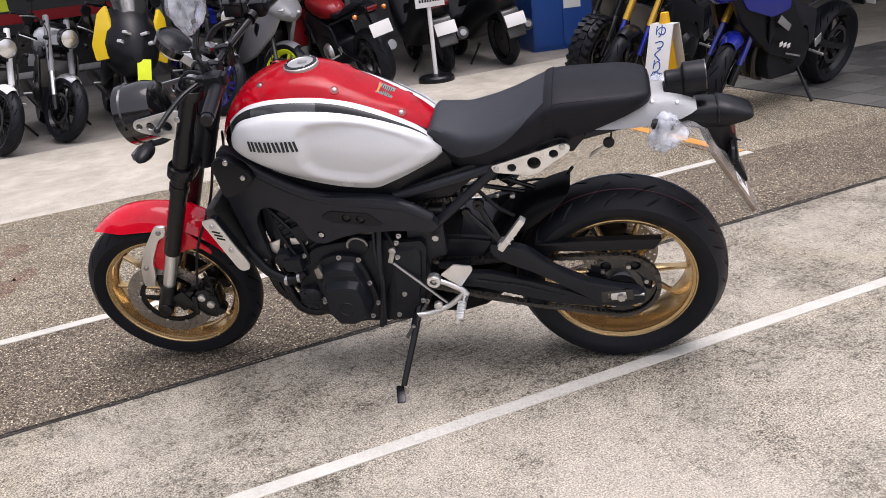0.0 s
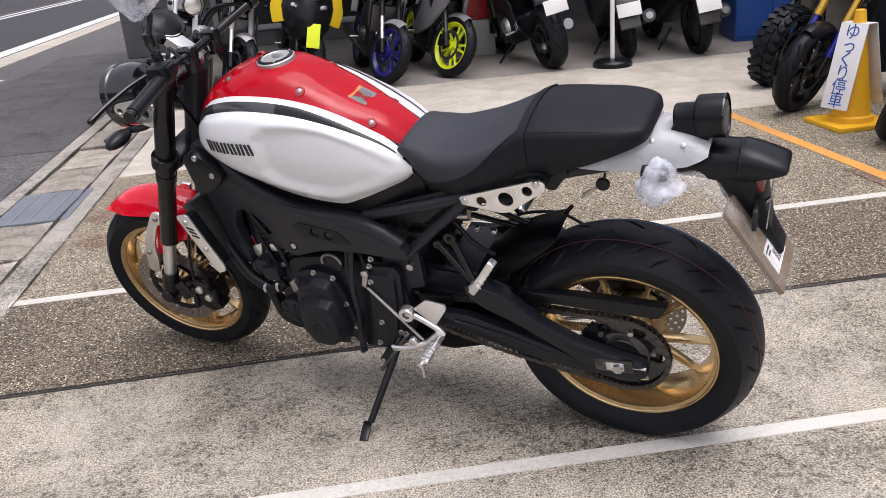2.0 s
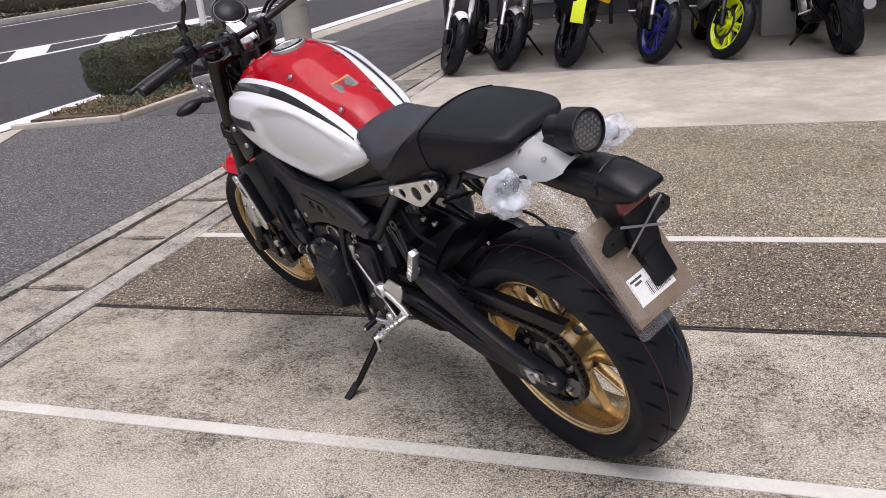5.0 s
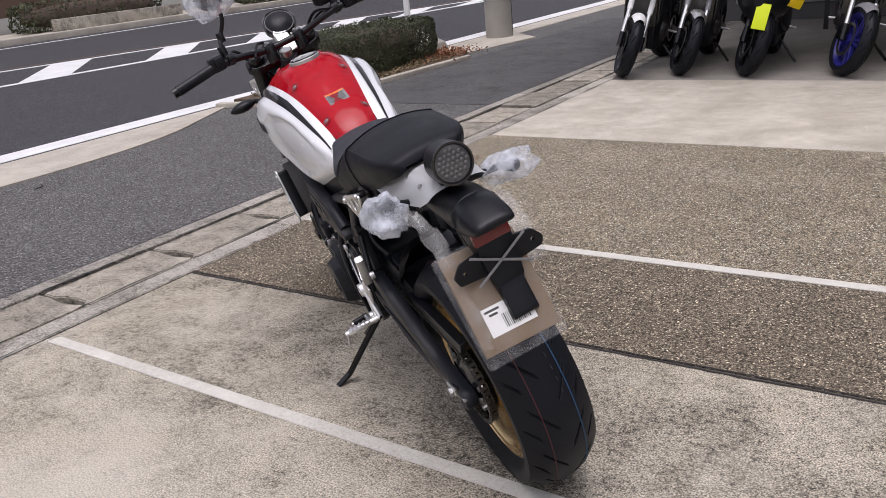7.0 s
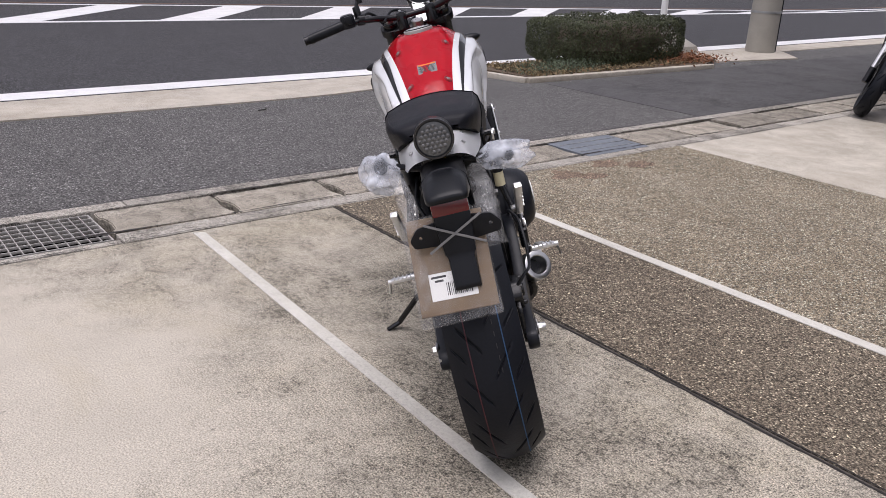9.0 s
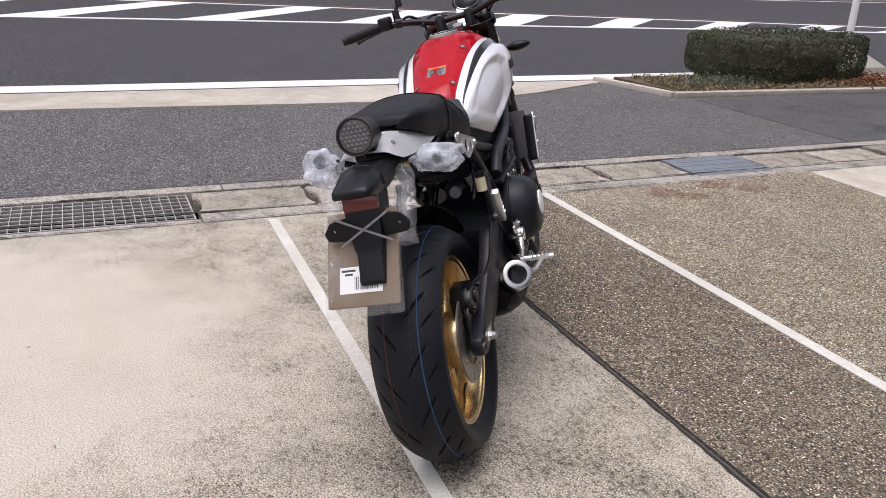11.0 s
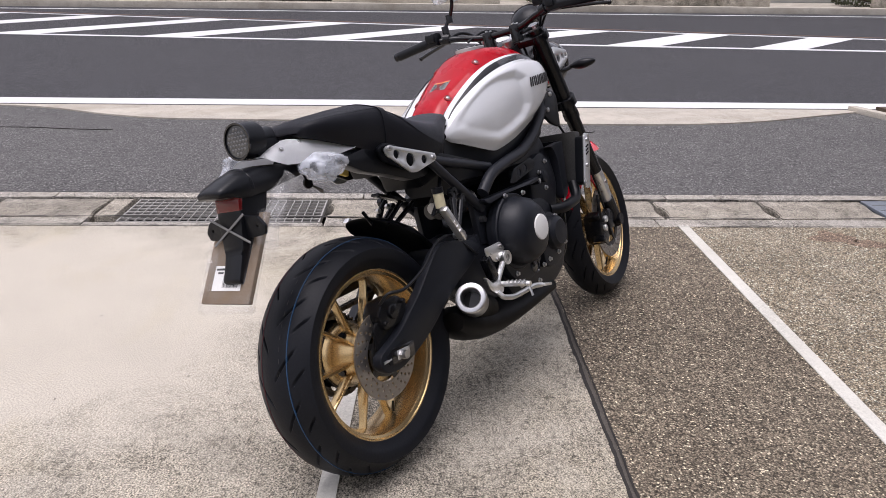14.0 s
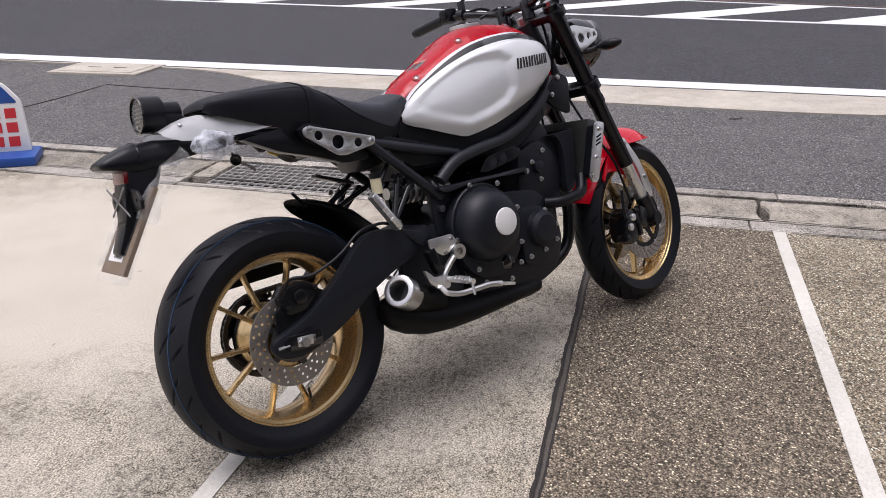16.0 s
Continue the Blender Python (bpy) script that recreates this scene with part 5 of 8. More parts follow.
def seat_point(x, u, shrink=0.0):
    """A point of the seat's skin at x; u runs from one lower edge (-1) over the top to the other (1)."""
    zt_, zb_, w = s_top(x) + shrink, s_bot(x), s_w(x) + shrink
    ang = abs(u)
    if ang < 0.55:
        f = ang / 0.55
        y, z = w * 0.80 * f, zt_ - (zt_ - zb_) * 0.13 * f ** 2.2
    elif ang < 0.72:
        f = (ang - 0.55) / 0.17
        y = w * (0.80 + 0.185 * math.sin(f * math.pi / 2))
        z = zt_ - (zt_ - zb_) * (0.13 + 0.22 * (1 - math.cos(f * math.pi / 2)))
    else:
        f = (ang - 0.72) / 0.28
        y = w * (0.985 + 0.015 * math.sin(f * math.pi) - 0.13 * f ** 1.6)
        z = zt_ - (zt_ - zb_) * (0.35 + 0.65 * f)
    return (x, math.copysign(y, u), z)


def seat_rows(a, b, n, shrink=0.0, reach=lambda x: 1.0):
    return [[seat_point(x, reach(x) * (-1 + 2 * j / 30), shrink) for j in range(31)] for x in [a + (b - a) * i / n for i in range(n + 1)]]


def closed_rows(rows):
    return [r + [(r[0][0], r[-1][1] * 0.5, r[-1][2] + 0.01), (r[0][0], r[0][1] * 0.5, r[0][2] + 0.01)] for r in rows]


part("rider_seat", loft(closed_rows(seat_rows(0.180, 0.52, 40))), M_SEAT, bike, "black vinyl rider seat", None, 50)
fabric_reach = curve_at([(0.18, 0.50), (0.22, 0.60), (0.28, 0.72), (0.36, 0.80), (0.44, 0.87), (0.52, 0.93)])
top_rows = seat_rows(0.187, 0.5185, 40, 0.0012, fabric_reach)
part("seat_top", loft(top_rows, False, False), M_SEAT2, bike, "dark grey fabric seat top")
part("pillion_seat", loft(closed_rows(seat_rows(-0.094, 0.170, 60))), M_SEAT, bike, "black vinyl pillion seat", None, 50)
part("seat_strap", loft(closed_rows(seat_rows(0.164, 0.186, 4, 0.003))), M_SEAT, bike, "black seat strap across the seat", None, 50)
for s in (1, -1):
    seam = []
    for i in range(20):
        x = 0.16 - 0.225 * i / 19
        q = seat_point(x, s * 0.60)
        seam.append((q[0], q[1] + s * 0.0006, q[2] - 0.002))
    part("seat_seam", tube(seam, 0.0016, 6, None, 0.001), M_BLACKP, bike)

# ---- tail ----
tw = []
for x, top, side, w in ((0.09, 0.892, 0.884, 0.108), (0.05, 0.898, 0.868, 0.108), (0.0, 0.905, 0.864, 0.106), (-0.05, 0.918, 0.862, 0.101), (-0.10, 0.928, 0.863, 0.093), (-0.135, 0.926, 0.865, 0.086), (-0.17, 0.917, 0.869, 0.081), (-0.195, 0.907, 0.880, 0.076), (-0.210, 0.899, 0.888, 0.070)):
    ring = []
    for k in range(17):
        u = -1 + k / 8
        ring.append((x, w * (abs(u) ** 0.75) * (1 if u > 0 else -1), side + (top - side) * (1 - abs(u) ** 3.5)))
    tw.append(ring)
tail_bm = loft(tw, False, False)
bmesh.ops.solidify(tail_bm, geom=tail_bm.faces[:], thickness=-0.004)
tail = part("tail_cover", tail_bm, M_TAILWHITE, bike, "brushed silver-white tail cover", None, 45)
for s in (1, -1):
    for x in (-0.095, -0.160):
        part("tail_screw", disc(0.0055, 0, 0.004, (0, 0, 0), "z", 12), M_STEEL, tail, m=pose(x, s * 0.062, 0.908 if x < -0.12 else 0.915, -s * 42, 0, 0))
tl = part("tail_light", lathe([(0.0005, 0.088), (0.026, 0.088), (0.029, 0.084), (0.0295, 0.05), (0.031, 0.046), (0.040, 0.043), (0.0435, 0.040), (0.0445, 0.034), (0.0445, -0.012), (0.042, -0.0145), (0.0405, -0.011), (0.0005, -0.010)], 40, (0, 0, 0), "x", None, False), M_BLACKP, bike, "round black tail light with smoked lens", pose(-0.222, 0, 0.947, 0, 4, 0) @ Matrix.Scale(1.02, 4))
part("tail_lens", lathe([(0.0005, -0.0125), (0.03, -0.012), (0.0405, -0.0105), (0.0405, -0.006), (0.0005, -0.006)], 40, (0, 0, 0), "x", None, False), M_LENS, tl)
for i in range(-3, 4):
    for j in range(-3, 4):
        yy, zz = (i + 0.5 * (j % 2)) * 0.0105, j * 0.0095
        if yy * yy + zz * zz < 0.032 ** 2:
            part("led_cell", lathe([(0.0003, -0.0134), (0.003, -0.0132), (0.0047, -0.0122)], 6, (0, yy, zz), "x", None, False), M_LED, tl)
part("lens_ring", lathe([(0.0405, -0.0150), (0.0445, -0.0150), (0.0450, -0.0135), (0.0450, -0.0115), (0.0405, -0.0115)], 48, (0, 0, 0), "x"), M_GLOSSB, tl)
part("tail_light_stay", plate([(-0.13, 0.90), (-0.20, 0.90), (-0.21, 0.925), (-0.19, 0.95), (-0.14, 0.945), (-0.12, 0.925)], -0.03, 0.03, (), 0.006, None, 0.01), M_BLACKP, tl, m=pose(0.222, 0, -0.947))

mud = []
for x, top, bot, w in ((-0.10, 0.868, 0.835, 0.052), (-0.17, 0.878, 0.828, 0.054), (-0.22, 0.884, 0.820, 0.053), (-0.265, 0.882, 0.819, 0.051), (-0.272, 0.885, 0.817, 0.053), (-0.305, 0.876, 0.822, 0.051), (-0.330, 0.866, 0.828, 0.049), (-0.348, 0.858, 0.832, 0.047), (-0.357, 0.853, 0.835, 0.043), (-0.361, 0.848, 0.839, 0.036)):
    h = top - bot
    mud.append([(x, y, z) for y, z in ((-w, bot + 0.22 * h), (-w * 0.9, bot), (w * 0.9, bot), (w, bot + 0.22 * h), (w * 0.96, top - 0.34 * h), (w * 0.75, top - 0.10 * h), (w * 0.35, top), (-w * 0.35, top), (-w * 0.75, top - 0.10 * h), (-w * 0.96, top - 0.34 * h))])
mudguard = part("rear_mudguard", loft(mud), M_BLACKP, bike, "matt black rear mudguard", None, 45)
part("mudguard_ridge", tube([(-0.268, -0.052, 0.835), (-0.268, -0.05, 0.864), (-0.268, -0.02, 0.884), (-0.268, 0.02, 0.884), (-0.268, 0.05, 0.864), (-0.268, 0.052, 0.835)], 0.004, 8, None, 0.02), M_BLACKP, mudguard)
stay = part("plate_stay", plate([(-0.21, 0.84), (-0.30, 0.84), (-0.316, 0.79), (-0.33, 0.70), (-0.362, 0.632), (-0.340, 0.622), (-0.290, 0.70), (-0.235, 0.775)], -0.042, 0.042, (), 0.006, lambda v: Vector((v.x, v.y * (1.0 if v.z > 0.76 else 0.85 if v.z > 0.7 else 0.72), v.z)), 0.015), M_BLACKP, bike, "black number plate stay")
part("reflector", box((-0.306, 0, 0.809), (0.016, 0.084, 0.034), 0.004, (0, 8, 0)), M_REDLENS, stay, "dark red rear reflector")
for s in (1, -1):
    part("stay_wing", plate([(0.0, 0.018), (0.02, 0.032), (0.085, 0.022), (0.105, -0.002), (0.098, -0.022), (0.03, -0.028), (0.0, -0.018)], -0.004, 0.004, [(0.08, 0.0, 0.004)], 0.0015, None, 0.006), M_BLACKP, stay, "black winged plate bracket", pose(-0.305, 0, 0.752, 0, 0, 90 * s) @ pose(0, 0, 0, 0, 0, 0))
C0, CT = Vector((-0.250, 0.022, 0.775)), Vector((-0.368, 0.028, 0.585))
tiltc = math.degrees(math.atan2(C0.x - CT.x, C0.z - CT.z))
cardm = pose((C0.x + CT.x) / 2, 0.026, (C0.z + CT.z) / 2, 0, tiltc, 0)
card = part("cardboard_plate", box((0, 0, 0.0), (0.012, 0.176, 0.224), 0.002), M_CARD, bike, "brown cardboard sheet strapped behind the plate stay", cardm @ pose(0, 0, 0, 2, 0, 0))
lab = part("paper_label", box((-0.0066, 0.005, -0.05), (0.0008, 0.105, 0.062), 0.0), M_LABEL, card, "white printed shipping label")
for k in range(14):
    part("barcode_bar", box((-0.0072, -0.018 + 0.0 + (k - 4) * 0.0042, -0.058), (0.0004, 0.0012 + 0.0014 * (k * 7 % 3 == 0), 0.03), 0.0), M_INK, lab)
for k, (wd, zz) in enumerate(((0.034, -0.028), (0.02, -0.037))):
    part("print_bar", box((-0.0072, 0.035, zz), (0.0004, wd, 0.005), 0.0), M_INK, lab)
for a in (28, -28):
    part("strap", box((-0.326, 0.002, 0.752), (0.0025, 0.145, 0.0055), 0.001, (a, 0, 0)), M_STRAP, bike, "grey rubber strap crossed over the plate")


def film_sleeve(points, r, seed):
    """A loose flattened sleeve of clear film along a path."""
    bm = tube(points, r, 18, None, 0.03)
    bmesh.ops.subdivide_edges(bm, edges=[e for e in bm.edges if e.calc_length() > 0.012], cuts=1, use_grid_fill=True)
    for v in bm.verts:
        q = v.co * 28 + Vector((seed, 0, 0))
        v.co += Vector((noise.noise(q), noise.noise(q + Vector((7, 0, 0))), noise.noise(q + Vector((0, 9, 0))))) * 0.011
    return bm


for s in (1, -1):
    ind = part("rear_indicator", moved(lathe([(0.0005, 0.03), (0.016, 0.025), (0.02, 0.0), (0.016, -0.025), (0.0005, -0.03)], 16, (0, 0, 0), "x", None, False), pose(-0.125, -0.155, 0.852) if s < 0 else pose(-0.118, 0.142, 0.888)), M_BLACKP, bike, "rear indicator wrapped in clear plastic")
    part("indicator_stalk", tube([(-0.11, s * 0.05, 0.855), (-0.12, -0.14, 0.852) if s < 0 else (-0.118, 0.132, 0.886)], 0.008, 8), M_BLACKP, ind)
    bag = crumple((-0.125, s * 0.150, 0.846), (0.043, 0.066, 0.033), 5, 0.28, 40) if s < 0 else merged(crumple((-0.128, 0.148, 0.870), (0.044, 0.046, 0.040), 9, 0.34, 40), crumple((-0.112, 0.146, 0.842), (0.034, 0.032, 0.028), 4, 0.34, 30))
    part("plastic_wrap", bag, M_BAG, ind, "crumpled clear plastic wrapping", None, 70)
part("plastic_bag", film_sleeve([(-0.135, 0.125, 0.855), (-0.165, 0.115, 0.864), (-0.200, 0.102, 0.856), (-0.232, 0.095, 0.815), (-0.262, 0.093, 0.765), (-0.300, 0.098, 0.700), (-0.335, 0.104, 0.640), (-0.360, 0.108, 0.600)], 0.017, 4), M_BAGFILM, bike, "thin clear plastic film hanging by the tail", None, 70)
part("plastic_bag", film_sleeve([(-0.165, -0.075, 0.835), (-0.215, -0.082, 0.812), (-0.262, -0.084, 0.762), (-0.300, -0.080, 0.700)], 0.024, 8), M_BAGFILM, bike, "thin clear plastic film hanging by the tail", None, 70)
film_bm = box((-0.312, 0.03, 0.672), (0.024, 0.19, 0.255), 0.01, (0, tiltc, 0))
part("plastic_sleeve", film_bm, M_BAGTHIN, bike, "clear plastic sleeve round the cardboard")
part("key_tag", box((0.105, 0.0, 0.805), (0.03, 0.012, 0.02), 0.002, (0, 20, 10)), M_YELLOWTAG, bike, "yellow paper tag in a clear bag")
part("key_bag", crumple((0.06, 0.02, 0.80), (0.055, 0.024, 0.034), 12, 0.4, 20), M_BAGTHIN, bike, "small clear bag below the tail", None, 20)
key = part("key_fob", merged(disc(0.016, -0.004, 0.004, (0.020, 0.06, 0.800), "y", 20), box((0.014, 0.06, 0.820), (0.006, 0.004, 0.022), 0.001, (0, -12, 0))), M_BLACKP, bike, "black key with two blades hanging under the tail")
for k in (0, 1):
    part("key_blade", box((0.049 + 0.006 * k, 0.058 + 0.005 * k, 0.780 - 0.004 * k), (0.046, 0.002, 0.007), 0.0006, (0, 30 + 8 * k, 0)), M_BOLT, key)

# ---- subframe, brackets, pegs ----
for s in (1, -1):
    y = s * 0.125
    part("subframe_tube", tube([(0.545, y, 0.585), (0.31, y, 0.795)], 0.0145, 12), M_FRAME, bike, "black tubular subframe")
    part("subframe_tube", tube([(0.64, s * 0.12, 0.70), (0.42, y, 0.755), (0.15, s * 0.098, 0.838), (-0.07, s * 0.060, 0.868)], 0.0145, 12, None, 0.08), M_FRAME, bike, "black tubular subframe")
    part("seat_rail_plate", plate([(0.60, 0.68), (0.62, 0.72), (0.40, 0.79), (0.36, 0.775), (0.47, 0.69)], s * 0.112, s * 0.118, (), 0.002), M_BLACKP, bike)
    part("undertail_bracket", plate([(0.165, 0.838), (0.085, 0.862), (0.078, 0.850), (0.100, 0.826), (0.114, 0.806), (0.132, 0.806), (0.150, 0.824)], s * 0.094, s * 0.108, (), 0.004, None, 0.01), M_BLACKP, bike, "black bracket under the tail")
    br = part("frame_bracket", plate([(0.342, 0.795), (0.334, 0.775), (0.240, 0.760), (0.215, 0.764), (0.124, 0.829), (0.122, 0.847), (0.140, 0.854)], s * 0.140, s * 0.145, [(0.284, 0.788, 0.0125), (0.222, 0.799, 0.0185), (0.167, 0.824, 0.0125)], 0.0012, None, 0.008), M_ALU, bike, "bare aluminium bracket pierced with three round holes")
    part("bracket_back", plate([(0.37, 0.79), (0.345, 0.768), (0.24, 0.766), (0.135, 0.815), (0.12, 0.85), (0.15, 0.862), (0.25, 0.838)], s * 0.112, s * 0.122, (), 0.003, None, 0.01), M_BLACKP, br, "black plate behind the bracket")
    for x, z in ((0.327, 0.786), (0.143, 0.845)):
        part("bracket_bolt", disc(0.0085, 0, s * 0.006, (x, s * 0.145, z)), M_STEEL, br)
    part("bracket_spacer", tube([(0.327, s * 0.12, 0.786), (0.327, s * 0.142, 0.786)], 0.009), M_BLACKM, br)
    part("bracket_spacer", tube([(0.143, s * 0.11, 0.845), (0.143, s * 0.142, 0.845)], 0.009), M_BLACKM, br)
    part("pillion_hanger", merged(tube([(0.432, s * 0.134, 0.642), (0.336, s * 0.163, 0.548)], 0.0095, 12, None, 0.03, 0.0085), tube([(0.393, s * 0.134, 0.665), (0.336, s * 0.163, 0.548)], 0.0090, 12, None, 0.03, 0.0080), lathe([(0.007, 0.008), (0.0165, 0.008), (0.0165, -0.008), (0.007, -0.008)], 24, (0.393, s * 0.136, 0.667), "y"), disc(0.013, -0.007, 0.007, (0.432, s * 0.135, 0.642))), M_BLACKM, bike, "black forked pillion peg hanger")
    peg = part("pillion_peg", box((0.302, s * 0.182, 0.591), (0.132, 0.024, 0.020), 0.005, (0, 55, s * -6)), M_ALU, bike, "folded aluminium pillion foot peg")
    part("peg_joint", disc(0.012, -0.016, 0.016, (0.335, s * 0.17, 0.552)), M_STEEL, peg)
    for k in range(5):
        part("peg_rib", box((0.272 + k * 0.010, s * 0.194, 0.630 - k * 0.0155), (0.004, 0.004, 0.014), 0.001, (0, 57, 0)), M_ALU, peg)
    # rider peg set
    ys = s * (0.168 if s > 0 else 0.185)
    heel = part("heel_plate", plate([(0.490, 0.481), (0.433, 0.472), (0.433, 0.458), (0.476, 0.396), (0.534, 0.444)] if s > 0 else [(0.421, 0.484), (0.506, 0.483), (0.524, 0.458), (0.490, 0.434), (0.464, 0.428), (0.421, 0.460)], ys, ys + s * 0.006, (), 0.0015, None, 0.006), M_ALU, bike, "bare aluminium heel plate")
    arm = [(0.556, 0.424), (0.520, 0.412), (0.474, 0.382), (0.462, 0.362)] if s > 0 else [(0.520, 0.428), (0.488, 0.405), (0.456, 0.374), (0.455, 0.350)]
    hanger = part("peg_hanger", tube([(x, ys + s * 0.002, z) for x, z in arm], 0.0095, 10, None, 0.02), M_ALU, heel)
    x, z = arm[0]
    part("hanger_ring", lathe([(0.011, 0.012), (0.0205, 0.012), (0.022, 0.009), (0.022, -0.010), (0.011, -0.010)], 28, (x, ys + s * 0.004, z), "y"), M_ALU, heel)
    part("ring_bolt", tube([(x, ys, z), (x, ys + s * 0.011, z)], 0.0085, 6), M_BOLT, heel)
    if s < 0:
        part("pedal_bracket", plate([(0.384, 0.405), (0.394, 0.400), (0.418, 0.376), (0.450, 0.376), (0.474, 0.362), (0.466, 0.334), (0.432, 0.336), (0.398, 0.362)], ys, ys - 0.010, (), 0.002, None, 0.008), M_ALU, heel)
        for x, z in ((0.500, 0.471), (0.472, 0.436)):
            part("heel_bolt", disc(0.006, 0, -0.006, (x, ys - 0.006, z), "y", 14), M_BOLT, heel)
    pg = part("rider_peg", merged(tube([(0.466, ys + s * 0.005, 0.360), (0.480, s * 0.285, 0.352)], 0.0085, 12), box((0.474, s * 0.235, 0.356), (0.026, 0.080, 0.012), 0.004)), M_ALU, bike, "aluminium rider foot peg")
    for k in range(5):
        part("peg_tooth", box((0.474, s * (0.207 + k * 0.014), 0.363), (0.024, 0.005, 0.006), 0.001), M_ALU, pg)
    part("peg_feeler", tube([(0.478, s * 0.280, 0.350), (0.474, s * 0.288, 0.316)], 0.004, 8), M_STEEL, pg)
part("shift_rod", tube([(0.677, 0.153, 0.480), (0.527, 0.175, 0.336)], 0.0042, 10), M_STEEL, bike, "bright gear shift rod")
gear = part("gear_lever", tube([(0.632, 0.190, 0.302), (0.588, 0.188, 0.303), (0.545, 0.182, 0.316), (0.512, 0.178, 0.333), (0.472, 0.176, 0.372)], 0.0085, 10, None, 0.04), M_ALU, bike, "aluminium gear lever")
part("lever_joint", disc(0.0135, -0.006, 0.010, (0.556, 0.178, 0.330)), M_ALU, gear)
part("lever_toe", tube([(0.630, 0.186, 0.302), (0.630, 0.236, 0.298)], 0.0095, 14), M_BLACKP, gear, "black rubber toe piece")
part("toe_bolt", tube([(0.630, 0.236, 0.298), (0.630, 0.241, 0.2975)], 0.0055, 10), M_STEEL, gear)
pedal = part("brake_pedal", tube([(0.430, -0.196, 0.345), (0.436, -0.208, 0.326), (0.478, -0.215, 0.312), (0.530, -0.222, 0.312), (0.584, -0.230, 0.314), (0.625, -0.235, 0.305)], 0.0085, 10, None, 0.03), M_ALU, bike, "aluminium rear brake pedal")
part("pedal_toe", box((0.640, -0.237, 0.301), (0.055, 0.030, 0.010), 0.004, (0, 14, 6)), M_ALU, pedal)
part("rear_frame_casting", plate([(0.585, 0.52), (0.44, 0.50), (0.375, 0.44), (0.365, 0.36), (0.40, 0.30), (0.585, 0.29)], -0.112, -0.086, (), 0.006, None, 0.02), M_FRAME, bike, "black frame casting behind the engine")
part("master_cylinder", box((0.435, -0.18, 0.42), (0.03, 0.028, 0.075), 0.006, (0, -20, 0)), M_BLACKM, bike)
part("brake_reservoir", tube([(0.318, -0.14, 0.640), (0.318, -0.14, 0.683)], 0.0155, 14), M_RESERVOIR, bike, "pale yellowed brake fluid reservoir")
part("reservoir_cap", tube([(0.318, -0.14, 0.683), (0.318, -0.14, 0.698)], 0.017, 14), M_BLACKP, bike)

# side stand
sd = part("side_stand", tube([(0.628, 0.125, 0.305), (0.642, 0.19, 0.240), (0.682, 0.312, 0.115)], 0.0125, 12, None, 0.03, 0.010), M_BLACKM, bike, "black steel side stand folded out")
part("stand_foot", box((0.690, 0.337, 0.0999), (0.026, 0.062, 0.009), 0.004, (-STAND_LEAN, 0, 12)), M_BLACKM, sd)
part("stand_pivot", merged(box((0.635, 0.115, 0.30), (0.06, 0.03, 0.06), 0.01), disc(0.012, 0, 0.012, (0.632, 0.135, 0.312))), M_BLACKM, sd)
part("stand_spring", tube([(0.60, 0.14, 0.31), (0.67, 0.21, 0.225)], 0.006, 8), M_DARKSTEEL, sd)

# ---- swingarm, shock, chain ----
swing_l = part("swingarm", plate([(0.375, 0.545), (0.321, 0.530), (0.265, 0.508), (0.185, 0.425), (0.095, 0.368), (0.0, 0.340), (-0.055, 0.330), (-0.075, 0.308), (-0.068, 0.283), (-0.02, 0.268), (0.05, 0.272), (0.12, 0.322), (0.19, 0.376), (0.26, 0.428), (0.335, 0.468), (0.375, 0.500)], 0.100, 0.138, (), 0.010, lambda v: Vector((v.x, v.y + 0.022 * smooth_step(0.06, 0.34, v.x), v.z)), 0.02), M_SWING, bike, "black cast swingarm")
part("swingarm_brace", plate([(0.53, 0.415), (0.45, 0.425), (0.382, 0.422), (0.27, 0.385), (0.16, 0.335), (0.07, 0.285), (0.02, 0.272), (0.08, 0.266), (0.187, 0.288), (0.279, 0.324), (0.42, 0.370), (0.50, 0.380)], 0.104, 0.127, (), 0.006, lambda v: Vector((v.x, v.y + 0.020 * smooth_step(0.06, 0.34, v.x), v.z)), 0.015), M_SWING, swing_l)
part("swingarm_edge", tube([(0.43, 0.150, 0.40), (0.30, 0.145, 0.372), (0.17, 0.134, 0.318)], 0.0035, 8, None, 0.03), M_SWING, swing_l)
def bow(v):
    return Vector((v.x, v.y + 0.014 * (1 - smooth_step(0.02, 0.22, v.x)), v.z))
swing_r = part("swingarm", plate([(0.44, 0.505), (0.465, 0.485), (0.40, 0.448), (0.31, 0.418), (0.224, 0.379), (0.16, 0.336), (0.085, 0.298), (0.0, 0.272), (-0.06, 0.282), (-0.080, 0.308), (-0.072, 0.336), (-0.03, 0.350), (0.035, 0.374), (0.085, 0.410), (0.135, 0.447), (0.19, 0.500), (0.246, 0.543), (0.312, 0.542), (0.387, 0.524)], -0.152, -0.120, (), 0.013, bow, 0.03), M_SWING, bike, "black cast swingarm with curved arm")
part("swingarm_slot", plate([(-0.05, 0.298), (-0.05, 0.333), (0.03, 0.348), (0.075, 0.352), (0.06, 0.312), (0.02, 0.296)], -0.1405, -0.136, (), 0.001, None, 0.012), M_BLACKP, swing_r)
part("swingarm_web", plate([(0.575, 0.515), (0.45, 0.505), (0.36, 0.490), (0.28, 0.45), (0.33, 0.41), (0.45, 0.40), (0.575, 0.40)], 0.050, 0.078, (), 0.008, None, 0.02), M_SWING, swing_l)
part("swingarm_bridge", box((0.43, -0.03, 0.485), (0.11, 0.20, 0.06), 0.02, (0, -8, 0)), M_FRAME, bike)
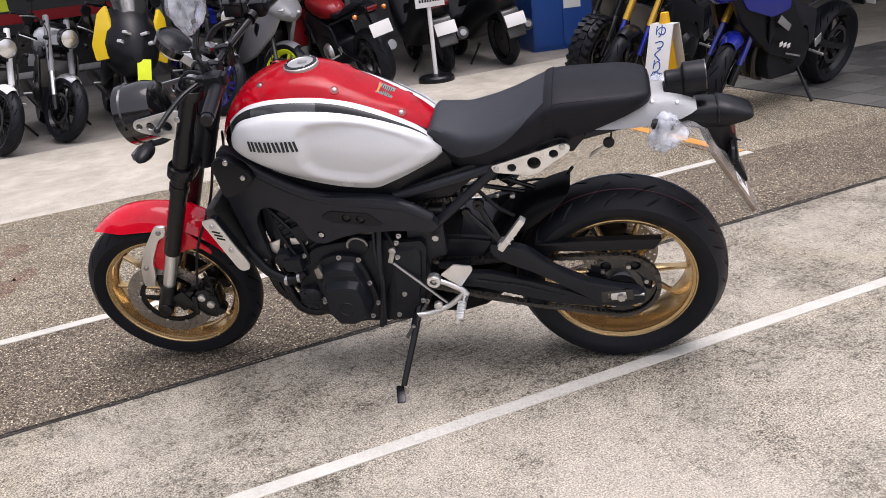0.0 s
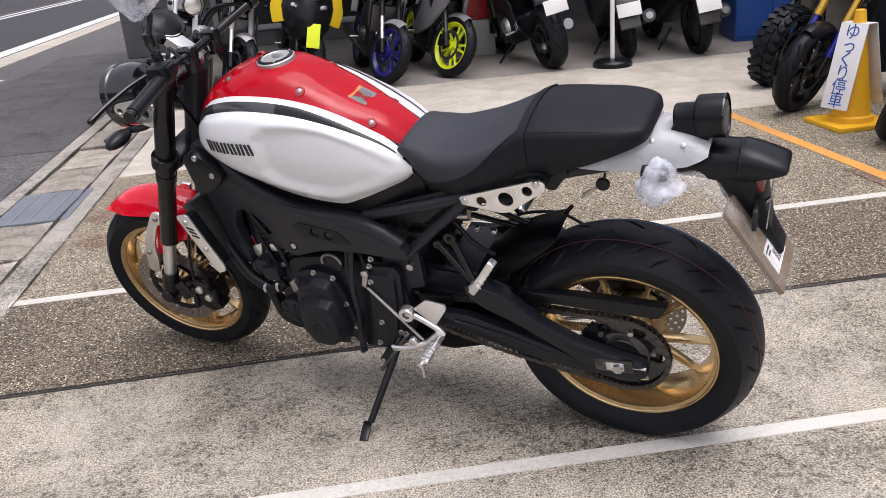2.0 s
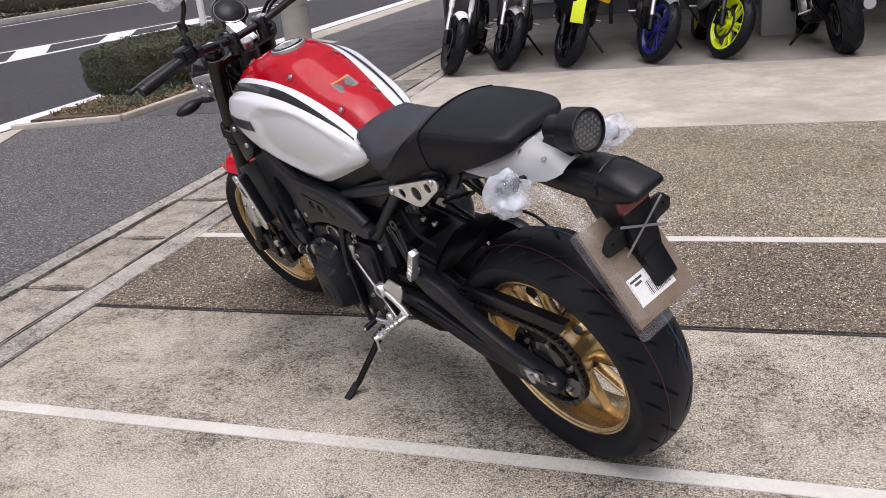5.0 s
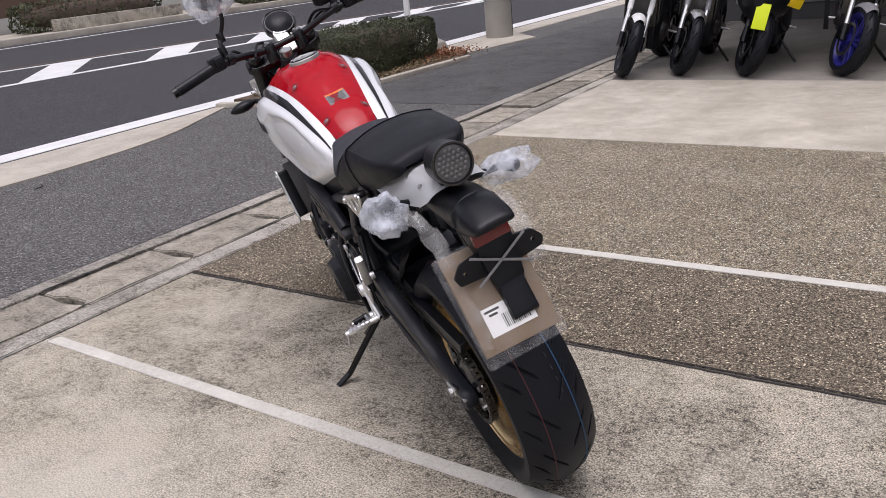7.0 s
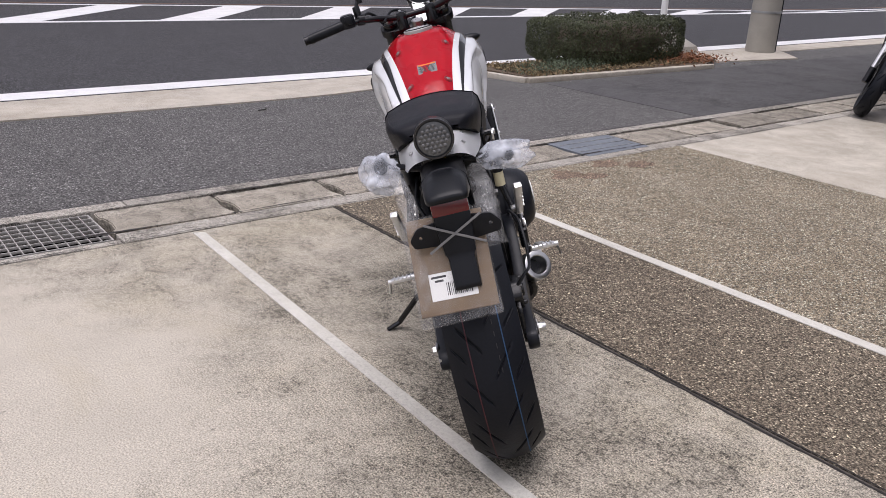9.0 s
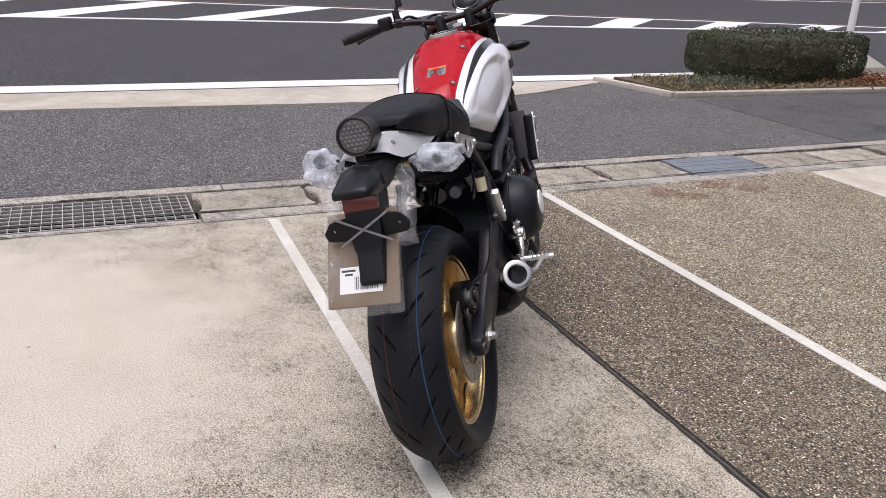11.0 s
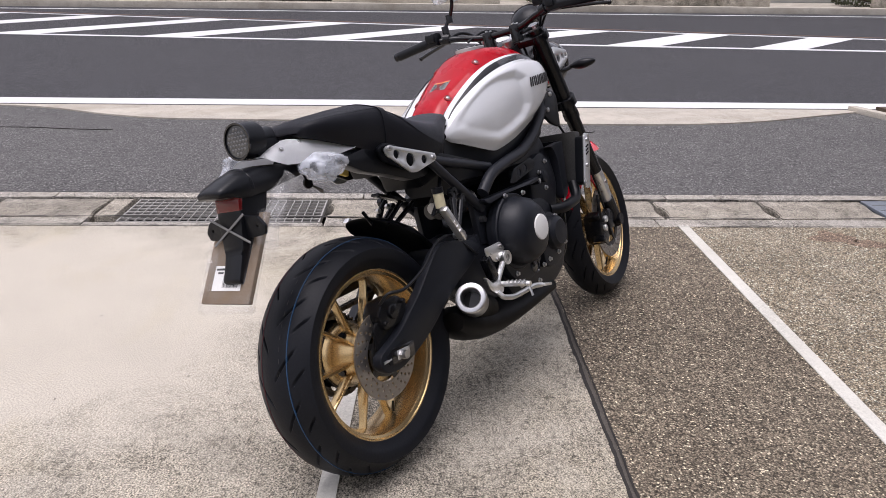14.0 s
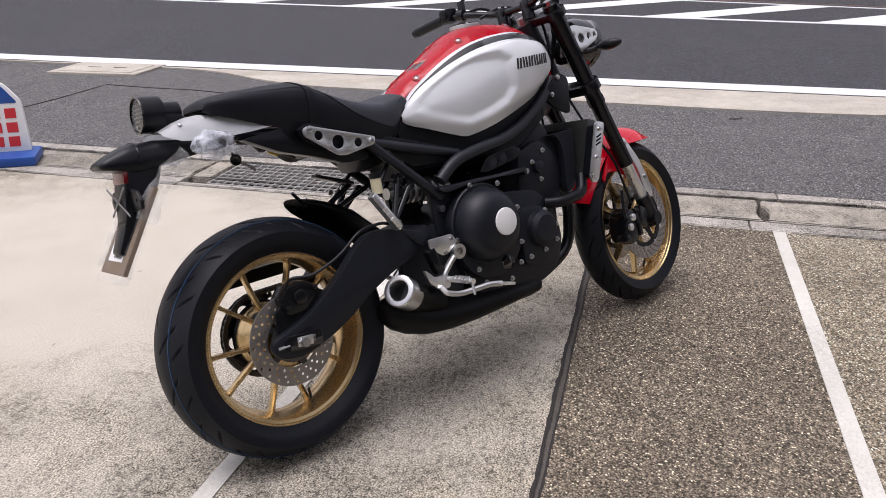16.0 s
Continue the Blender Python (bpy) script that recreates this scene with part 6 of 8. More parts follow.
for s in (1, -1):
    ys = s * (0.138 if s > 0 else 0.141)
    adj = part("chain_adjuster", merged(box((0.008, ys, R_R), (0.046, 0.010, 0.026), 0.003, (0, 4, 0)), box((0.035, ys - s * 0.002, R_R + 0.001), (0.012, 0.008, 0.022), 0.002, (0, 4, 0))), M_ALU, bike, "bare aluminium chain adjuster block")
    part("adjuster_slot", box((0.012, ys - s * 0.003, R_R), (0.098, 0.010, 0.042), 0.004, (0, 4, 0)), M_GLOSSB, adj)
    part("axle_nut", tube([(0.0, ys, R_R), (0.0, ys + s * 0.014, R_R)], 0.0135, 6), M_STEEL, adj)
    part("adjuster_bolt", tube([(-0.03, ys - s * 0.004, R_R), (-0.068, ys - s * 0.004, R_R)], 0.0045, 8), M_STEEL, adj)
part("rear_axle", tube([(0, -0.165, R_R), (0, 0.145, R_R)], 0.0115, 14), M_STEEL, bike)
part("chain_guard", plate([(0.25, 0.494), (0.22, 0.468), (0.106, 0.463), (-0.098, 0.460), (-0.122, 0.496), (-0.05, 0.497), (0.10, 0.499)], 0.080, 0.106, (), 0.005, None, 0.006), M_BLACKP, bike, "black plastic chain guard")
rc = part("rear_calliper", plate([(-0.015, 0.385), (-0.03, 0.43), (0.0, 0.462), (0.06, 0.462), (0.095, 0.43), (0.07, 0.385)], -0.122, -0.062, (), 0.006, None, 0.012), M_BLACKM, bike, "black rear brake calliper")
part("calliper_bracket", plate([(-0.03, 0.29), (-0.05, 0.33), (-0.045, 0.40), (0.0, 0.43), (0.10, 0.43), (0.12, 0.40), (0.05, 0.31)], -0.112, -0.100, (), 0.003, None, 0.012), M_BLACKM, rc)
part("calliper_piston", merged(disc(0.020, -0.122, -0.130, (0.03, 0, 0.425), "y", 24), disc(0.007, -0.12, -0.132, (0.075, 0, 0.44), "y", 12), disc(0.007, -0.12, -0.132, (-0.012, 0, 0.405), "y", 12)), M_BLACKM, rc)
part("rear_brake_hose", tube([(-0.005, -0.115, 0.455), (0.0, -0.145, 0.485), (0.05, -0.16, 0.475), (0.14, -0.168, 0.505), (0.22, -0.165, 0.56), (0.33, -0.14, 0.56), (0.42, -0.16, 0.47)], 0.0045, 8, None, 0.04), M_BLACKP, bike)
part("chain_runner", box((0.50, 0.10, 0.43), (0.10, 0.02, 0.03), 0.006), M_BLACKP, bike)

C1, R1, C2, R2 = Vector((0.600, 0.390)), 0.046, Vector((0.0, 0.315)), 0.114
dvec = C1 - C2
alpha = math.atan2(dvec.y, dvec.x)
beta = math.acos((R2 - R1) / dvec.length)
path = []
for k in range(41):
    a = alpha + beta + (2 * math.pi - 2 * beta) * k / 40
    path.append(C2 + Vector((math.cos(a), math.sin(a))) * R2)
p_low = C1 + Vector((math.cos(alpha - beta), math.sin(alpha - beta))) * R1
for k in range(1, 40):
    f = k / 40
    q = path[40] * (1 - f) + p_low * f
    path.append(q - Vector((0, 0.013 * math.sin(math.pi * f))))
for k in range(13):
    a = alpha - beta + 2 * beta * k / 12
    path.append(C1 + Vector((math.cos(a), math.sin(a))) * R1)
path.append(path[0])
cum = [0.0]
for a, b in zip(path, path[1:]):
    cum.append(cum[-1] + (b - a).length)
links = int(cum[-1] / 0.0159)
chain_bm = bmesh.new()
for i in range(links):
    d = cum[-1] * i / links
    k = max(0, min(len(path) - 2, int(np.searchsorted(cum, d)) - 1))
    f = (d - cum[k]) / max(1e-9, cum[k + 1] - cum[k])
    q = path[k] * (1 - f) + path[k + 1] * f
    t = path[k + 1] - path[k]
    ang = -math.degrees(math.atan2(t.y, t.x))
    w = 0.0095 if i % 2 else 0.0075
    for sy in (1, -1):
        box((q.x, 0.088 + sy * w, q.y), (0.021, 0.002, 0.013), 0.0, (0, ang, 0), chain_bm)
    box((q.x, 0.088, q.y), (0.008, 0.017, 0.008), 0.0, (0, ang, 0), chain_bm)
part("drive_chain", chain_bm, M_CHAIN, bike, "dark steel drive chain")

shock = part("shock_absorber", tube([(0.42, -0.030, 0.622), (0.66, -0.018, 0.602)], 0.018, 14), M_STEEL, bike, "rear shock absorber with coil spring")
coil = []
for k in range(85):
    a = 2 * math.pi * k / 12
    f = k / 84
    coil.append((0.475 + 0.165 * f, -0.028 + 0.010 * f + 0.034 * math.cos(a), 0.619 - 0.014 * f + 0.034 * math.sin(a)))
part("coil_spring", tube(coil, 0.0062, 8, None, 0.001), M_BOLT, shock)
part("shock_collar", tube([(0.455, -0.03, 0.620), (0.475, -0.03, 0.619)], 0.040, 20), M_BLACKM, shock)
part("shock_knob", tube([(0.515, 0.052, 0.598), (0.560, 0.052, 0.596)], 0.026, 20), M_DARKSTEEL, shock)

# rear hugger: the raked black mud flap between tyre and seat
hug = []
for x, z, w, d in ((0.40, 0.475, 0.08, 0.04), (0.36, 0.540, 0.088, 0.07), (0.30, 0.598, 0.092, 0.090), (0.235, 0.632, 0.092, 0.085), (0.185, 0.650, 0.090, 0.060), (0.150, 0.658, 0.086, 0.040), (0.134, 0.661, 0.080, 0.026)):
    row = []
    for k in range(25):
        u = -1 + k / 12
        f = max(0.0, (abs(u) - 0.5) / 0.5)
        row.append((x + 0.012 * f, (w if u > 0 else w * 0.50) * math.sin(u * math.pi / 2), z + 0.006 - (d if u > 0 else d * 0.4) * (1 - math.cos(u * math.pi / 2)) ** 1.25))
    hug.append(row)
hug_bm = loft(hug, False, False)
bmesh.ops.solidify(hug_bm, geom=hug_bm.faces[:], thickness=0.005)
part("inner_fender", hug_bm, M_BLACKP, bike, "black plastic inner rear fender", None, 45)
for pts_, r_ in (([(0.237, 0.0, 0.628), (0.330, 0.008, 0.673)], 0.0075), ([(0.274, 0.0, 0.618), (0.390, 0.015, 0.654)], 0.0075), ([(0.165, -0.005, 0.640), (0.126, -0.015, 0.684)], 0.005)):
    part("fender_strut", tube(pts_, r_), M_BLACKM, bike, "thin black fender strut")
part("fender_bracket", box((0.272, 0.004, 0.695), (0.125, 0.030, 0.010), 0.003, (0, 20, 0)), M_BLACKM, bike, "flat black bracket over the rear fender")
for x_, z_ in ((0.345, 0.66), (0.30, 0.655)):
    part("bracket_bolt", disc(0.008, 0.075, 0.086, (x_, 0, z_), "y", 12), M_STEEL, bike)
part("battery_box", merged(box((0.42, 0, 0.755), (0.18, 0.15, 0.07), 0.015, (0, -14, 0)), box((0.27, 0, 0.808), (0.16, 0.12, 0.04), 0.012, (0, -16, 0))), M_BLACKP, bike)
part("tail_underside", plate([(0.36, 0.80), (0.335, 0.738), (0.26, 0.738), (0.165, 0.772), (0.07, 0.800), (0.02, 0.824), (-0.03, 0.848), (0.10, 0.862), (0.24, 0.83)], -0.108, -0.070, (), 0.006, None, 0.015), M_BLACKP, bike, "black plastic tail underside")
for pts_ in ([(0.40, -0.10, 0.72), (0.34, -0.12, 0.66), (0.31, -0.11, 0.62)], [(0.40, 0.10, 0.70), (0.34, 0.12, 0.64), (0.30, 0.10, 0.60)]):
    part("wiring_loom", tube(pts_, 0.006), M_BLACKP, bike)
# ---- frame ----
def side_frame(s):
    def warp(v):
        f = smooth_step(0.80, 1.12, v.x)
        return Vector((v.x, v.y - s * 0.034 * f, v.z))
    return plate([(1.135, 0.90), (1.155, 0.82), (1.15, 0.72), (1.135, 0.60), (1.122, 0.505), (1.075, 0.488), (1.082, 0.56), (1.086, 0.64), (1.062, 0.685), (1.03, 0.694), (0.985, 0.678), (0.946, 0.640)] + ([(0.922, 0.580), (0.882, 0.564), (0.818, 0.590)] if s > 0 else [(0.905, 0.612), (0.868, 0.602), (0.818, 0.600)]) + [(0.752, 0.605), (0.646, 0.606), (0.535, 0.597), (0.510, 0.615), (0.555, 0.662), (0.634, 0.712), (0.722, 0.724), (0.84, 0.735), (0.93, 0.765), (1.02, 0.82), (1.08, 0.88)], s * 0.130, s * 0.163, [(0.742, 0.653, 0.0135), (0.784, 0.660, 0.0135), (0.878, 0.600, 0.013)], 0.010, warp, 0.025)


for s in (1, -1):
    fr = part("main_frame", side_frame(s), M_FRAME, bike, "black twin-spar frame")
    part("frame_recess", plate([(0.675, 0.632), (0.71, 0.628), (0.835, 0.648), (0.862, 0.668), (0.83, 0.688), (0.715, 0.672)], s * 0.1625, s * 0.165, [(0.742, 0.653, 0.0135), (0.784, 0.660, 0.0135)], 0.0005, None, 0.008), M_BLACKP, fr)
    part("frame_plug", merged(disc(0.0115, 0, s * 0.006, (0.742, s * 0.156, 0.653)), disc(0.0115, 0, s * 0.006, (0.784, s * 0.156, 0.660))), M_BLACKM, fr)
    part("frame_bolt", merged(tube([(0.878, s * 0.14, 0.600), (0.878, s * 0.158, 0.600)], 0.0095, 6)), M_STEEL, fr)
    part("down_frame_bolt", disc(0.0095, 0, s * 0.007, (1.104, s * 0.112, 0.490), "y", 12), M_STEEL, fr)
    part("frame_rail", tube([(0.535, s * 0.146, 0.634), (0.60, s * 0.148, 0.682), (0.70, s * 0.148, 0.700), (0.82, s * 0.146, 0.713), (0.92, s * 0.140, 0.750), (1.02, s * 0.128, 0.806), (1.10, s * 0.112, 0.870)], 0.0185, 16, None, 0.06), M_FRAME, fr)
    part("pivot_plate", plate([(0.510, 0.62), (0.62, 0.60), (0.635, 0.50), (0.61, 0.36), (0.585, 0.34), (0.575, 0.42), (0.565, 0.465), (0.515, 0.478)], s * 0.098, s * 0.118, (), 0.002, None, 0.008), M_FRAME, fr)
    part("pivot_bolt", tube([(0.538, s * 0.118, 0.552), (0.538, s * 0.134, 0.552)], 0.011, 6), M_STEEL, fr)
    ic = part("intake_cover", plate([(1.152, 0.868), (1.108, 0.890), (1.050, 0.846), (1.026, 0.812), (1.075, 0.770), (1.140, 0.745)], s * 0.125, s * (0.165 if s > 0 else 0.140), (), 0.008, None, 0.02), M_BLACKP, bike, "black plastic intake side cover")
    for x, z in ((1.098, 0.872), (1.060, 0.820)):
        part("cover_bolt", disc(0.0085, 0, s * 0.007, (x, s * (0.165 if s > 0 else 0.140), z), "y", 12), M_STEEL, ic)

# radiator
rad = part("radiator", box((1.175, 0, 0.62), (0.035, 0.34, 0.20), 0.006, (0, 16, 0)), M_DARKSTEEL, bike, "dark radiator with fine fins")
for k in range(16):
    part("radiator_fin", box((1.195, 0, 0.53 + k * 0.0115), (0.006, 0.32, 0.003), 0.0, (0, 16, 0)), M_BLACKM, rad, m=pose((k - 8) * 0.0033, 0, 0))
part("radiator_fan", box((1.14, 0, 0.62), (0.03, 0.22, 0.16), 0.01, (0, 16, 0)), M_BLACKP, rad)
for s in (1, -1):
    rp = part("radiator_cover", plate([(1.216, 0.700), (1.184, 0.708), (1.173, 0.700), (1.112, 0.534), (1.118, 0.516), (1.140, 0.510), (1.154, 0.520), (1.218, 0.690)], s * 0.200, s * 0.206, (), 0.0015, None, 0.008), M_ALU, bike, "bare aluminium radiator side cover")
    for k in range(3):
        part("cover_slot", box((1.183 - k * 0.0045, s * 0.2065, 0.660 - k * 0.0125), (0.026, 0.0012, 0.006), 0.0005, (0, -18, 0)), M_BLACKM, rp)
    for x, z in ((1.189, 0.682), (1.155, 0.593)):
        part("cover_bolt", disc(0.008, 0, s * 0.006, (x, s * 0.206, z), "y", 12), M_STEEL, rp)
    part("cover_back", plate([(1.210, 0.695), (1.178, 0.700), (1.118, 0.535), (1.148, 0.522)], s * 0.165, s * 0.1995, (), 0.004, None, 0.01), M_BLACKP, rp)

# ---- engine ----
def boss(outline, y0, y1, inset, lip, soft=0.012, steps=5):
    """A cast cover: the rounded outline rises from y0 to y1, drawn in by inset, with a rounded lip."""
    loop = []
    n = len(outline)
    for i in range(n):
        a, b, c = (Vector(outline[(i + d) % n]) for d in (-1, 0, 1))
        ra, rc = min(soft, (a - b).length * 0.45), min(soft, (c - b).length * 0.45)
        p, q = b + (a - b).normalized() * ra, b + (c - b).normalized() * rc
        for k in range(steps):
            f = k / (steps - 1)
            loop.append(p * (1 - f) ** 2 + b * 2 * f * (1 - f) + q * f * f)
    mid = sum(loop, Vector((0, 0))) / len(loop)
    reach = sum((v - mid).length for v in loop) / len(loop)
    sgn = 1 if y1 > y0 else -1
    rings = []
    for y, d in ((y0, 0.0), (y1 - sgn * lip, inset), (y1 - sgn * lip * 0.3, inset + lip * 0.3), (y1, inset + lip), (y1, reach * 0.75)):
        rings.append([(mid.x + (v.x - mid.x) * (1 - d / reach), y, mid.y + (v.y - mid.y) * (1 - d / reach)) for v in loop])
    bm = loft(rings)
    bmesh.ops.recalc_face_normals(bm, faces=bm.faces)
    return bm


eng = part("crankcase", plate([(0.575, 0.50), (0.565, 0.36), (0.61, 0.27), (0.74, 0.235), (0.90, 0.235), (0.985, 0.27), (1.02, 0.36), (1.0, 0.46), (0.93, 0.535), (0.80, 0.555), (0.66, 0.55)], -0.135, 0.130, (), 0.02, None, 0.03), M_ENGINE, bike, "black cast engine crankcase")
part("sump", plate([(0.66, 0.24), (0.94, 0.24), (0.90, 0.185), (0.70, 0.185)], -0.08, 0.08, (), 0.015, None, 0.02), M_ENGINE, eng)
part("cylinder_block", plate([(0.86, 0.52), (1.00, 0.44), (1.06, 0.56), (1.045, 0.64), (0.98, 0.69), (0.88, 0.66)], -0.125, 0.112, (), 0.012, None, 0.03), M_ENGINE, bike, "black engine cylinder block")
part("head_side", plate([(0.985, 0.70), (1.072, 0.68), (1.088, 0.57), (1.062, 0.46), (0.99, 0.45)], -0.105, 0.092, (), 0.010, None, 0.02), M_ENGINE, eng)
part("cylinder_head", plate([(0.87, 0.66), (1.04, 0.60), (1.065, 0.68), (1.03, 0.745), (0.92, 0.76)], -0.105, 0.10, (), 0.015, None, 0.03), M_ENGINE, bike)
for k in range(6):
    part("cylinder_rib", box((0.945 + 0.006 * k, 0.114, 0.53 + k * 0.022), (0.12, 0.010, 0.006), 0.002, (0, 28, 0)), M_ENGINE, eng)
gen = part("generator_cover", merged(plate([(0.861, 0.517), (0.788, 0.506), (0.768, 0.445), (0.758, 0.39), (0.748, 0.32), (0.775, 0.260), (0.824, 0.243), (0.900, 0.250), (0.938, 0.31), (0.940, 0.43), (0.915, 0.495)], 0.120, 0.150, (), 0.003, None, 0.015), boss([(0.856, 0.497), (0.797, 0.485), (0.780, 0.440), (0.772, 0.385), (0.768, 0.325), (0.790, 0.275), (0.828, 0.258), (0.893, 0.262), (0.923, 0.315), (0.926, 0.425), (0.900, 0.480)], 0.148, 0.178, 0.010, 0.005)), M_ENGINE, bike, "black cast generator cover with a raised cap")
gen_cap = part("cover_cap", boss([(0.905, 0.428), (0.868, 0.437), (0.825, 0.440), (0.790, 0.432), (0.779, 0.385), (0.776, 0.330), (0.796, 0.284), (0.830, 0.268), (0.885, 0.272), (0.912, 0.320)], 0.176, 0.206, 0.010, 0.006, 0.008), M_ENGINE, gen)
part("cap_ring", lathe([(0.021, 0.2045), (0.0235, 0.2085), (0.0265, 0.2085), (0.029, 0.2045)], 36, (0.843, 0, 0.345), "y", None, False), M_ENGINE, gen_cap)
part("cover_crease", tube([(0.905, 0.178, 0.455), (0.862, 0.180, 0.462), (0.800, 0.178, 0.455)], 0.0022, 6, None, 0.01), M_ENGINE, gen)
# light reflection on the generator cover, added as a bright steel piece
part("cover_glint", plate([(0.926, 0.440), (0.930, 0.475), (0.912, 0.487), (0.902, 0.445)], 0.15, 0.171, (), 0.003, None, 0.006), M_BOLT, gen)
clutch = part("clutch_cover", merged(lathe([(0.0005, -0.247), (0.066, -0.245), (0.085, -0.235), (0.104, -0.21), (0.112, -0.17), (0.116, -0.125)], 48, (0.655, 0, 0.478), "y", None, False), plate([(0.545, 0.50), (0.62, 0.60), (0.73, 0.59), (0.80, 0.50), (0.81, 0.38), (0.72, 0.30), (0.60, 0.32), (0.54, 0.40)], -0.165, -0.125, (), 0.012, None, 0.05)), M_ENGINE, bike, "large round black clutch cover")
part("cover_flange", lathe([(0.104, -0.168), (0.121, -0.168), (0.124, -0.164), (0.124, -0.150)], 52, (0.655, 0, 0.478), "y", None, False), M_ENGINE, clutch)
part("clutch_badge", disc(0.041, -0.243, -0.252, (0.672, 0, 0.482), "y", 36), M_LABEL, clutch, "pale grey round cover badge")
part("pickup_cover", merged(lathe([(0.0005, -0.198), (0.042, -0.196), (0.056, -0.184), (0.064, -0.15), (0.066, -0.12)], 36, (0.888, 0, 0.414), "y", None, False), plate([(0.80, 0.49), (0.90, 0.49), (0.972, 0.43), (0.966, 0.34), (0.89, 0.30), (0.80, 0.31)], -0.165, -0.125, (), 0.01, None, 0.03)), M_ENGINE, bike, "small round black engine cover")
part("oil_filler", disc(0.02, -0.12, -0.142, (0.955, 0, 0.60), "y", 16), M_ENGINE, bike)
part("sight_glass", merged(disc(0.023, -0.150, -0.167, (0.727, 0, 0.342), "y", 28), lathe([(0.020, -0.166), (0.0225, -0.170), (0.025, -0.166)], 28, (0.727, 0, 0.342), "y", None, False)), M_GLOSSB, bike, "round oil sight glass")
part("sprocket_cover", merged(plate([(0.676, 0.545), (0.582, 0.550), (0.570, 0.528), (0.582, 0.440), (0.616, 0.273), (0.650, 0.243), (0.752, 0.243), (0.735, 0.32), (0.702, 0.40), (0.692, 0.49)], 0.120, 0.140, (), 0.002, None, 0.008), boss([(0.664, 0.530), (0.598, 0.534), (0.585, 0.515), (0.596, 0.440), (0.626, 0.300), (0.655, 0.275), (0.700, 0.29), (0.690, 0.39), (0.680, 0.48)], 0.138, 0.150, 0.006, 0.003, 0.006)), M_ENGINE, bike, "flat black sprocket cover")
for pts_, r_ in (([(0.702, 0.13, 0.615), (0.713, 0.158, 0.52), (0.722, 0.165, 0.45), (0.725, 0.163, 0.40), (0.742, 0.160, 0.31), (0.765, 0.15, 0.225)], 0.0085), ([(0.720, 0.13, 0.610), (0.727, 0.155, 0.52), (0.716, 0.168, 0.43), (0.733, 0.165, 0.33), (0.750, 0.155, 0.235)], 0.006)):
    part("engine_hose", tube(pts_, r_), M_HOSE, bike, "blue-black rubber hose")
part("coolant_pipe", merged(tube([(1.15, 0.13, 0.55), (1.09, 0.15, 0.46), (1.02, 0.15, 0.42), (0.98, 0.13, 0.44)], 0.017, 14, None, 0.05)), M_BLACKP, bike, "black coolant hose")
for p in ((1.035, 0.15, 0.428), (0.995, 0.142, 0.432)):
    part("hose_clamp", tube([(p[0] - 0.005, p[1], p[2]), (p[0] + 0.005, p[1], p[2])], 0.020, 14), M_STEEL, bike)
part("thermostat", merged(disc(0.028, 0.10, 0.15, (1.03, 0, 0.50)), box((1.0, 0.14, 0.485), (0.06, 0.04, 0.05), 0.012)), M_ENGINE, bike)
part("crossover_pipe", merged(tube([(1.13, -0.15, 0.54), (1.10, -0.17, 0.485), (1.0, -0.165, 0.475), (0.96, -0.13, 0.48)], 0.019, 14, None, 0.05)), M_BLACKP, bike, "black coolant hose")
part("silver_bracket", merged(plate([(1.075, 0.545), (1.035, 0.56), (1.055, 0.50), (1.075, 0.515)], 0.108, 0.114, (), 0.001), box((0.985, 0.117, 0.555), (0.03, 0.01, 0.026), 0.004)), M_ALU, bike, "bare aluminium bracket")
bolt = part("engine_bolt", merged(disc(0.0085, 0, 0.003, (0, 0, 0), "y", 14), tube([(0, 0.002, 0), (0, 0.009, 0)], 0.0058, 6)), M_STEEL, bike, "bright bolt head", pose(0.862, 0.150, 0.250))
for x, z, y in ((0.846, 0.508, 0.150), (0.785, 0.497, 0.150), (0.768, 0.405, 0.150), (0.756, 0.324, 0.150), (0.784, 0.270, 0.150), (0.905, 0.262, 0.150), (0.935, 0.345, 0.150), (0.928, 0.462, 0.150), (0.646, 0.573, 0.140), (0.658, 0.548, 0.140), (0.660, 0.502, 0.151), (0.664, 0.357, 0.151), (0.609, 0.329, 0.151), (0.598, 0.322, 0.146), (0.70, 0.265, 0.141), (0.965, 0.505, 0.130), (0.985, 0.455, 0.130), (1.02, 0.535, 0.114), (0.955, 0.545, 0.114), (0.93, 0.635, 0.114), (0.932, 0.334, 0.150)):
    again(bolt, pose(x, y, z))
for x, z, y in ((0.958, 0.411, -0.166), (0.953, 0.363, -0.166), (0.895, 0.342, -0.166), (0.827, 0.335, -0.166), (0.796, 0.391, -0.166), (0.780, 0.329, -0.166), (0.605, 0.350, -0.166), (0.731, 0.289, -0.166), (0.917, 0.466, -0.166), (0.545, 0.455, -0.166), (0.625, 0.602, -0.166), (0.735, 0.588, -0.166), (0.80, 0.500, -0.166), (0.64, 0.30, -0.15), (0.965, 0.56, -0.126), (0.935, 0.62, -0.126), (0.99, 0.65, -0.126)):
    again(bolt, pose(x, y, z, 0, 0, 180))
part("water_pump", merged(lathe([(0.0005, 0.162), (0.032, 0.160), (0.042, 0.150), (0.046, 0.12), (0.046, 0.10)], 28, (0.972, 0, 0.345), "y", None, False), tube([(1.0, 0.135, 0.375), (0.985, 0.14, 0.35)], 0.021, 14)), M_ENGINE, bike, "black water pump housing")
part("pump_rib", merged(*[box((0.972, 0.160, 0.345), (0.075, 0.006, 0.006), 0.002, (0, a, 0)) for a in (0, 60, 120)]), M_ENGINE, bike)
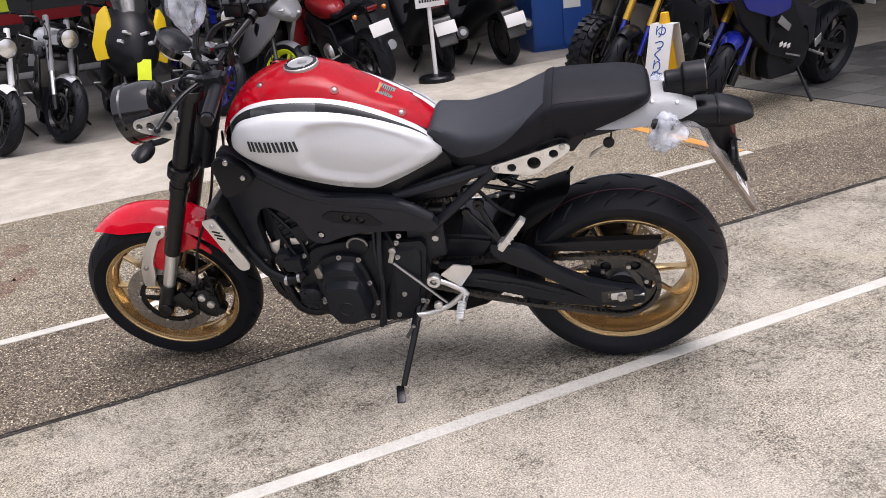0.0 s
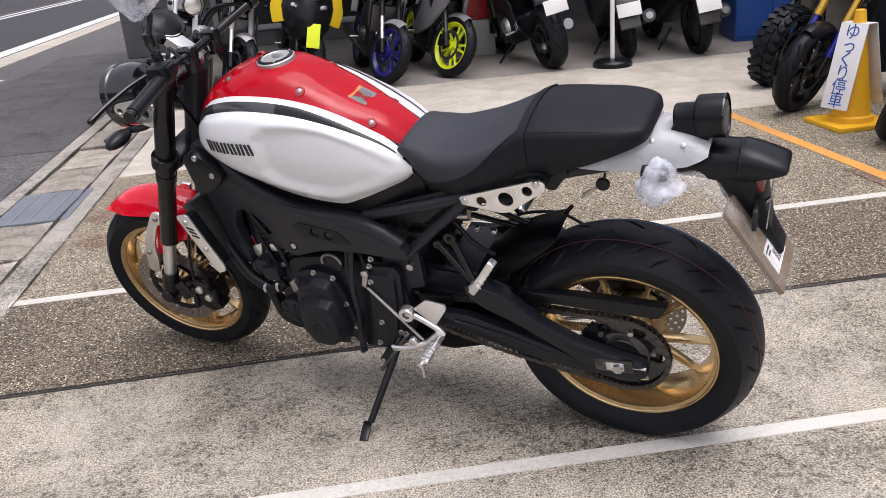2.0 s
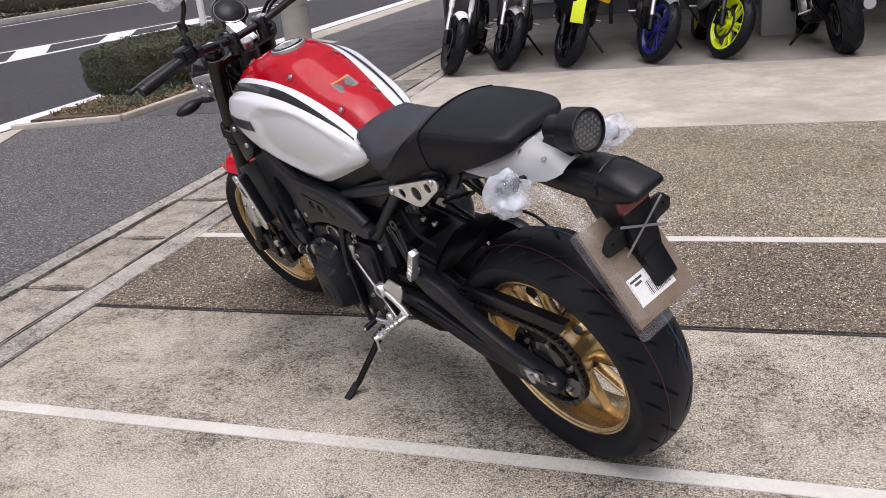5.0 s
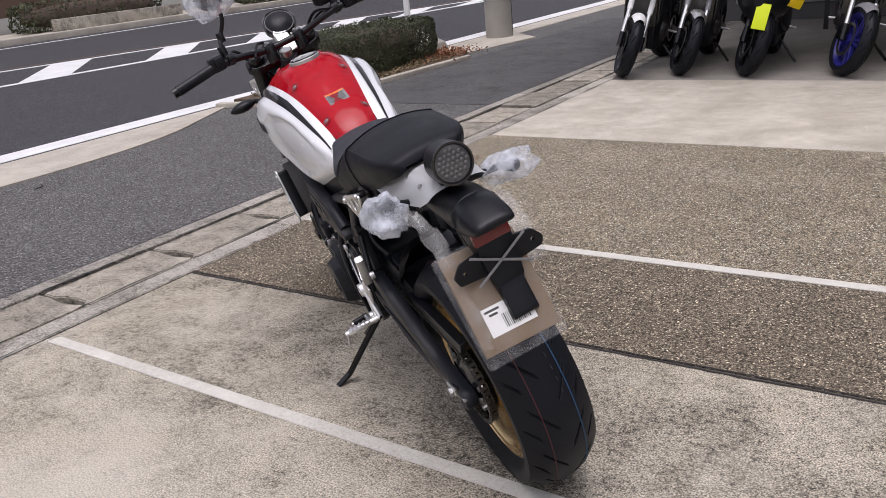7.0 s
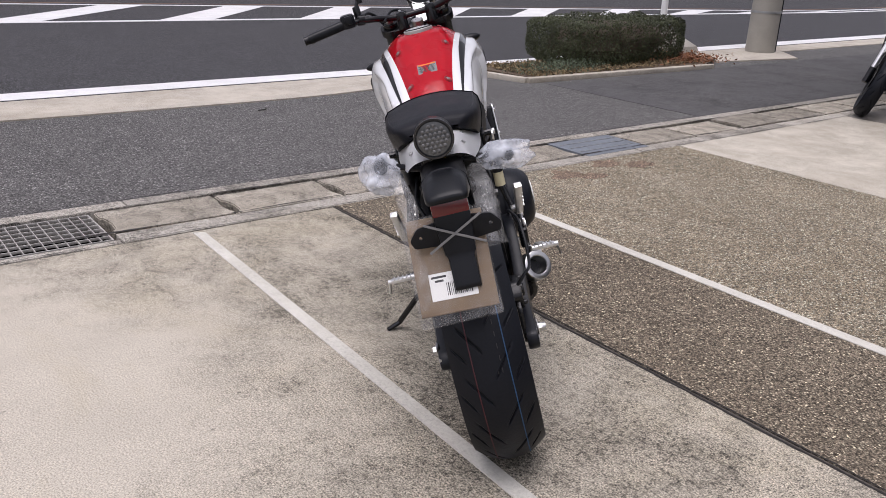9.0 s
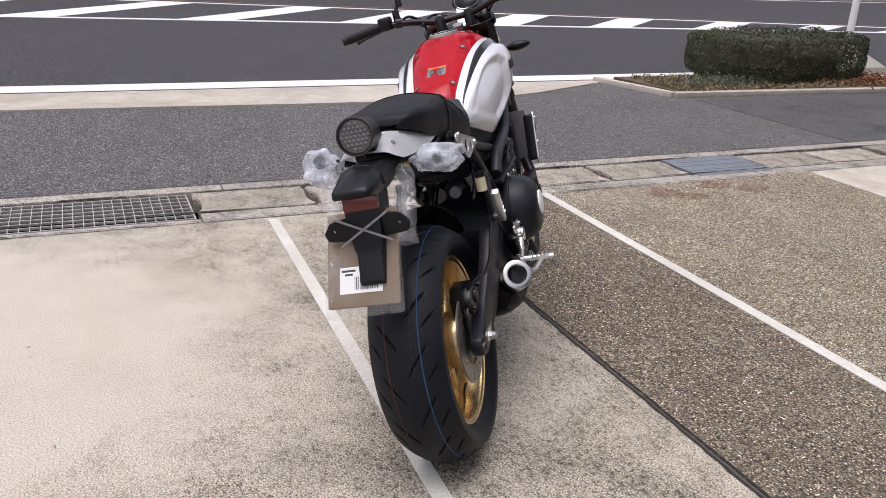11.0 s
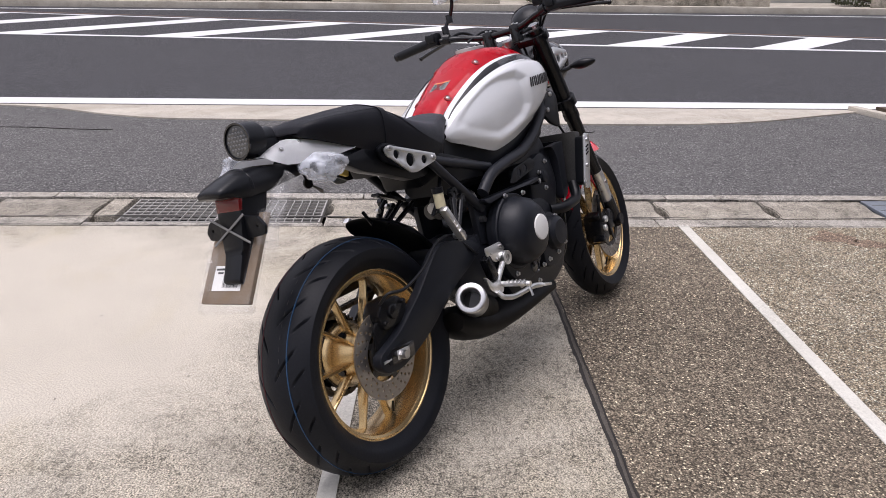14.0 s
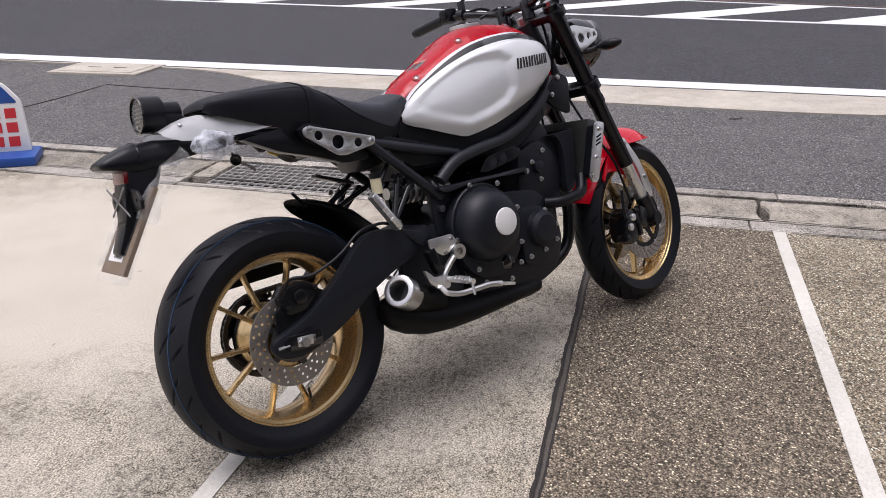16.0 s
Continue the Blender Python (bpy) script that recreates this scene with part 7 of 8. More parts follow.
part("lower_hose", tube([(1.06, 0.12, 0.40), (1.035, 0.13, 0.30), (0.985, 0.12, 0.265), (0.93, 0.10, 0.27)], 0.017, 14, None, 0.05), M_BLACKP, bike, "black coolant hose")
part("starter_motor", merged(tube([(0.72, 0.10, 0.585), (0.84, 0.10, 0.585)], 0.032, 20), tube([(0.705, 0.10, 0.585), (0.72, 0.10, 0.585)], 0.025, 20)), M_GLOSSB, bike, "glossy black starter motor")
part("throttle_body", merged(*[tube([(0.80, yy_, 0.70), (0.90, yy_, 0.68)], 0.026, 16) for yy_ in (0.09, 0.0, -0.09)], tube([(0.83, -0.13, 0.72), (0.83, 0.13, 0.72)], 0.008)), M_DARKSTEEL, bike)
for pts_, r_ in (([(1.06, 0.10, 0.68), (1.0, 0.12, 0.62), (0.96, 0.128, 0.56), (0.955, 0.125, 0.47)], 0.007), ([(1.05, 0.10, 0.66), (1.03, 0.115, 0.58), (0.99, 0.13, 0.50)], 0.005), ([(0.70, 0.12, 0.60), (0.67, 0.145, 0.555), (0.665, 0.15, 0.49)], 0.005)):
    part("wire_loom", tube(pts_, r_), M_BLACKP, bike, "black wiring")
part("shift_arm", merged(box((0.678, 0.152, 0.505), (0.016, 0.008, 0.05), 0.003, (0, -20, 0)), disc(0.012, 0, 0.01, (0.672, 0.148, 0.527))), M_STEEL, bike, "bright gear shift arm")
part("spark_cover", merged(box((0.93, 0.118, 0.60), (0.10, 0.025, 0.06), 0.01, (0, 25, 0)), disc(0.034, 0.10, 0.138, (0.782, 0, 0.540))), M_ENGINE, bike)
part("starter_band", tube([(0.782 + 0.031 * math.cos(radians(a)), 0.140, 0.541 + 0.029 * math.sin(radians(a))) for a in range(-10, 190, 10)], 0.0042, 8, None, 0.002), M_BOLT, bike, "bare metal band round the starter end")

# exhaust: three header pipes into a belly silencer with a short bright tip
for k, y in enumerate((0.085, 0.0, -0.085)):
    part("header_pipe", tube([(1.03, y, 0.56), (1.12, y, 0.47), (1.10, y * 0.9, 0.30), (0.98, y * 0.6, 0.235), (0.82, y * 0.4 - 0.02, 0.205)], 0.0195, 14, None, 0.07), M_BLACKM, bike, "black exhaust header pipe")
part("silencer", loft([[(x, cy + w * math.cos(a), cz + h * math.sin(a)) for a in (2 * math.pi * k / 20 for k in range(20))] for x, cy, cz, w, h in ((0.92, -0.04, 0.232, 0.06, 0.03), (0.875, -0.045, 0.230, 0.100, 0.040), (0.72, -0.05, 0.232, 0.112, 0.046), (0.60, -0.045, 0.232, 0.122, 0.052), (0.50, -0.045, 0.238, 0.128, 0.056), (0.43, -0.055, 0.248, 0.120, 0.056), (0.36, -0.080, 0.272, 0.098, 0.056), (0.30, -0.115, 0.296, 0.066, 0.048), (0.268, -0.130, 0.308, 0.036, 0.030))]), M_SILENCER, bike, "black under-engine silencer", None, 50)
part("outlet_pipe", tube([(0.46, -0.115, 0.285), (0.39, -0.135, 0.315), (0.318, -0.178, 0.358)], 0.046, 24, None, 0.03), M_SILENCER, bike)
tip_m = Matrix.Translation((0.294, -0.192, 0.370)) @ Vector((-0.75, -0.42, 0.45)).to_track_quat("X", "Z").to_matrix().to_4x4()
part("exhaust_tip", moved(lathe([(0.045, -0.055), (0.0465, 0.0), (0.0460, 0.007), (0.0440, 0.011), (0.0410, 0.0125), (0.0310, 0.0125), (0.0285, 0.010), (0.0275, 0.004), (0.027, -0.045), (0.034, -0.055)], 40, (0, 0, 0), "x"), tip_m), M_STEEL, bike, "brushed steel exhaust tip")
part("exhaust_core", moved(lathe([(0.0005, -0.03), (0.036, -0.03), (0.036, -0.035), (0.0005, -0.035)], 24, (0, 0, 0), "x", None, False), tip_m), M_BLACKM, bike)


# ---- roadside: planted island, hedge, pole, far side ----
def outline_slab(points, z0, z1, bevel=0.004):
    bm = bmesh.new()
    f = bm.faces.new([bm.verts.new((x, y, z1)) for x, y in points])
    ext = bmesh.ops.extrude_face_region(bm, geom=[f])
    bmesh.ops.translate(bm, verts=[g for g in ext["geom"] if isinstance(g, bmesh.types.BMVert)], vec=(0, 0, z0 - z1))
    bmesh.ops.recalc_face_normals(bm, faces=bm.faces)
    if bevel:
        bmesh.ops.bevel(bm, geom=[e for e in bm.edges if all(v.co.z > z1 - 1e-4 for v in e.verts)], offset=bevel, segments=2, affect="EDGES")
    return bm


tagged(link("planting_bed", outline_slab([(-4.38, 6.55), (-3.42, 6.68), (-3.30, 9.5), (-3.62, 10.15), (-4.38, 10.2)], -0.05, 0.03), M_SOIL), "bare soil bed with a pale stone edge", "planting bed", kind="structure")
for (x0, y0), (x1, y1) in (((-4.36, 6.30), (-3.36, 6.58)), ((-3.36, 6.58), (-3.24, 9.55))):
    a, b = Vector((x0, y0, 0)), Vector((x1, y1, 0))
    ang = math.degrees(math.atan2(y1 - y0, x1 - x0))
    tagged(link("bed_edging", box(((x0 + x1) / 2, (y0 + y1) / 2, 0.01), ((b - a).length, 0.09, 0.06), 0.01, (0, 0, ang)), M_KERB), "pale concrete edging of the planting bed", "kerb", kind="structure")
tagged(link("pole_pad", outline_slab([(-4.36, 10.2), (-3.55, 10.1), (-3.30, 11.6), (-4.36, 12.6)], -0.05, 0.004), M_KERB), "pale concrete pad round the utility pole", "pavement", kind="structure")
# darker repaired footway panel
tagged(link("footway_patch", outline_slab([(-3.2, 6.72), (-1.32, 6.75), (-1.32, 14.0), (-3.2, 14.0)], -0.05, -0.008, 0.0), M_ASPH2, smooth=False), "darker repaired asphalt footway panel", "pavement", kind="structure")
for pts in ([(-2.0, -2.0), (-3.30, -1.95)], [(-3.35, -1.95), (-3.30, -1.05)], [(-3.30, -1.05), (-3.21, -0.35)], [(-3.22, 3.50), (-3.30, 3.60)]):
    (x0, y0), (x1, y1) = pts
    tagged(link("asphalt_crack", tube([(x0, y0, -0.011), ((x0 + x1) / 2 + 0.02, (y0 + y1) / 2 + 0.03, -0.011), (x1, y1, -0.011)], 0.006, 5), M_JOINT_SHADE), "thin dark crack between asphalt panels", "crack", kind="structure")
mh = thing("utility_cover", pose(-4.08, -2.45, 0.0, 0, 0, 4), "square pale concrete utility cover in the footway", "manhole cover", kind="structure")
part("cover_frame", box((0, 0, -0.01), (0.62, 0.95, 0.04), 0.006), M_KERB, mh)
part("cover_lid", box((0, 0, -0.004), (0.48, 0.78, 0.04), 0.004), M_CONC2, mh)
for s in (1, -1):
    part("lift_slot", box((0, s * 0.14, 0.0155), (0.03, 0.14, 0.003), 0.001), M_JOINT_SHADE, mh)


def leaves(count, place, size, seed, spread=1.0):
    """Many small folded leaves, as one mesh."""
    r = random.Random(seed)
    verts, faces = [], []
    for _ in range(count):
        p, n_ = place(r)
        d = (Vector(n_) + Vector((r.gauss(0, 0.6), r.gauss(0, 0.6), r.gauss(0, 0.6))) * spread).normalized()
        t = d.orthogonal().normalized()
        t = (Matrix.Rotation(r.uniform(0, 6.28), 3, d) @ t)
        b = d.cross(t)
        s = size * r.uniform(0.6, 1.3)
        k = len(verts)
        q = Vector(p)
        verts += [q - t * s, q + b * s * 0.45 - d * s * 0.15, q + t * s, q - b * s * 0.45 - d * s * 0.15]
        faces += [(k, k + 1, k + 2), (k, k + 2, k + 3)]
    me = bpy.data.meshes.new("leaves")
    me.from_pydata([tuple(v) for v in verts], [], faces)
    return me


def hedge(name, c, size, count, leaf, seed, label):
    """A clipped hedge: dark twiggy core and thousands of leaves round it."""
    e = thing(name, pose(*c), label, "hedge")
    sx, sy, sz = size

    def place(r):
        while True:
            p = Vector((r.uniform(-1, 1), r.uniform(-1, 1), r.uniform(-1, 1)))
            m = max(abs(p.x), abs(p.y), abs(p.z))
            if m > 0.2:
                break
        p = p / m
        n_ = Vector((p.x ** 5, p.y ** 5, p.z ** 5)).normalized()
        q = Vector((p.x * sx / 2, p.y * sy / 2, p.z * sz / 2))
        corner = (abs(p.x) ** 6 + abs(p.y) ** 6 + abs(p.z) ** 6)
        q *= 1 - 0.10 * (corner - 1)
        q += n_ * (0.06 * noise.noise(q * 5.0 + Vector((seed, 0, 0))) + 0.03 * noise.noise(q * 14) - r.random() ** 2 * 0.07)
        q.z += sz / 2
        return q, n_

    me = leaves(count, place, leaf, seed)
    me.materials.append(M_LEAF)
    lv = new("leaf_mass", me)
    lv.parent = e
    lv["kind"] = "stuff"
    tw = bmesh.new()
    r = random.Random(seed + 1)
    for _ in range(60):
        x, y = r.uniform(-0.4, 0.4) * sx, r.uniform(-0.42, 0.42) * sy
        tube([(x, y, -0.02), (x + r.gauss(0, 0.05), y + r.gauss(0, 0.05), sz * 0.5), (x + r.gauss(0, 0.1), y + r.gauss(0, 0.1), sz * 0.85)], 0.008, 5, tw, 0.05)
    ob = part("twigs", tw, M_TWIG, e)
    ob["kind"] = "stuff"
    part("core", crumple((0, 0, sz * 0.46), (sx * 0.46, sy * 0.47, sz * 0.44), seed, 0.1, 24), M_TWIG, e)
    return e


hedge("roadside_hedge", (-4.08, 8.55, 0.02), (0.95, 2.05, 0.54), 42000, 0.0135, 3, "low clipped dark green hedge in the roadside bed")


def litter(r):
    return Vector((-3.75 + r.gauss(0, 0.22), 9.55 + r.gauss(0, 0.28), 0.045 + r.random() * 0.05)), Vector((0, 0, 1))


me = leaves(1500, litter, 0.022, 8)
me.materials.append(M_DRYLEAF)
tagged(new("dry_leaves", me), "heap of dry red-brown leaves beside the hedge", "leaves", kind="stuff")


def weeds(r):
    return Vector((-3.62 + r.gauss(0, 0.12), 7.3 + r.gauss(0, 0.35), 0.04 + r.random() * 0.1)), Vector((r.gauss(0, 1), r.gauss(0, 1), 0.7))


me = leaves(1500, weeds, 0.015, 9)
me.materials.append(material("grey_green_weed", (0.09, 0.115, 0.07), 0.7, vary=0.3, bump=0, island=0.5))
tagged(new("weeds", me), "low grey-green weeds at the foot of the hedge", "weeds", kind="stuff")



def mulch(r):
    return Vector((-3.80 + r.uniform(-0.5, 0.42), 6.72 + 2.9 * r.random() ** 1.3, 0.036 + r.random() * 0.03)), Vector((r.gauss(0, 0.4), r.gauss(0, 0.4), 1))


me = leaves(5200, mulch, 0.019, 12)
me.materials.append(material("dead_grass", (0.17, 0.125, 0.065), 0.9, vary=0.3, bump=0, island=0.6))
tagged(new("dead_grass", me), "matted dead grass and leaf litter in the bed", "grass", kind="stuff")

pole = thing("utility_pole", pose(-4.0, 11.75, 0), "tall round grey concrete utility pole", "utility pole")
part("pole_shaft", lathe([(0.205, -0.02), (0.20, 1.0), (0.17, 7.5), (0.0005, 7.5)], 36, (0, 0, 0), "z", None, False), M_POLE, pole)
part("pole_band", lathe([(0.208, 0.55), (0.208, 0.58), (0.2, 0.58), (0.2, 0.55)], 36, (0, 0, 0), "z"), M_ZINC, pole)
part("cable_pipe", tube([(0.12, 0.20, 0.0), (0.12, 0.20, 3.0)], 0.012, 8), M_BLACKP, pole)
post = thing("white_post", pose(-4.62, 10.25, 0), "white painted steel sign post by the hedge", "post")
part("shaft", tube([(0, 0, 0), (0, 0, 2.8)], 0.045, 16), M_WHITEPL, post)
part("concrete_foot", loft([[(-0.3, -0.28, 0.0), (0.42, -0.28, 0.0), (0.42, 0.35, 0.0), (-0.3, 0.35, 0.0)], [(-0.3, -0.28, 0.12), (0.40, -0.28, 0.10), (0.40, 0.30, 0.10), (-0.3, 0.3, 0.12)], [(-0.15, -0.15, 0.36), (-0.02, -0.15, 0.36), (-0.02, 0.06, 0.36), (-0.15, 0.06, 0.36)]]), M_POLE, post)

# far side of the road
FAR = -19.4
tagged(link("far_kerb", sheet(FAR - 0.35, FAR, -120, 120, 0.16, 0.2, 0.01), M_KERB), "pale kerb along the far side of the road", "kerb", kind="structure")
tagged(link("far_footway", sheet(FAR - 3.2, FAR - 0.352, -120, 120, 0.14, 0.2), M_CONC2, smooth=False), "pale footway across the road", "pavement", kind="structure")
for k in range(-9, 3):
    y = k * 7.5 + 2
    tagged(link("planter_wall", box((FAR - 0.75, y, 0.30), (0.18, 4.6, 0.36), 0.02), M_GUTTER if k % 3 else M_KERB), "low concrete planter wall across the road", "planter wall", kind="structure")
for i, (y, w) in enumerate(((-16, 3), (-8, 5), (-1, 6), (8, 6), (16.5, 5), (27.5, 11), (39.5, 11))):
    hedge("far_hedge", (FAR - (1.5 if y < 20 else 0.85), y, 0.14), (0.9, w, 0.85), 2600 if w < 8 else 5200, 0.055, 20 + i, "clipped green hedge across the road")
wall_far = thing("far_building", pose(FAR - 3.3, 0, 0.1), "long brown panelled building across the road", "building")
part("wall", box((-3, 5, 2.6), (6, 110, 5.4), 0.02), M_BROWNWALL, wall_far)
part("plinth", box((-2.95, 5, 0.25), (6.06, 110, 0.5), 0.02), M_WALL, wall_far)
part("roof", box((-3, 5, 5.45), (6.6, 111, 0.25), 0.02), M_DARKWALL, wall_far)
for k in range(12):
    wd = part("window", box((0.004, -44 + k * 8.5, 2.5), (0.05, 3.0, 1.5), 0.01), M_GLASS, wall_far)
    part("window_frame", merged(box((0.02, -44 + k * 8.5, 1.72), (0.08, 3.1, 0.08), 0.01), box((0.02, -44 + k * 8.5, 3.28), (0.08, 3.1, 0.08), 0.01), box((0.02, -44 + k * 8.5, 2.5), (0.07, 0.06, 1.5), 0.01)), M_WALL, wd)

# ---- the shop behind the forecourt ----
shop = thing("shop_building", Matrix(), "motorcycle shop front with a deep canopy in shade", "building")
part("back_wall", box((6.5, 12.9, 2.0), (17, 0.2, 4.0), 0.01), M_DARKWALL, shop)
part("canopy", box((6.6, 10.6, 3.5), (15.0, 5.0, 0.35), 0.02), M_WALL, shop, "pale grey canopy slab")
part("side_wall", box((12.6, 6.5, 2.0), (0.2, 13, 4.0), 0.01), M_WALL, shop)
part("side_canopy", box((9.2, 5.2, 3.5), (7.0, 5.6, 0.35), 0.02), M_WALL, shop)
for x in (0.2, 3.0, 6.2, 9.0):
    w = part("shop_window", box((x + 0.2, 12.79, 1.55), (2.1, 0.03, 2.5), 0.005), M_GLASS, shop)
    part("window_frame", merged(box((x + 0.2, 12.77, 0.27), (2.2, 0.06, 0.08), 0.005), box((x + 0.2, 12.77, 2.83), (2.2, 0.06, 0.08), 0.005), box((x - 0.88, 12.77, 1.55), (0.08, 0.06, 2.6), 0.005), box((x + 1.28, 12.77, 1.55), (0.08, 0.06, 2.6), 0.005)), M_ZINC, w)
part("pillar", box((2.78, 10.3, 1.7), (0.2, 0.2, 3.4), 0.01), M_WALL, shop, "grey square canopy pillar")
part("pillar", box((5.9, 7.7, 1.7), (0.2, 0.2, 3.4), 0.01), M_WALL, shop, "grey square canopy pillar")
for k in range(14):
    for j in range(10):
        tile_x, tile_y = 4.86 + k * 0.3, 2.75 + j * 0.287
        pc = link("floor_tile", box((0, 0, 0), (0.294, 0.281, 0.02), 0.0), M_TILE_D if (k + j) % 2 else M_TILE_L, tile_floor, m=pose(tile_x + 0.15, tile_y + 0.143, -0.006), smooth=False)

banner = thing("poster_board", pose(-0.35, 11.6, 0, 0, 0, 0), "red and black poster board with bold slogans", "poster board")
part("board", box((0, 0, 1.60), (2.4, 0.05, 1.24), 0.01), M_OXRED, banner)
part("board_panel", box((0, -0.03, 1.66), (2.3, 0.01, 1.10), 0.0), M_INK, banner)
for k in range(3):
    part("slogan_bar", box((-0.62 + k * 0.25, -0.037, 1.22), (0.19, 0.006, 0.17), 0.0), M_NEON, banner)
for x in (-1, 1):
    part("board_leg", box((x, 0, 0.5), (0.05, 0.05, 1.0), 0.004), M_DARKSTEEL, banner)

redbox = thing("red_cabinet", pose(2.55, 9.75, 0), "dark red cabinet on a grey concrete pedestal", "cabinet")
part("pedestal", box((0, 0, 0.2), (0.34, 0.34, 0.4), 0.01), M_WALL, redbox)
part("cabinet_body", box((0, 0, 0.82), (0.42, 0.36, 0.84), 0.03), M_OXRED, redbox)
part("cabinet_door", box((0, -0.185, 0.82), (0.36, 0.012, 0.74), 0.01), M_OXRED, redbox)

cab = thing("blue_cabinet", pose(5.62, 8.98, 0, 0, 0, -14), "tall blue steel storage cabinet with a notice", "cabinet")
part("cabinet_body", box((0, 0, 0.95), (0.75, 0.75, 1.9), 0.015), M_BIN, cab)
for s in (-1, 1):
    dr = part("cabinet_door", box((s * 0.185, -0.38, 0.95), (0.36, 0.02, 1.8), 0.006), M_BIN, cab)
    part("door_handle", box((s * 0.03, -0.395, 0.95), (0.02, 0.02, 0.14), 0.004), M_STEEL, dr)
nt = part("notice", box((0.12, -0.394, 0.62), (0.21, 0.004, 0.3), 0.0), M_LABEL, cab, "white notice with red print")
part("notice_mark", box((0.12, -0.397, 0.66), (0.07, 0.003, 0.1), 0.0), M_OXRED, nt)


# ---- notices on the forecourt ----
sign = thing("standing_sign", pose(3.53, 7.97, 0, 0, 0, 6), "small white notice on a pole with a round black base", "sign")
part("base", lathe([(0.0005, 0.075), (0.05, 0.075), (0.17, 0.06), (0.19, 0.04), (0.19, 0.0), (0.0005, 0.0)], 32, (0, 0, 0), "z", None, False), M_BLACKP, sign)
part("pole", tube([(0, 0, 0.07), (0, 0, 0.80)], 0.022, 14), M_WHITEPL, sign)
bd = part("board", box((0, -0.03, 0.87), (0.34, 0.012, 0.24), 0.004), M_WHITEPL, sign)
for k, w in enumerate((0.22, 0.24, 0.26)):
    for i in range(int(w / 0.03)):
        part("print_bar", box((-0.12 + i * 0.031 + (i % 3) * 0.002, -0.0372, 0.925 - k * 0.055), (0.022, 0.002, 0.03), 0.0), M_INK, bd)


def text_mesh(body, size):
    cu = bpy.data.curves.new("lettering", "FONT")
    cu.body, cu.size, cu.extrude, cu.align_x, cu.align_y = body, size, 0.0015, "CENTER", "CENTER"
    ob = bpy.data.objects.new("lettering", cu)
    me = bpy.data.meshes.new_from_object(ob)
    bpy.data.objects.remove(ob)
    return me


cone = thing("traffic_cone", pose(3.99, 4.88, 0, 0, 0, 0), "yellow traffic cone with a folded white card over it", "traffic cone")
part("base", box((0, 0, 0.015), (0.40, 0.40, 0.03), 0.008), M_CONE, cone)
part("cone_body", lathe([(0.135, 0.03), (0.13, 0.06), (0.115, 0.07), (0.03, 0.70), (0.025, 0.705), (0.0005, 0.705)], 32, (0, 0, 0), "z", None, False), M_CONE, cone)
# the card faces the forecourt: hung over the cone like a tent
CARD = pose(0, 0, 0, 0, 0, 108)
for s in (1, -1):
    cp = part("card", box((0, 0, -0.26), (0.19, 0.006, 0.52), 0.001), M_WHITEPL, cone, "white card with blue hand lettering", CARD @ pose(0, s * 0.038, 0.625, s * 14, 0, 0))
    if s == 1:
        front = cp
part("card_fold", box((0, 0, 0.625), (0.19, 0.082, 0.006), 0.001), M_WHITEPL, cone, m=CARD)
for i, ch in enumerate("ゆっくり停車"):
    me = text_mesh(ch, 0.105)
    me.materials.append(M_BLUEINK)
    ob = new("letter", me)
    ob.parent = front
    ob.matrix_basis = pose(0, 0.0035, -0.055 - i * 0.083, 90, 0, 180)

ab = thing("a_board", pose(-0.80, -1.0, 0, 0, 0, 300), "blue and white advertising board with red slogans", "sign board")
part("base", box((0, 0.03, 0.03), (0.62, 0.30, 0.06), 0.02), M_BIN, ab)
bd = part("board", plate([(-0.27, 0.05), (0.27, 0.05), (0.25, 0.36), (0.16, 0.47), (0.0, 0.50), (-0.16, 0.47), (-0.25, 0.36)], -0.015, 0.015, (), 0.006, lambda v: Vector((v.x, v.y - 0.10 * v.z, v.z)), 0.03), M_WHITEPL, ab)
part("blue_field", plate([(-0.23, 0.35), (0.23, 0.35), (0.15, 0.455), (0.0, 0.485), (-0.15, 0.455)], 0.0155, 0.019, (), 0.001, lambda v: Vector((v.x, v.y - 0.10 * v.z, v.z)), 0.02), M_BIN, bd)
for j in range(3):
    for i in range(5):
        part("slogan_bar", box((-0.18 + i * 0.09, 0.0175 - 0.10 * (0.29 - j * 0.085), 0.29 - j * 0.085), (0.062, 0.004, 0.06), 0.0, (5.7, 0, 0)), M_SIGNRED, bd)


# ---- other motorcycles ----
PLAIN_TYRE_F, PLAIN_TYRE_R = tyre(0.300, 0.124, 0.092, 96, 0), tyre(0.315, 0.176, 0.13, 96, 0)
ME_CACHE = {}


def shared(name, make, mat, parent, m, label=""):
    """A part whose mesh is built once and used again for alike pieces."""
    key = (name, mat.name)
    if key not in ME_CACHE:
        o = part(name, make(), mat, parent, label, m)
        ME_CACHE[key] = o.data
        return o
    o = new(name, ME_CACHE[key])
    o.parent = parent
    o.matrix_basis = m
    if label:
        o["label"] = label
    return o


def plain_rim(w):
    h = w / 2
    return lathe([(0.231, h), (0.222, h - 0.008), (0.206, h - 0.03), (0.206, -h + 0.03), (0.222, -h + 0.008), (0.231, -h), (0.222, -h), (0.196, -h + 0.03), (0.196, h - 0.03), (0.222, h)], 48)


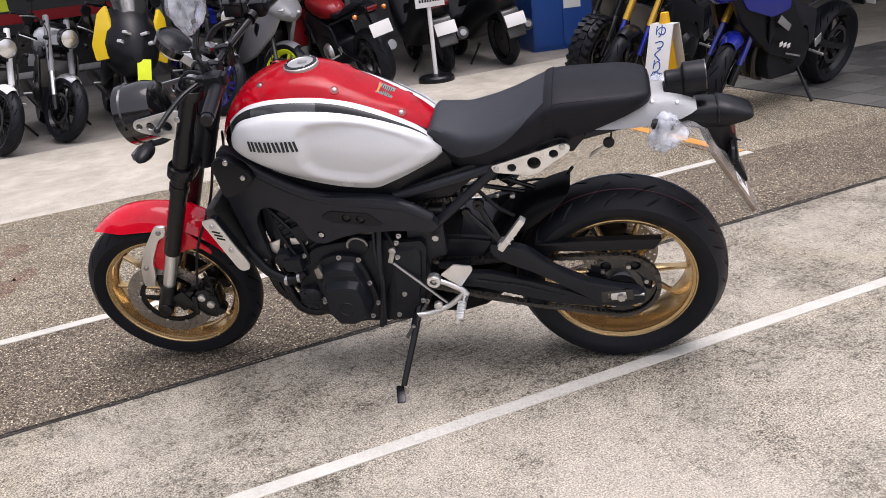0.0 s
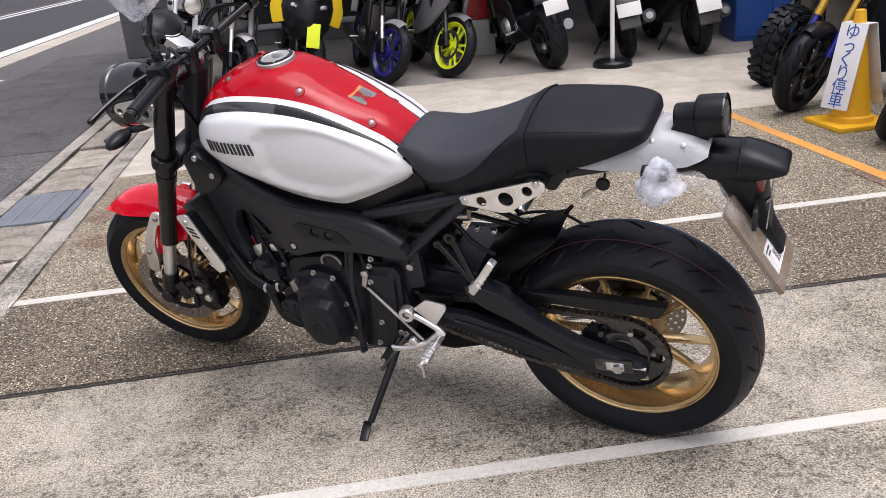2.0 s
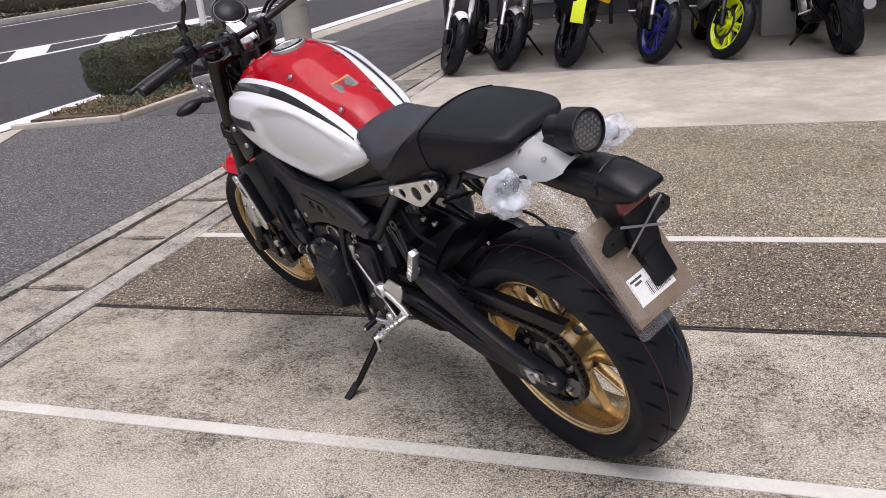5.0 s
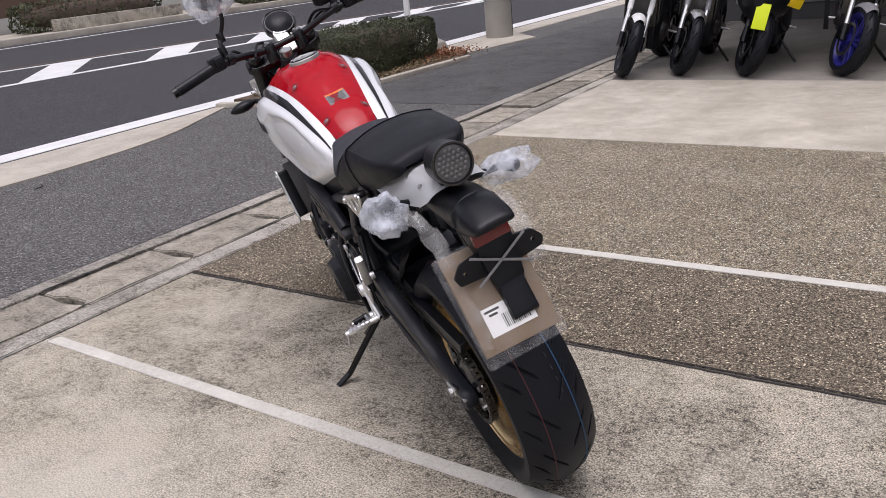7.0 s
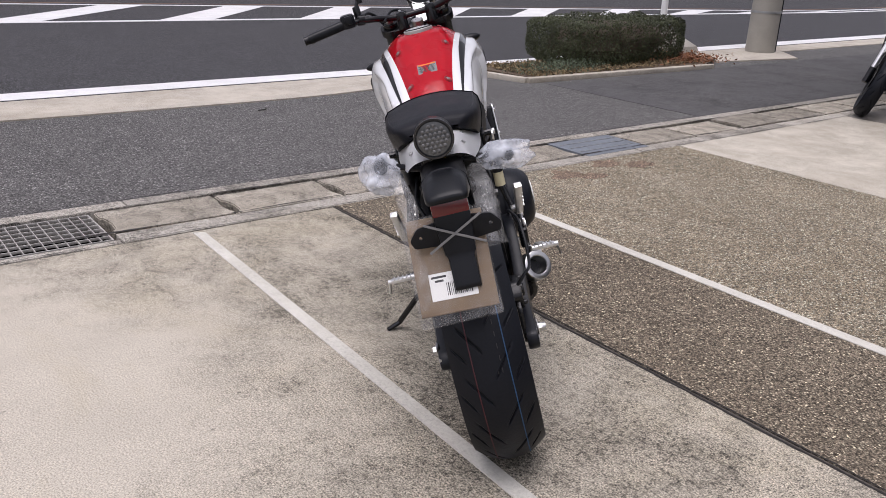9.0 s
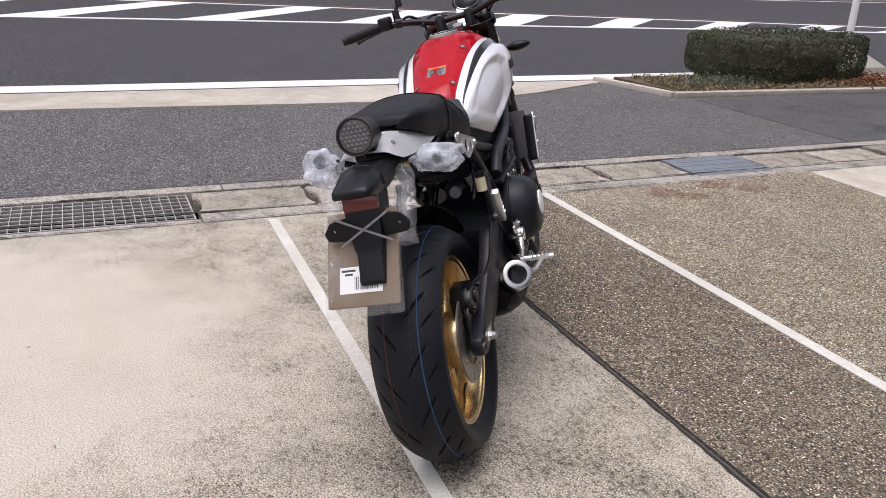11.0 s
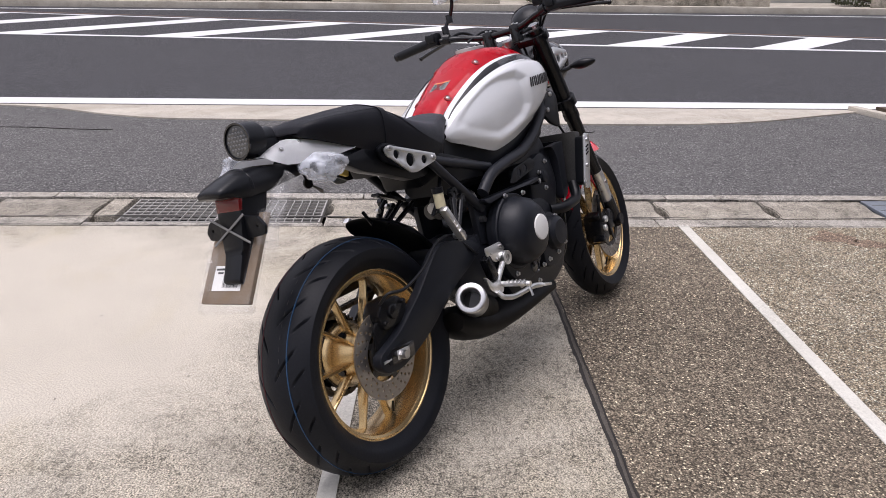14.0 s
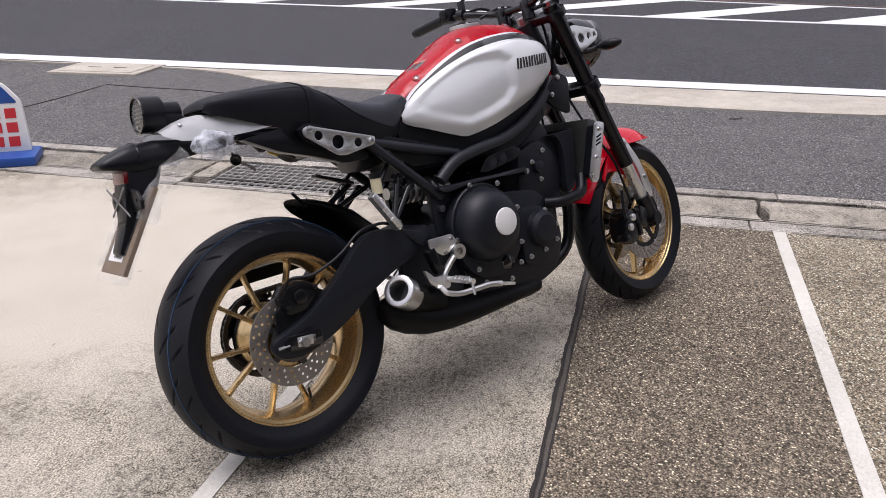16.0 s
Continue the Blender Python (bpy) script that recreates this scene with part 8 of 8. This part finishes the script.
def tread_blocks(r, width):
    """Raised rubber blocks round an off-road tyre."""
    bm = bmesh.new()
    for k in range(26):
        for side, turn in ((-1, 6), (0, 0), (1, -6)):
            t = bmesh.new()
            bmesh.ops.create_cube(t, size=1)
            t.transform(Matrix.Rotation(radians(k * 360 / 26 + (7 if side == 0 else 0)), 4, "Y") @ pose(r - 0.016 * abs(side), side * width * 0.34, 0, side * -24, 0, turn) @ Matrix.Diagonal((0.022, width * 0.28, 0.042, 1)))
            merged(bm, t)
    return bm


def road_bike(m, label, rim_m=M_BLACKM, fender_m=M_BLACKP, body_m=M_GREY, panel_m=M_BLACKP, fork_m=M_BLACKM, lamp="round", steer=24, lean=11, sport=False, tag=False, cruiser=False, bright=False, knobbly=False, group="motorcycles parked before the shop"):
    """A parked motorcycle: wheels, fork, engine, frame, tank, seat and trim."""
    e = thing("motorcycle", m @ pose(0, 0, 0, -lean, 0, 0), label, "motorcycle", group)
    ax = Vector((1.40, 0, 0.30))
    rake = radians(25 if not cruiser else 32)
    s_at, s_dir = Vector((ax.x - 0.04, 0, 0.30)), Vector((-math.sin(rake), 0, math.cos(rake)))
    st = Matrix.Translation(s_at) @ Matrix.Rotation(radians(steer), 4, s_dir) @ Matrix.Translation(-s_at)

    def ax_at(along, fwd, y):
        p = s_at + s_dir * along + Vector((math.cos(rake), 0, math.sin(rake))) * fwd
        return (p.x, y, p.z)

    for nm, c, r, tw, rw, mt in (("front_wheel", st @ Matrix.Translation(ax), 0.30, 0.124, 0.092, rim_m), ("rear_wheel", pose(0, 0, 0.315), 0.315, 0.176, 0.13, rim_m)):
        w = shared(nm, lambda: plain_rim(rw), mt, e, c)
        if knobbly:
            tw, r = 0.200, 0.315
        shared("fat_tyre" if knobbly else "tyre" if r < 0.31 else "rear_tyre", lambda: tyre(r, tw, rw, 144, 12), M_TYRE, w, Matrix())
        if knobbly:
            shared("knobbly_tread", lambda: tread_blocks(r + 0.004, tw), M_TYRE, w, Matrix())
        for k in range(5):
            for s in (-1, 1):
                shared("spoke", lambda: spoke(0.035, 0.2, 0.012, 0.0075, 0.02, 0.014, 0.0), mt, w, Matrix.Rotation(radians(72 * k + s * 12), 4, "Y"))
        shared("hub", lambda: lathe([(0.014, 0.06), (0.045, 0.06), (0.04, 0.0), (0.045, -0.06), (0.014, -0.06)], 20), mt, w, Matrix())
        for s in (1, -1):
            shared("brake_disc", lambda: lathe([(0.116, 0.002), (0.144, 0.002), (0.144, -0.002), (0.116, -0.002)], 40), M_DARKSTEEL, w, pose(0, s * 0.066, 0))
    for s in (1, -1):
        leg = part("fork_leg", tube([ax_at(0.33, 0.04, s * 0.1), ax_at(0.86, 0.04, s * 0.1)], 0.027, 14), fork_m, e, "", st)
        part("stanchion", tube([ax_at(0.04, 0.04, s * 0.1), ax_at(0.34, 0.04, s * 0.1)], 0.021 if not cruiser else 0.026, 14), M_BLUE if fork_m is M_FORKGOLD else M_ALU if fork_m is not M_BLACKM or bright else M_DARKSTEEL, leg)
        part("fork_foot", merged(tube([ax_at(-0.04, 0.04, s * 0.1), ax_at(0.10, 0.04, s * 0.1)], 0.028, 12), box((1.31, s * 0.085, 0.33), (0.07, 0.05, 0.12), 0.015)), M_BLACKM, leg)
        part("brake_calliper", box((1.30, s * 0.075, 0.37), (0.06, 0.04, 0.10), 0.014, (0, -20, 0)), M_DARKSTEEL if bright else M_BLACKM, leg, "", st)
        part("lever", tube([(1.06, s * 0.20, 1.07), (1.10, s * 0.28, 1.06), (1.11, s * 0.37, 1.04)], 0.006, 8, None, 0.04), M_ALU if bright else M_BLACKM, e, "", st)
        part("brake_hose", tube([(1.05, s * 0.18, 1.07), (1.20, s * 0.15, 0.98), (1.22, s * 0.12, 0.70), (1.30, s * 0.11, 0.40)], 0.0045, 6, None, 0.08), M_BLACKP, e, "", st)
        part("switch_box", box((1.03, s * 0.235, 1.075), (0.045, 0.05, 0.045), 0.01), M_BLACKP, e, "", st)
        part("seat_rail", tube([(0.62, s * 0.11, 0.68), (0.30, s * 0.11, 0.74), (-0.10, s * 0.08, 0.82)], 0.012, 8), M_FRAME, e)
        part("heel_guard", plate([(0.47, 0.44), (0.40, 0.48), (0.38, 0.42), (0.44, 0.38)], s * 0.145, s * 0.15, (), 0.001), M_ALU, e)
        part("radiator_shroud", plate([(1.16, 0.76), (1.06, 0.78), (1.02, 0.62), (1.10, 0.50)], s * 0.16, s * 0.175, (), 0.006, None, 0.02), M_DARKSTEEL if bright else M_BLACKP, e)
        g = part("grip", tube([(1.0, s * 0.40, 1.06), (1.02, s * 0.26, 1.075)], 0.017, 12), M_BLACKP, e, "", st)
        part("mirror_stem", tube([(1.03, s * 0.22, 1.08), (1.05, s * 0.25, 1.20)], 0.006, 8), M_BLACKM, g)
        part("mirror_head", moved(lathe([(0.0005, 0.012), (0.05, 0.008), (0.055, -0.006), (0.0005, -0.016)], 20, (0, 0, 0), "x", None, False), pose(1.05, s * 0.27, 1.23)), M_BLACKP, g)
        part("front_indicator", moved(lathe([(0.0005, -0.04), (0.018, -0.02), (0.022, 0.01), (0.0005, 0.03)], 14, (0, 0, 0), "x", None, False), pose(1.26, s * 0.19, 0.90)), M_AMBER if cruiser else M_BLACKP, e, "", st)
        part("side_frame", plate([(1.06, 0.84), (1.08, 0.74), (0.92, 0.60), (0.60, 0.56), (0.52, 0.40), (0.47, 0.44), (0.52, 0.66), (0.75, 0.74), (0.96, 0.82)], s * 0.115, s * 0.145, (), 0.008, None, 0.03), M_FRAME, e)
        part("swingarm", tube([(0.52, s * 0.11, 0.45), (0.25, s * 0.12, 0.37), (0.0, s * 0.12, 0.315)], 0.026, 10), M_BLACKM, e)
        part("foot_peg", tube([(0.50, s * 0.14, 0.37), (0.50, s * 0.25, 0.36)], 0.011, 8), M_ALU, e)
        part("rear_indicator", moved(lathe([(0.0005, 0.03), (0.02, 0.02), (0.024, -0.01), (0.0005, -0.03)], 14, (0, 0, 0), "x", None, False), pose(-0.22, s * 0.17, 0.80)), M_AMBER if cruiser else M_BLACKP, e)
        if lamp in ("sport", "scooter"):
            part("fairing_side", plate([(1.50, 0.86), (1.36, 0.66), (1.10, 0.44), (0.72, 0.34), (0.60, 0.42), (0.80, 0.62), (0.98, 0.84), (1.20, 0.98), (1.40, 0.97)], s * 0.16, s * 0.20, (), 0.012, lambda v: Vector((v.x, v.y - s * 0.10 * smooth_step(1.05, 1.5, v.x), v.z)), 0.05), M_BLACKP if sport else panel_m, e, "side fairing")
    if sport:
        for s in (1, -1):
            up = part("upper_panel", plate([(1.47, 0.90), (1.36, 0.76), (1.16, 0.70), (0.98, 0.74), (1.02, 0.88), (1.20, 0.985), (1.40, 0.965)], s * 0.198, s * 0.212, (), 0.006, lambda v: Vector((v.x, v.y - s * 0.10 * smooth_step(1.05, 1.5, v.x), v.z)), 0.03), panel_m, e, "deep blue upper fairing panel")
            part("panel_vent", plate([(1.10, 0.66), (0.94, 0.58), (0.92, 0.62), (1.06, 0.70)], s * 0.198, s * 0.204, (), 0.002), M_GREY, up)
            for k in range(3):
                part("fairing_mark", box((1.0 - k * 0.05, s * 0.2025, 0.50 - k * 0.012), (0.034, 0.003, 0.030), 0.001, (0, 12, 0)), M_LABEL, up)
            part("fairing_slit", box((0.82, s * 0.2015, 0.40), (0.20, 0.004, 0.012), 0.001, (0, -14, 0)), M_GREY, up)
    part("handlebar", tube([(1.0, 0.40, 1.06), (1.02, 0.27, 1.075), (1.08, 0.10, 1.03), (1.08, -0.10, 1.03), (1.02, -0.27, 1.075), (1.0, -0.40, 1.06)], 0.011, 10, None, 0.05), M_BLACKM, e, "", st)
    part("triple_clamp", merged(box(ax_at(0.80, 0.02, 0), (0.08, 0.25, 0.03), 0.01, (0, -25, 0)), box(ax_at(0.56, 0.02, 0), (0.08, 0.25, 0.04), 0.01, (0, -25, 0))), M_BLACKM, e, "", st)
    part("front_fender", fender_shell(64, 152, 0.325, 0.070, 0.05), fender_m, e, "", st @ Matrix.Translation(ax))
    if lamp == "round":
        h = part("headlight", lathe([(0.0005, -0.08), (0.06, -0.07), (0.085, -0.03), (0.09, 0.04), (0.086, 0.05), (0.08, 0.042), (0.0005, 0.042)], 30, (0, 0, 0), "x", None, False), M_GLOSSB, e, "round headlight", st @ pose(1.27, 0, 0.93))
        part("headlight_lens", lathe([(0.0005, 0.062), (0.05, 0.057), (0.08, 0.046), (0.08, 0.042), (0.0005, 0.042)], 30, (0, 0, 0), "x", None, False), M_ALU, h)
    elif lamp in ("sport", "scooter"):
        nose = []
        for x, w, z0, z1 in ((1.62, 0.03, 0.84, 0.88), (1.55, 0.10, 0.80, 0.94), (1.45, 0.17, 0.80, 1.02), (1.30, 0.20, 0.84, 1.10), (1.15, 0.17, 0.92, 1.14)) if lamp == "sport" else ((1.62, 0.04, 0.64, 0.73), (1.55, 0.13, 0.54, 0.90), (1.44, 0.22, 0.48, 1.06), (1.28, 0.28, 0.46, 1.18), (1.05, 0.26, 0.52, 1.16)):
            nose.append([(x, w * math.cos(a), (z0 + z1) / 2 + (z1 - z0) / 2 * math.sin(a)) for a in (2 * math.pi * k / 18 for k in range(18))])
        nz = part("front_cowl", loft(nose), panel_m, e, "painted front cowl")
        for s in (1, -1):
            part("headlight", box((1.545, s * 0.075, 0.89), (0.06, 0.08, 0.03), 0.012, (s * 20, 0, s * -35)), M_ALU, nz)
        sc = []
        for x, w, z in ((1.42, 0.12, 1.02), (1.28, 0.15, 1.16), (1.18, 0.13, 1.25)) if lamp == "sport" else ((1.42, 0.14, 1.08), (1.28, 0.17, 1.24), (1.18, 0.14, 1.40)):
            sc.append([(x - 0.05 * (u * u), w * u, z - 0.05 * u * u) for u in [-1 + k / 5 for k in range(11)]])
        wbm = loft(sc, False, False)
        bmesh.ops.solidify(wbm, geom=wbm.faces[:], thickness=0.004)
        part("windscreen", wbm, M_LENS, nz)
    tk = []
    for x, w, z0, z1 in ((0.50, 0.07, 0.78, 0.84), (0.56, 0.12, 0.74, 0.90), (0.70, 0.16, 0.73, 0.98), (0.85, 0.17, 0.77, 1.02), (0.96, 0.15, 0.82, 1.0), (1.04, 0.09, 0.86, 0.94)):
        tk.append([(x, w * math.copysign(abs(math.cos(a)) ** 0.7, math.cos(a)), (z0 + z1) / 2 + (z1 - z0) / 2 * math.copysign(abs(math.sin(a)) ** 0.8, math.sin(a))) for a in (2 * math.pi * k / 20 for k in range(20))])
    part("fuel_tank", loft(tk), body_m, e, "", None, 45)
    stt = []
    for x, w, z0, z1 in ((0.54, 0.09, 0.76, 0.80), (0.42, 0.13, 0.74, 0.815), (0.22, 0.13, 0.78, 0.83), (0.12, 0.12, 0.80, 0.885), (-0.10, 0.10, 0.86, 0.92), (-0.20, 0.06, 0.89, 0.92)):
        stt.append([(x, w * math.copysign(abs(math.cos(a)) ** 0.5, math.cos(a)), (z0 + z1) / 2 + (z1 - z0) / 2 * math.copysign(abs(math.sin(a)) ** 0.7, math.sin(a))) for a in (2 * math.pi * k / 20 for k in range(20))])
    part("seat", loft(stt), M_SEAT, e, "", None, 45)
    part("tail_unit", plate([(0.30, 0.76), (-0.18, 0.89), (-0.30, 0.86), (-0.28, 0.82), (0.10, 0.74)], -0.07, 0.07, (), 0.02, None, 0.03), panel_m, e)
    part("tail_light", box((-0.30, 0, 0.84), (0.03, 0.12, 0.05), 0.012), M_REDLENS, e)
    part("rear_mudguard", plate([(-0.20, 0.83), (-0.28, 0.81), (-0.36, 0.58), (-0.33, 0.56), (-0.22, 0.76)], -0.05, 0.05, (), 0.008, None, 0.02), M_BLACKP, e)
    pl = part("number_plate", box((-0.365, 0, 0.64), (0.006, 0.23, 0.13), 0.003, (0, 12, 0)), M_LABEL, e, "white number plate with plain bars")
    for k in range(4):
        part("plate_bar", box((-0.3695, -0.07 + k * 0.046, 0.625), (0.003, 0.026, 0.05), 0.0, (0, 12, 0)), M_GREEN, pl)
    en = part("engine", plate([(0.50, 0.50), (0.52, 0.30), (0.60, 0.22), (0.95, 0.22), (1.02, 0.36), (1.05, 0.62), (0.95, 0.74), (0.78, 0.66), (0.66, 0.56)], -0.14, 0.14, (), 0.02, None, 0.04), M_ENGINE, e)
    for s in (1, -1):
        part("engine_cover", lathe([(0.0005, s * 0.19), (0.07, s * 0.185), (0.095, s * 0.15), (0.10, s * 0.13)], 28, (0.72, 0, 0.40), "y", None, False), M_ALU if cruiser else M_DARKSTEEL if bright else M_ENGINE, en)
    part("radiator", box((1.10, 0, 0.60), (0.05, 0.30, 0.26), 0.008, (0, 14, 0)), M_DARKSTEEL, e)
    for k, y in enumerate((0.07, 0.0, -0.07)):
        part("header_pipe", tube([(1.03, y, 0.52), (1.10, y, 0.42), (1.06, y, 0.26), (0.85, y * 0.5 - 0.03, 0.19)], 0.018, 10, None, 0.06), M_STEEL if cruiser or bright else M_DARKSTEEL, e)
    part("silencer", tube([(0.85, -0.06, 0.19), (0.50, -0.10, 0.22), (0.30, -0.17, 0.33), (-0.12, -0.19, 0.40)], 0.02, 14, None, 0.1, 0.052), M_STEEL if cruiser else M_DARKSTEEL, e)
    part("side_stand", tube([(0.60, 0.12, 0.27), (0.66, 0.33, 0.33 * math.tan(radians(lean)) + 0.006)], 0.012, 8), M_BLACKM, e)
    if tag:
        part("price_tag", box((1.63, 0.05, 0.56), (0.012, 0.12, 0.22), 0.004, (0, -10, -6)), M_NEON, e, "neon yellow card hanging from the nose")
        for s in (1, -1):
            wing = plate([(s * 0.06, 0.66), (s * 0.22, 0.62), (s * 0.26, 0.76), (s * 0.20, 1.04), (s * 0.12, 1.12), (s * 0.05, 0.90)], -0.02, 0.02, (), 0.008, None, 0.02)
            part("side_panel", moved(wing, pose(1.44, s * 0.13, 0, 0, 0, 90 + s * 38)), M_YELLOW, e, "bright yellow side panel")
            part("headlight", box((1.53, s * 0.11, 0.80), (0.05, 0.12, 0.035), 0.012, (s * 22, 0, s * -40)), M_ALU, e)
    return e


def ridden_to(x, y, deg, base=1.40):
    """The pose that puts the front wheel's foot at (x, y), heading that way."""
    d = Vector((math.cos(radians(deg)), math.sin(radians(deg)), 0))
    p = Vector((x, y, 0)) - d * base
    return pose(p.x, p.y, 0, 0, 0, deg)


for b in (PLAIN_TYRE_F, PLAIN_TYRE_R):
    b.free()
road_bike(ridden_to(-0.62, 8.15, -86), "white and pale blue motorcycle with a round headlight, parked nose out", body_m=M_WHITE, fender_m=M_WHITEPL, fork_m=M_WHITEPL, panel_m=M_BLUE, bright=True)
road_bike(ridden_to(-0.10, 8.28, -84), "black motorcycle with bright fender and round headlight, parked nose out", fender_m=M_ALU, body_m=M_WHITE, bright=True, fork_m=M_GREY)
road_bike(ridden_to(0.52, 8.25, -86), "black and yellow touring scooter with a yellow price tag", lamp="scooter", panel_m=M_BLACKP, body_m=M_YELLOW, tag=True)
road_bike(ridden_to(1.33, 8.24, -84), "dark motorcycle with deep blue wheels, parked nose out", rim_m=M_BLUEWHEEL, body_m=M_BLUE, bright=True, fender_m=M_GREY)
road_bike(ridden_to(1.96, 8.29, -82), "grey motorcycle with neon yellow wheels, parked nose out", rim_m=M_NEON, fender_m=M_GREY, body_m=M_GREY, lamp="sport", panel_m=M_GREY)
road_bike(pose(3.01, 8.20, 0, 0, 0, 97), "chrome and black cruiser with amber indicators, parked tail out", body_m=M_OXRED, cruiser=True, steer=10)
road_bike(ridden_to(3.97, 4.42, 192), "deep blue sports motorcycle with gold fork tubes on its stand", rim_m=M_BLACKM, fender_m=M_BLUE, body_m=M_BLUE, panel_m=M_BLUE, fork_m=M_FORKGOLD, lamp="sport", sport=True, steer=30, group="motorcycles in the covered corner")
road_bike(ridden_to(3.90, 5.38, 198), "dark blue motorcycle with gold fork tubes beside the cone", rim_m=M_BLACKM, fender_m=M_BLACKP, body_m=M_BLACKP, fork_m=M_FORKGOLD, lamp="none", steer=14, group="motorcycles in the covered corner")

road_bike(ridden_to(4.30, 6.34, 200), "dark off-road motorcycle with a knobbly front tyre", rim_m=M_BLACKM, fender_m=M_BLACKP, body_m=M_BLACKP, lamp="none", steer=10, knobbly=True, group="motorcycles in the covered corner")


def scooter(m, label):
    """A large scooter seen from behind."""
    e = thing("scooter", m @ pose(0, 0, 0, -8, 0, 0), label, "scooter", "scooters parked before the shop")
    for nm, x in (("rear_wheel", 0.0), ("front_wheel", 1.45)):
        w = shared(nm + "_small", lambda: plain_rim(0.11), M_BLACKM, e, pose(x, 0, 0.30))
        shared("tyre", lambda: tyre(0.300, 0.124, 0.092, 144, 12), M_TYRE, w, Matrix())
        shared("wheel_disc", lambda: lathe([(0.02, 0.02), (0.20, 0.012), (0.20, -0.012), (0.02, -0.02)], 30), M_DARKSTEEL, w, Matrix())
    body = []
    for x, w, z0, z1 in ((-0.30, 0.05, 0.70, 0.80), (-0.22, 0.13, 0.60, 0.86), (0.0, 0.19, 0.56, 0.84), (0.35, 0.21, 0.42, 0.78), (0.70, 0.20, 0.26, 0.60), (1.0, 0.20, 0.24, 0.55), (1.20, 0.22, 0.34, 1.0), (1.38, 0.14, 0.55, 1.02)):
        body.append([(x, w * math.copysign(abs(math.cos(a)) ** 0.6, math.cos(a)), (z0 + z1) / 2 + (z1 - z0) / 2 * math.copysign(abs(math.sin(a)) ** 0.7, math.sin(a))) for a in (2 * math.pi * k / 20 for k in range(20))])
    part("body", loft(body), M_BLACKP, e, "", None, 45)
    part("seat", plate([(0.72, 0.66), (0.60, 0.78), (0.30, 0.80), (0.22, 0.90), (-0.15, 0.92), (-0.20, 0.86), (0.40, 0.70)], -0.17, 0.17, (), 0.05, None, 0.05), M_SEAT, e)
    part("tail_light", box((-0.30, 0, 0.76), (0.04, 0.22, 0.06), 0.015), M_REDLENS, e)
    part("mudguard", plate([(-0.15, 0.66), (-0.30, 0.62), (-0.40, 0.34), (-0.37, 0.33), (-0.20, 0.55)], -0.10, 0.10, (), 0.01, None, 0.03), M_DARKSTEEL, e)
    pl = part("number_plate", box((-0.40, 0, 0.52), (0.006, 0.23, 0.13), 0.003, (0, 18, 0)), M_LABEL, e, "white number plate with plain bars")
    for k in range(4):
        part("plate_bar", box((-0.4045, -0.07 + k * 0.046, 0.505), (0.003, 0.026, 0.05), 0.0, (0, 18, 0)), M_GREEN, pl)
    part("silencer", tube([(0.45, -0.20, 0.28), (-0.20, -0.22, 0.40)], 0.05, 16, None, 0.05, 0.065), M_DARKSTEEL, e)
    part("silencer_tip", tube([(-0.20, -0.22, 0.40), (-0.23, -0.22, 0.405)], 0.035, 16), M_STEEL, e)
    part("handlebar", tube([(1.05, 0.36, 1.02), (1.12, 0.15, 1.05), (1.12, -0.15, 1.05), (1.05, -0.36, 1.02)], 0.014, 10), M_BLACKP, e)
    part("stand", tube([(0.4, 0.12, 0.25), (0.42, 0.28, 0.045)], 0.012, 8), M_BLACKM, e)
    return e


scooter(pose(3.85, 8.38, 0, 0, 0, 80), "large dark grey scooter parked tail out")
scooter(pose(4.53, 8.20, 0, 0, 0, 86), "large black scooter with a number plate, parked tail out")
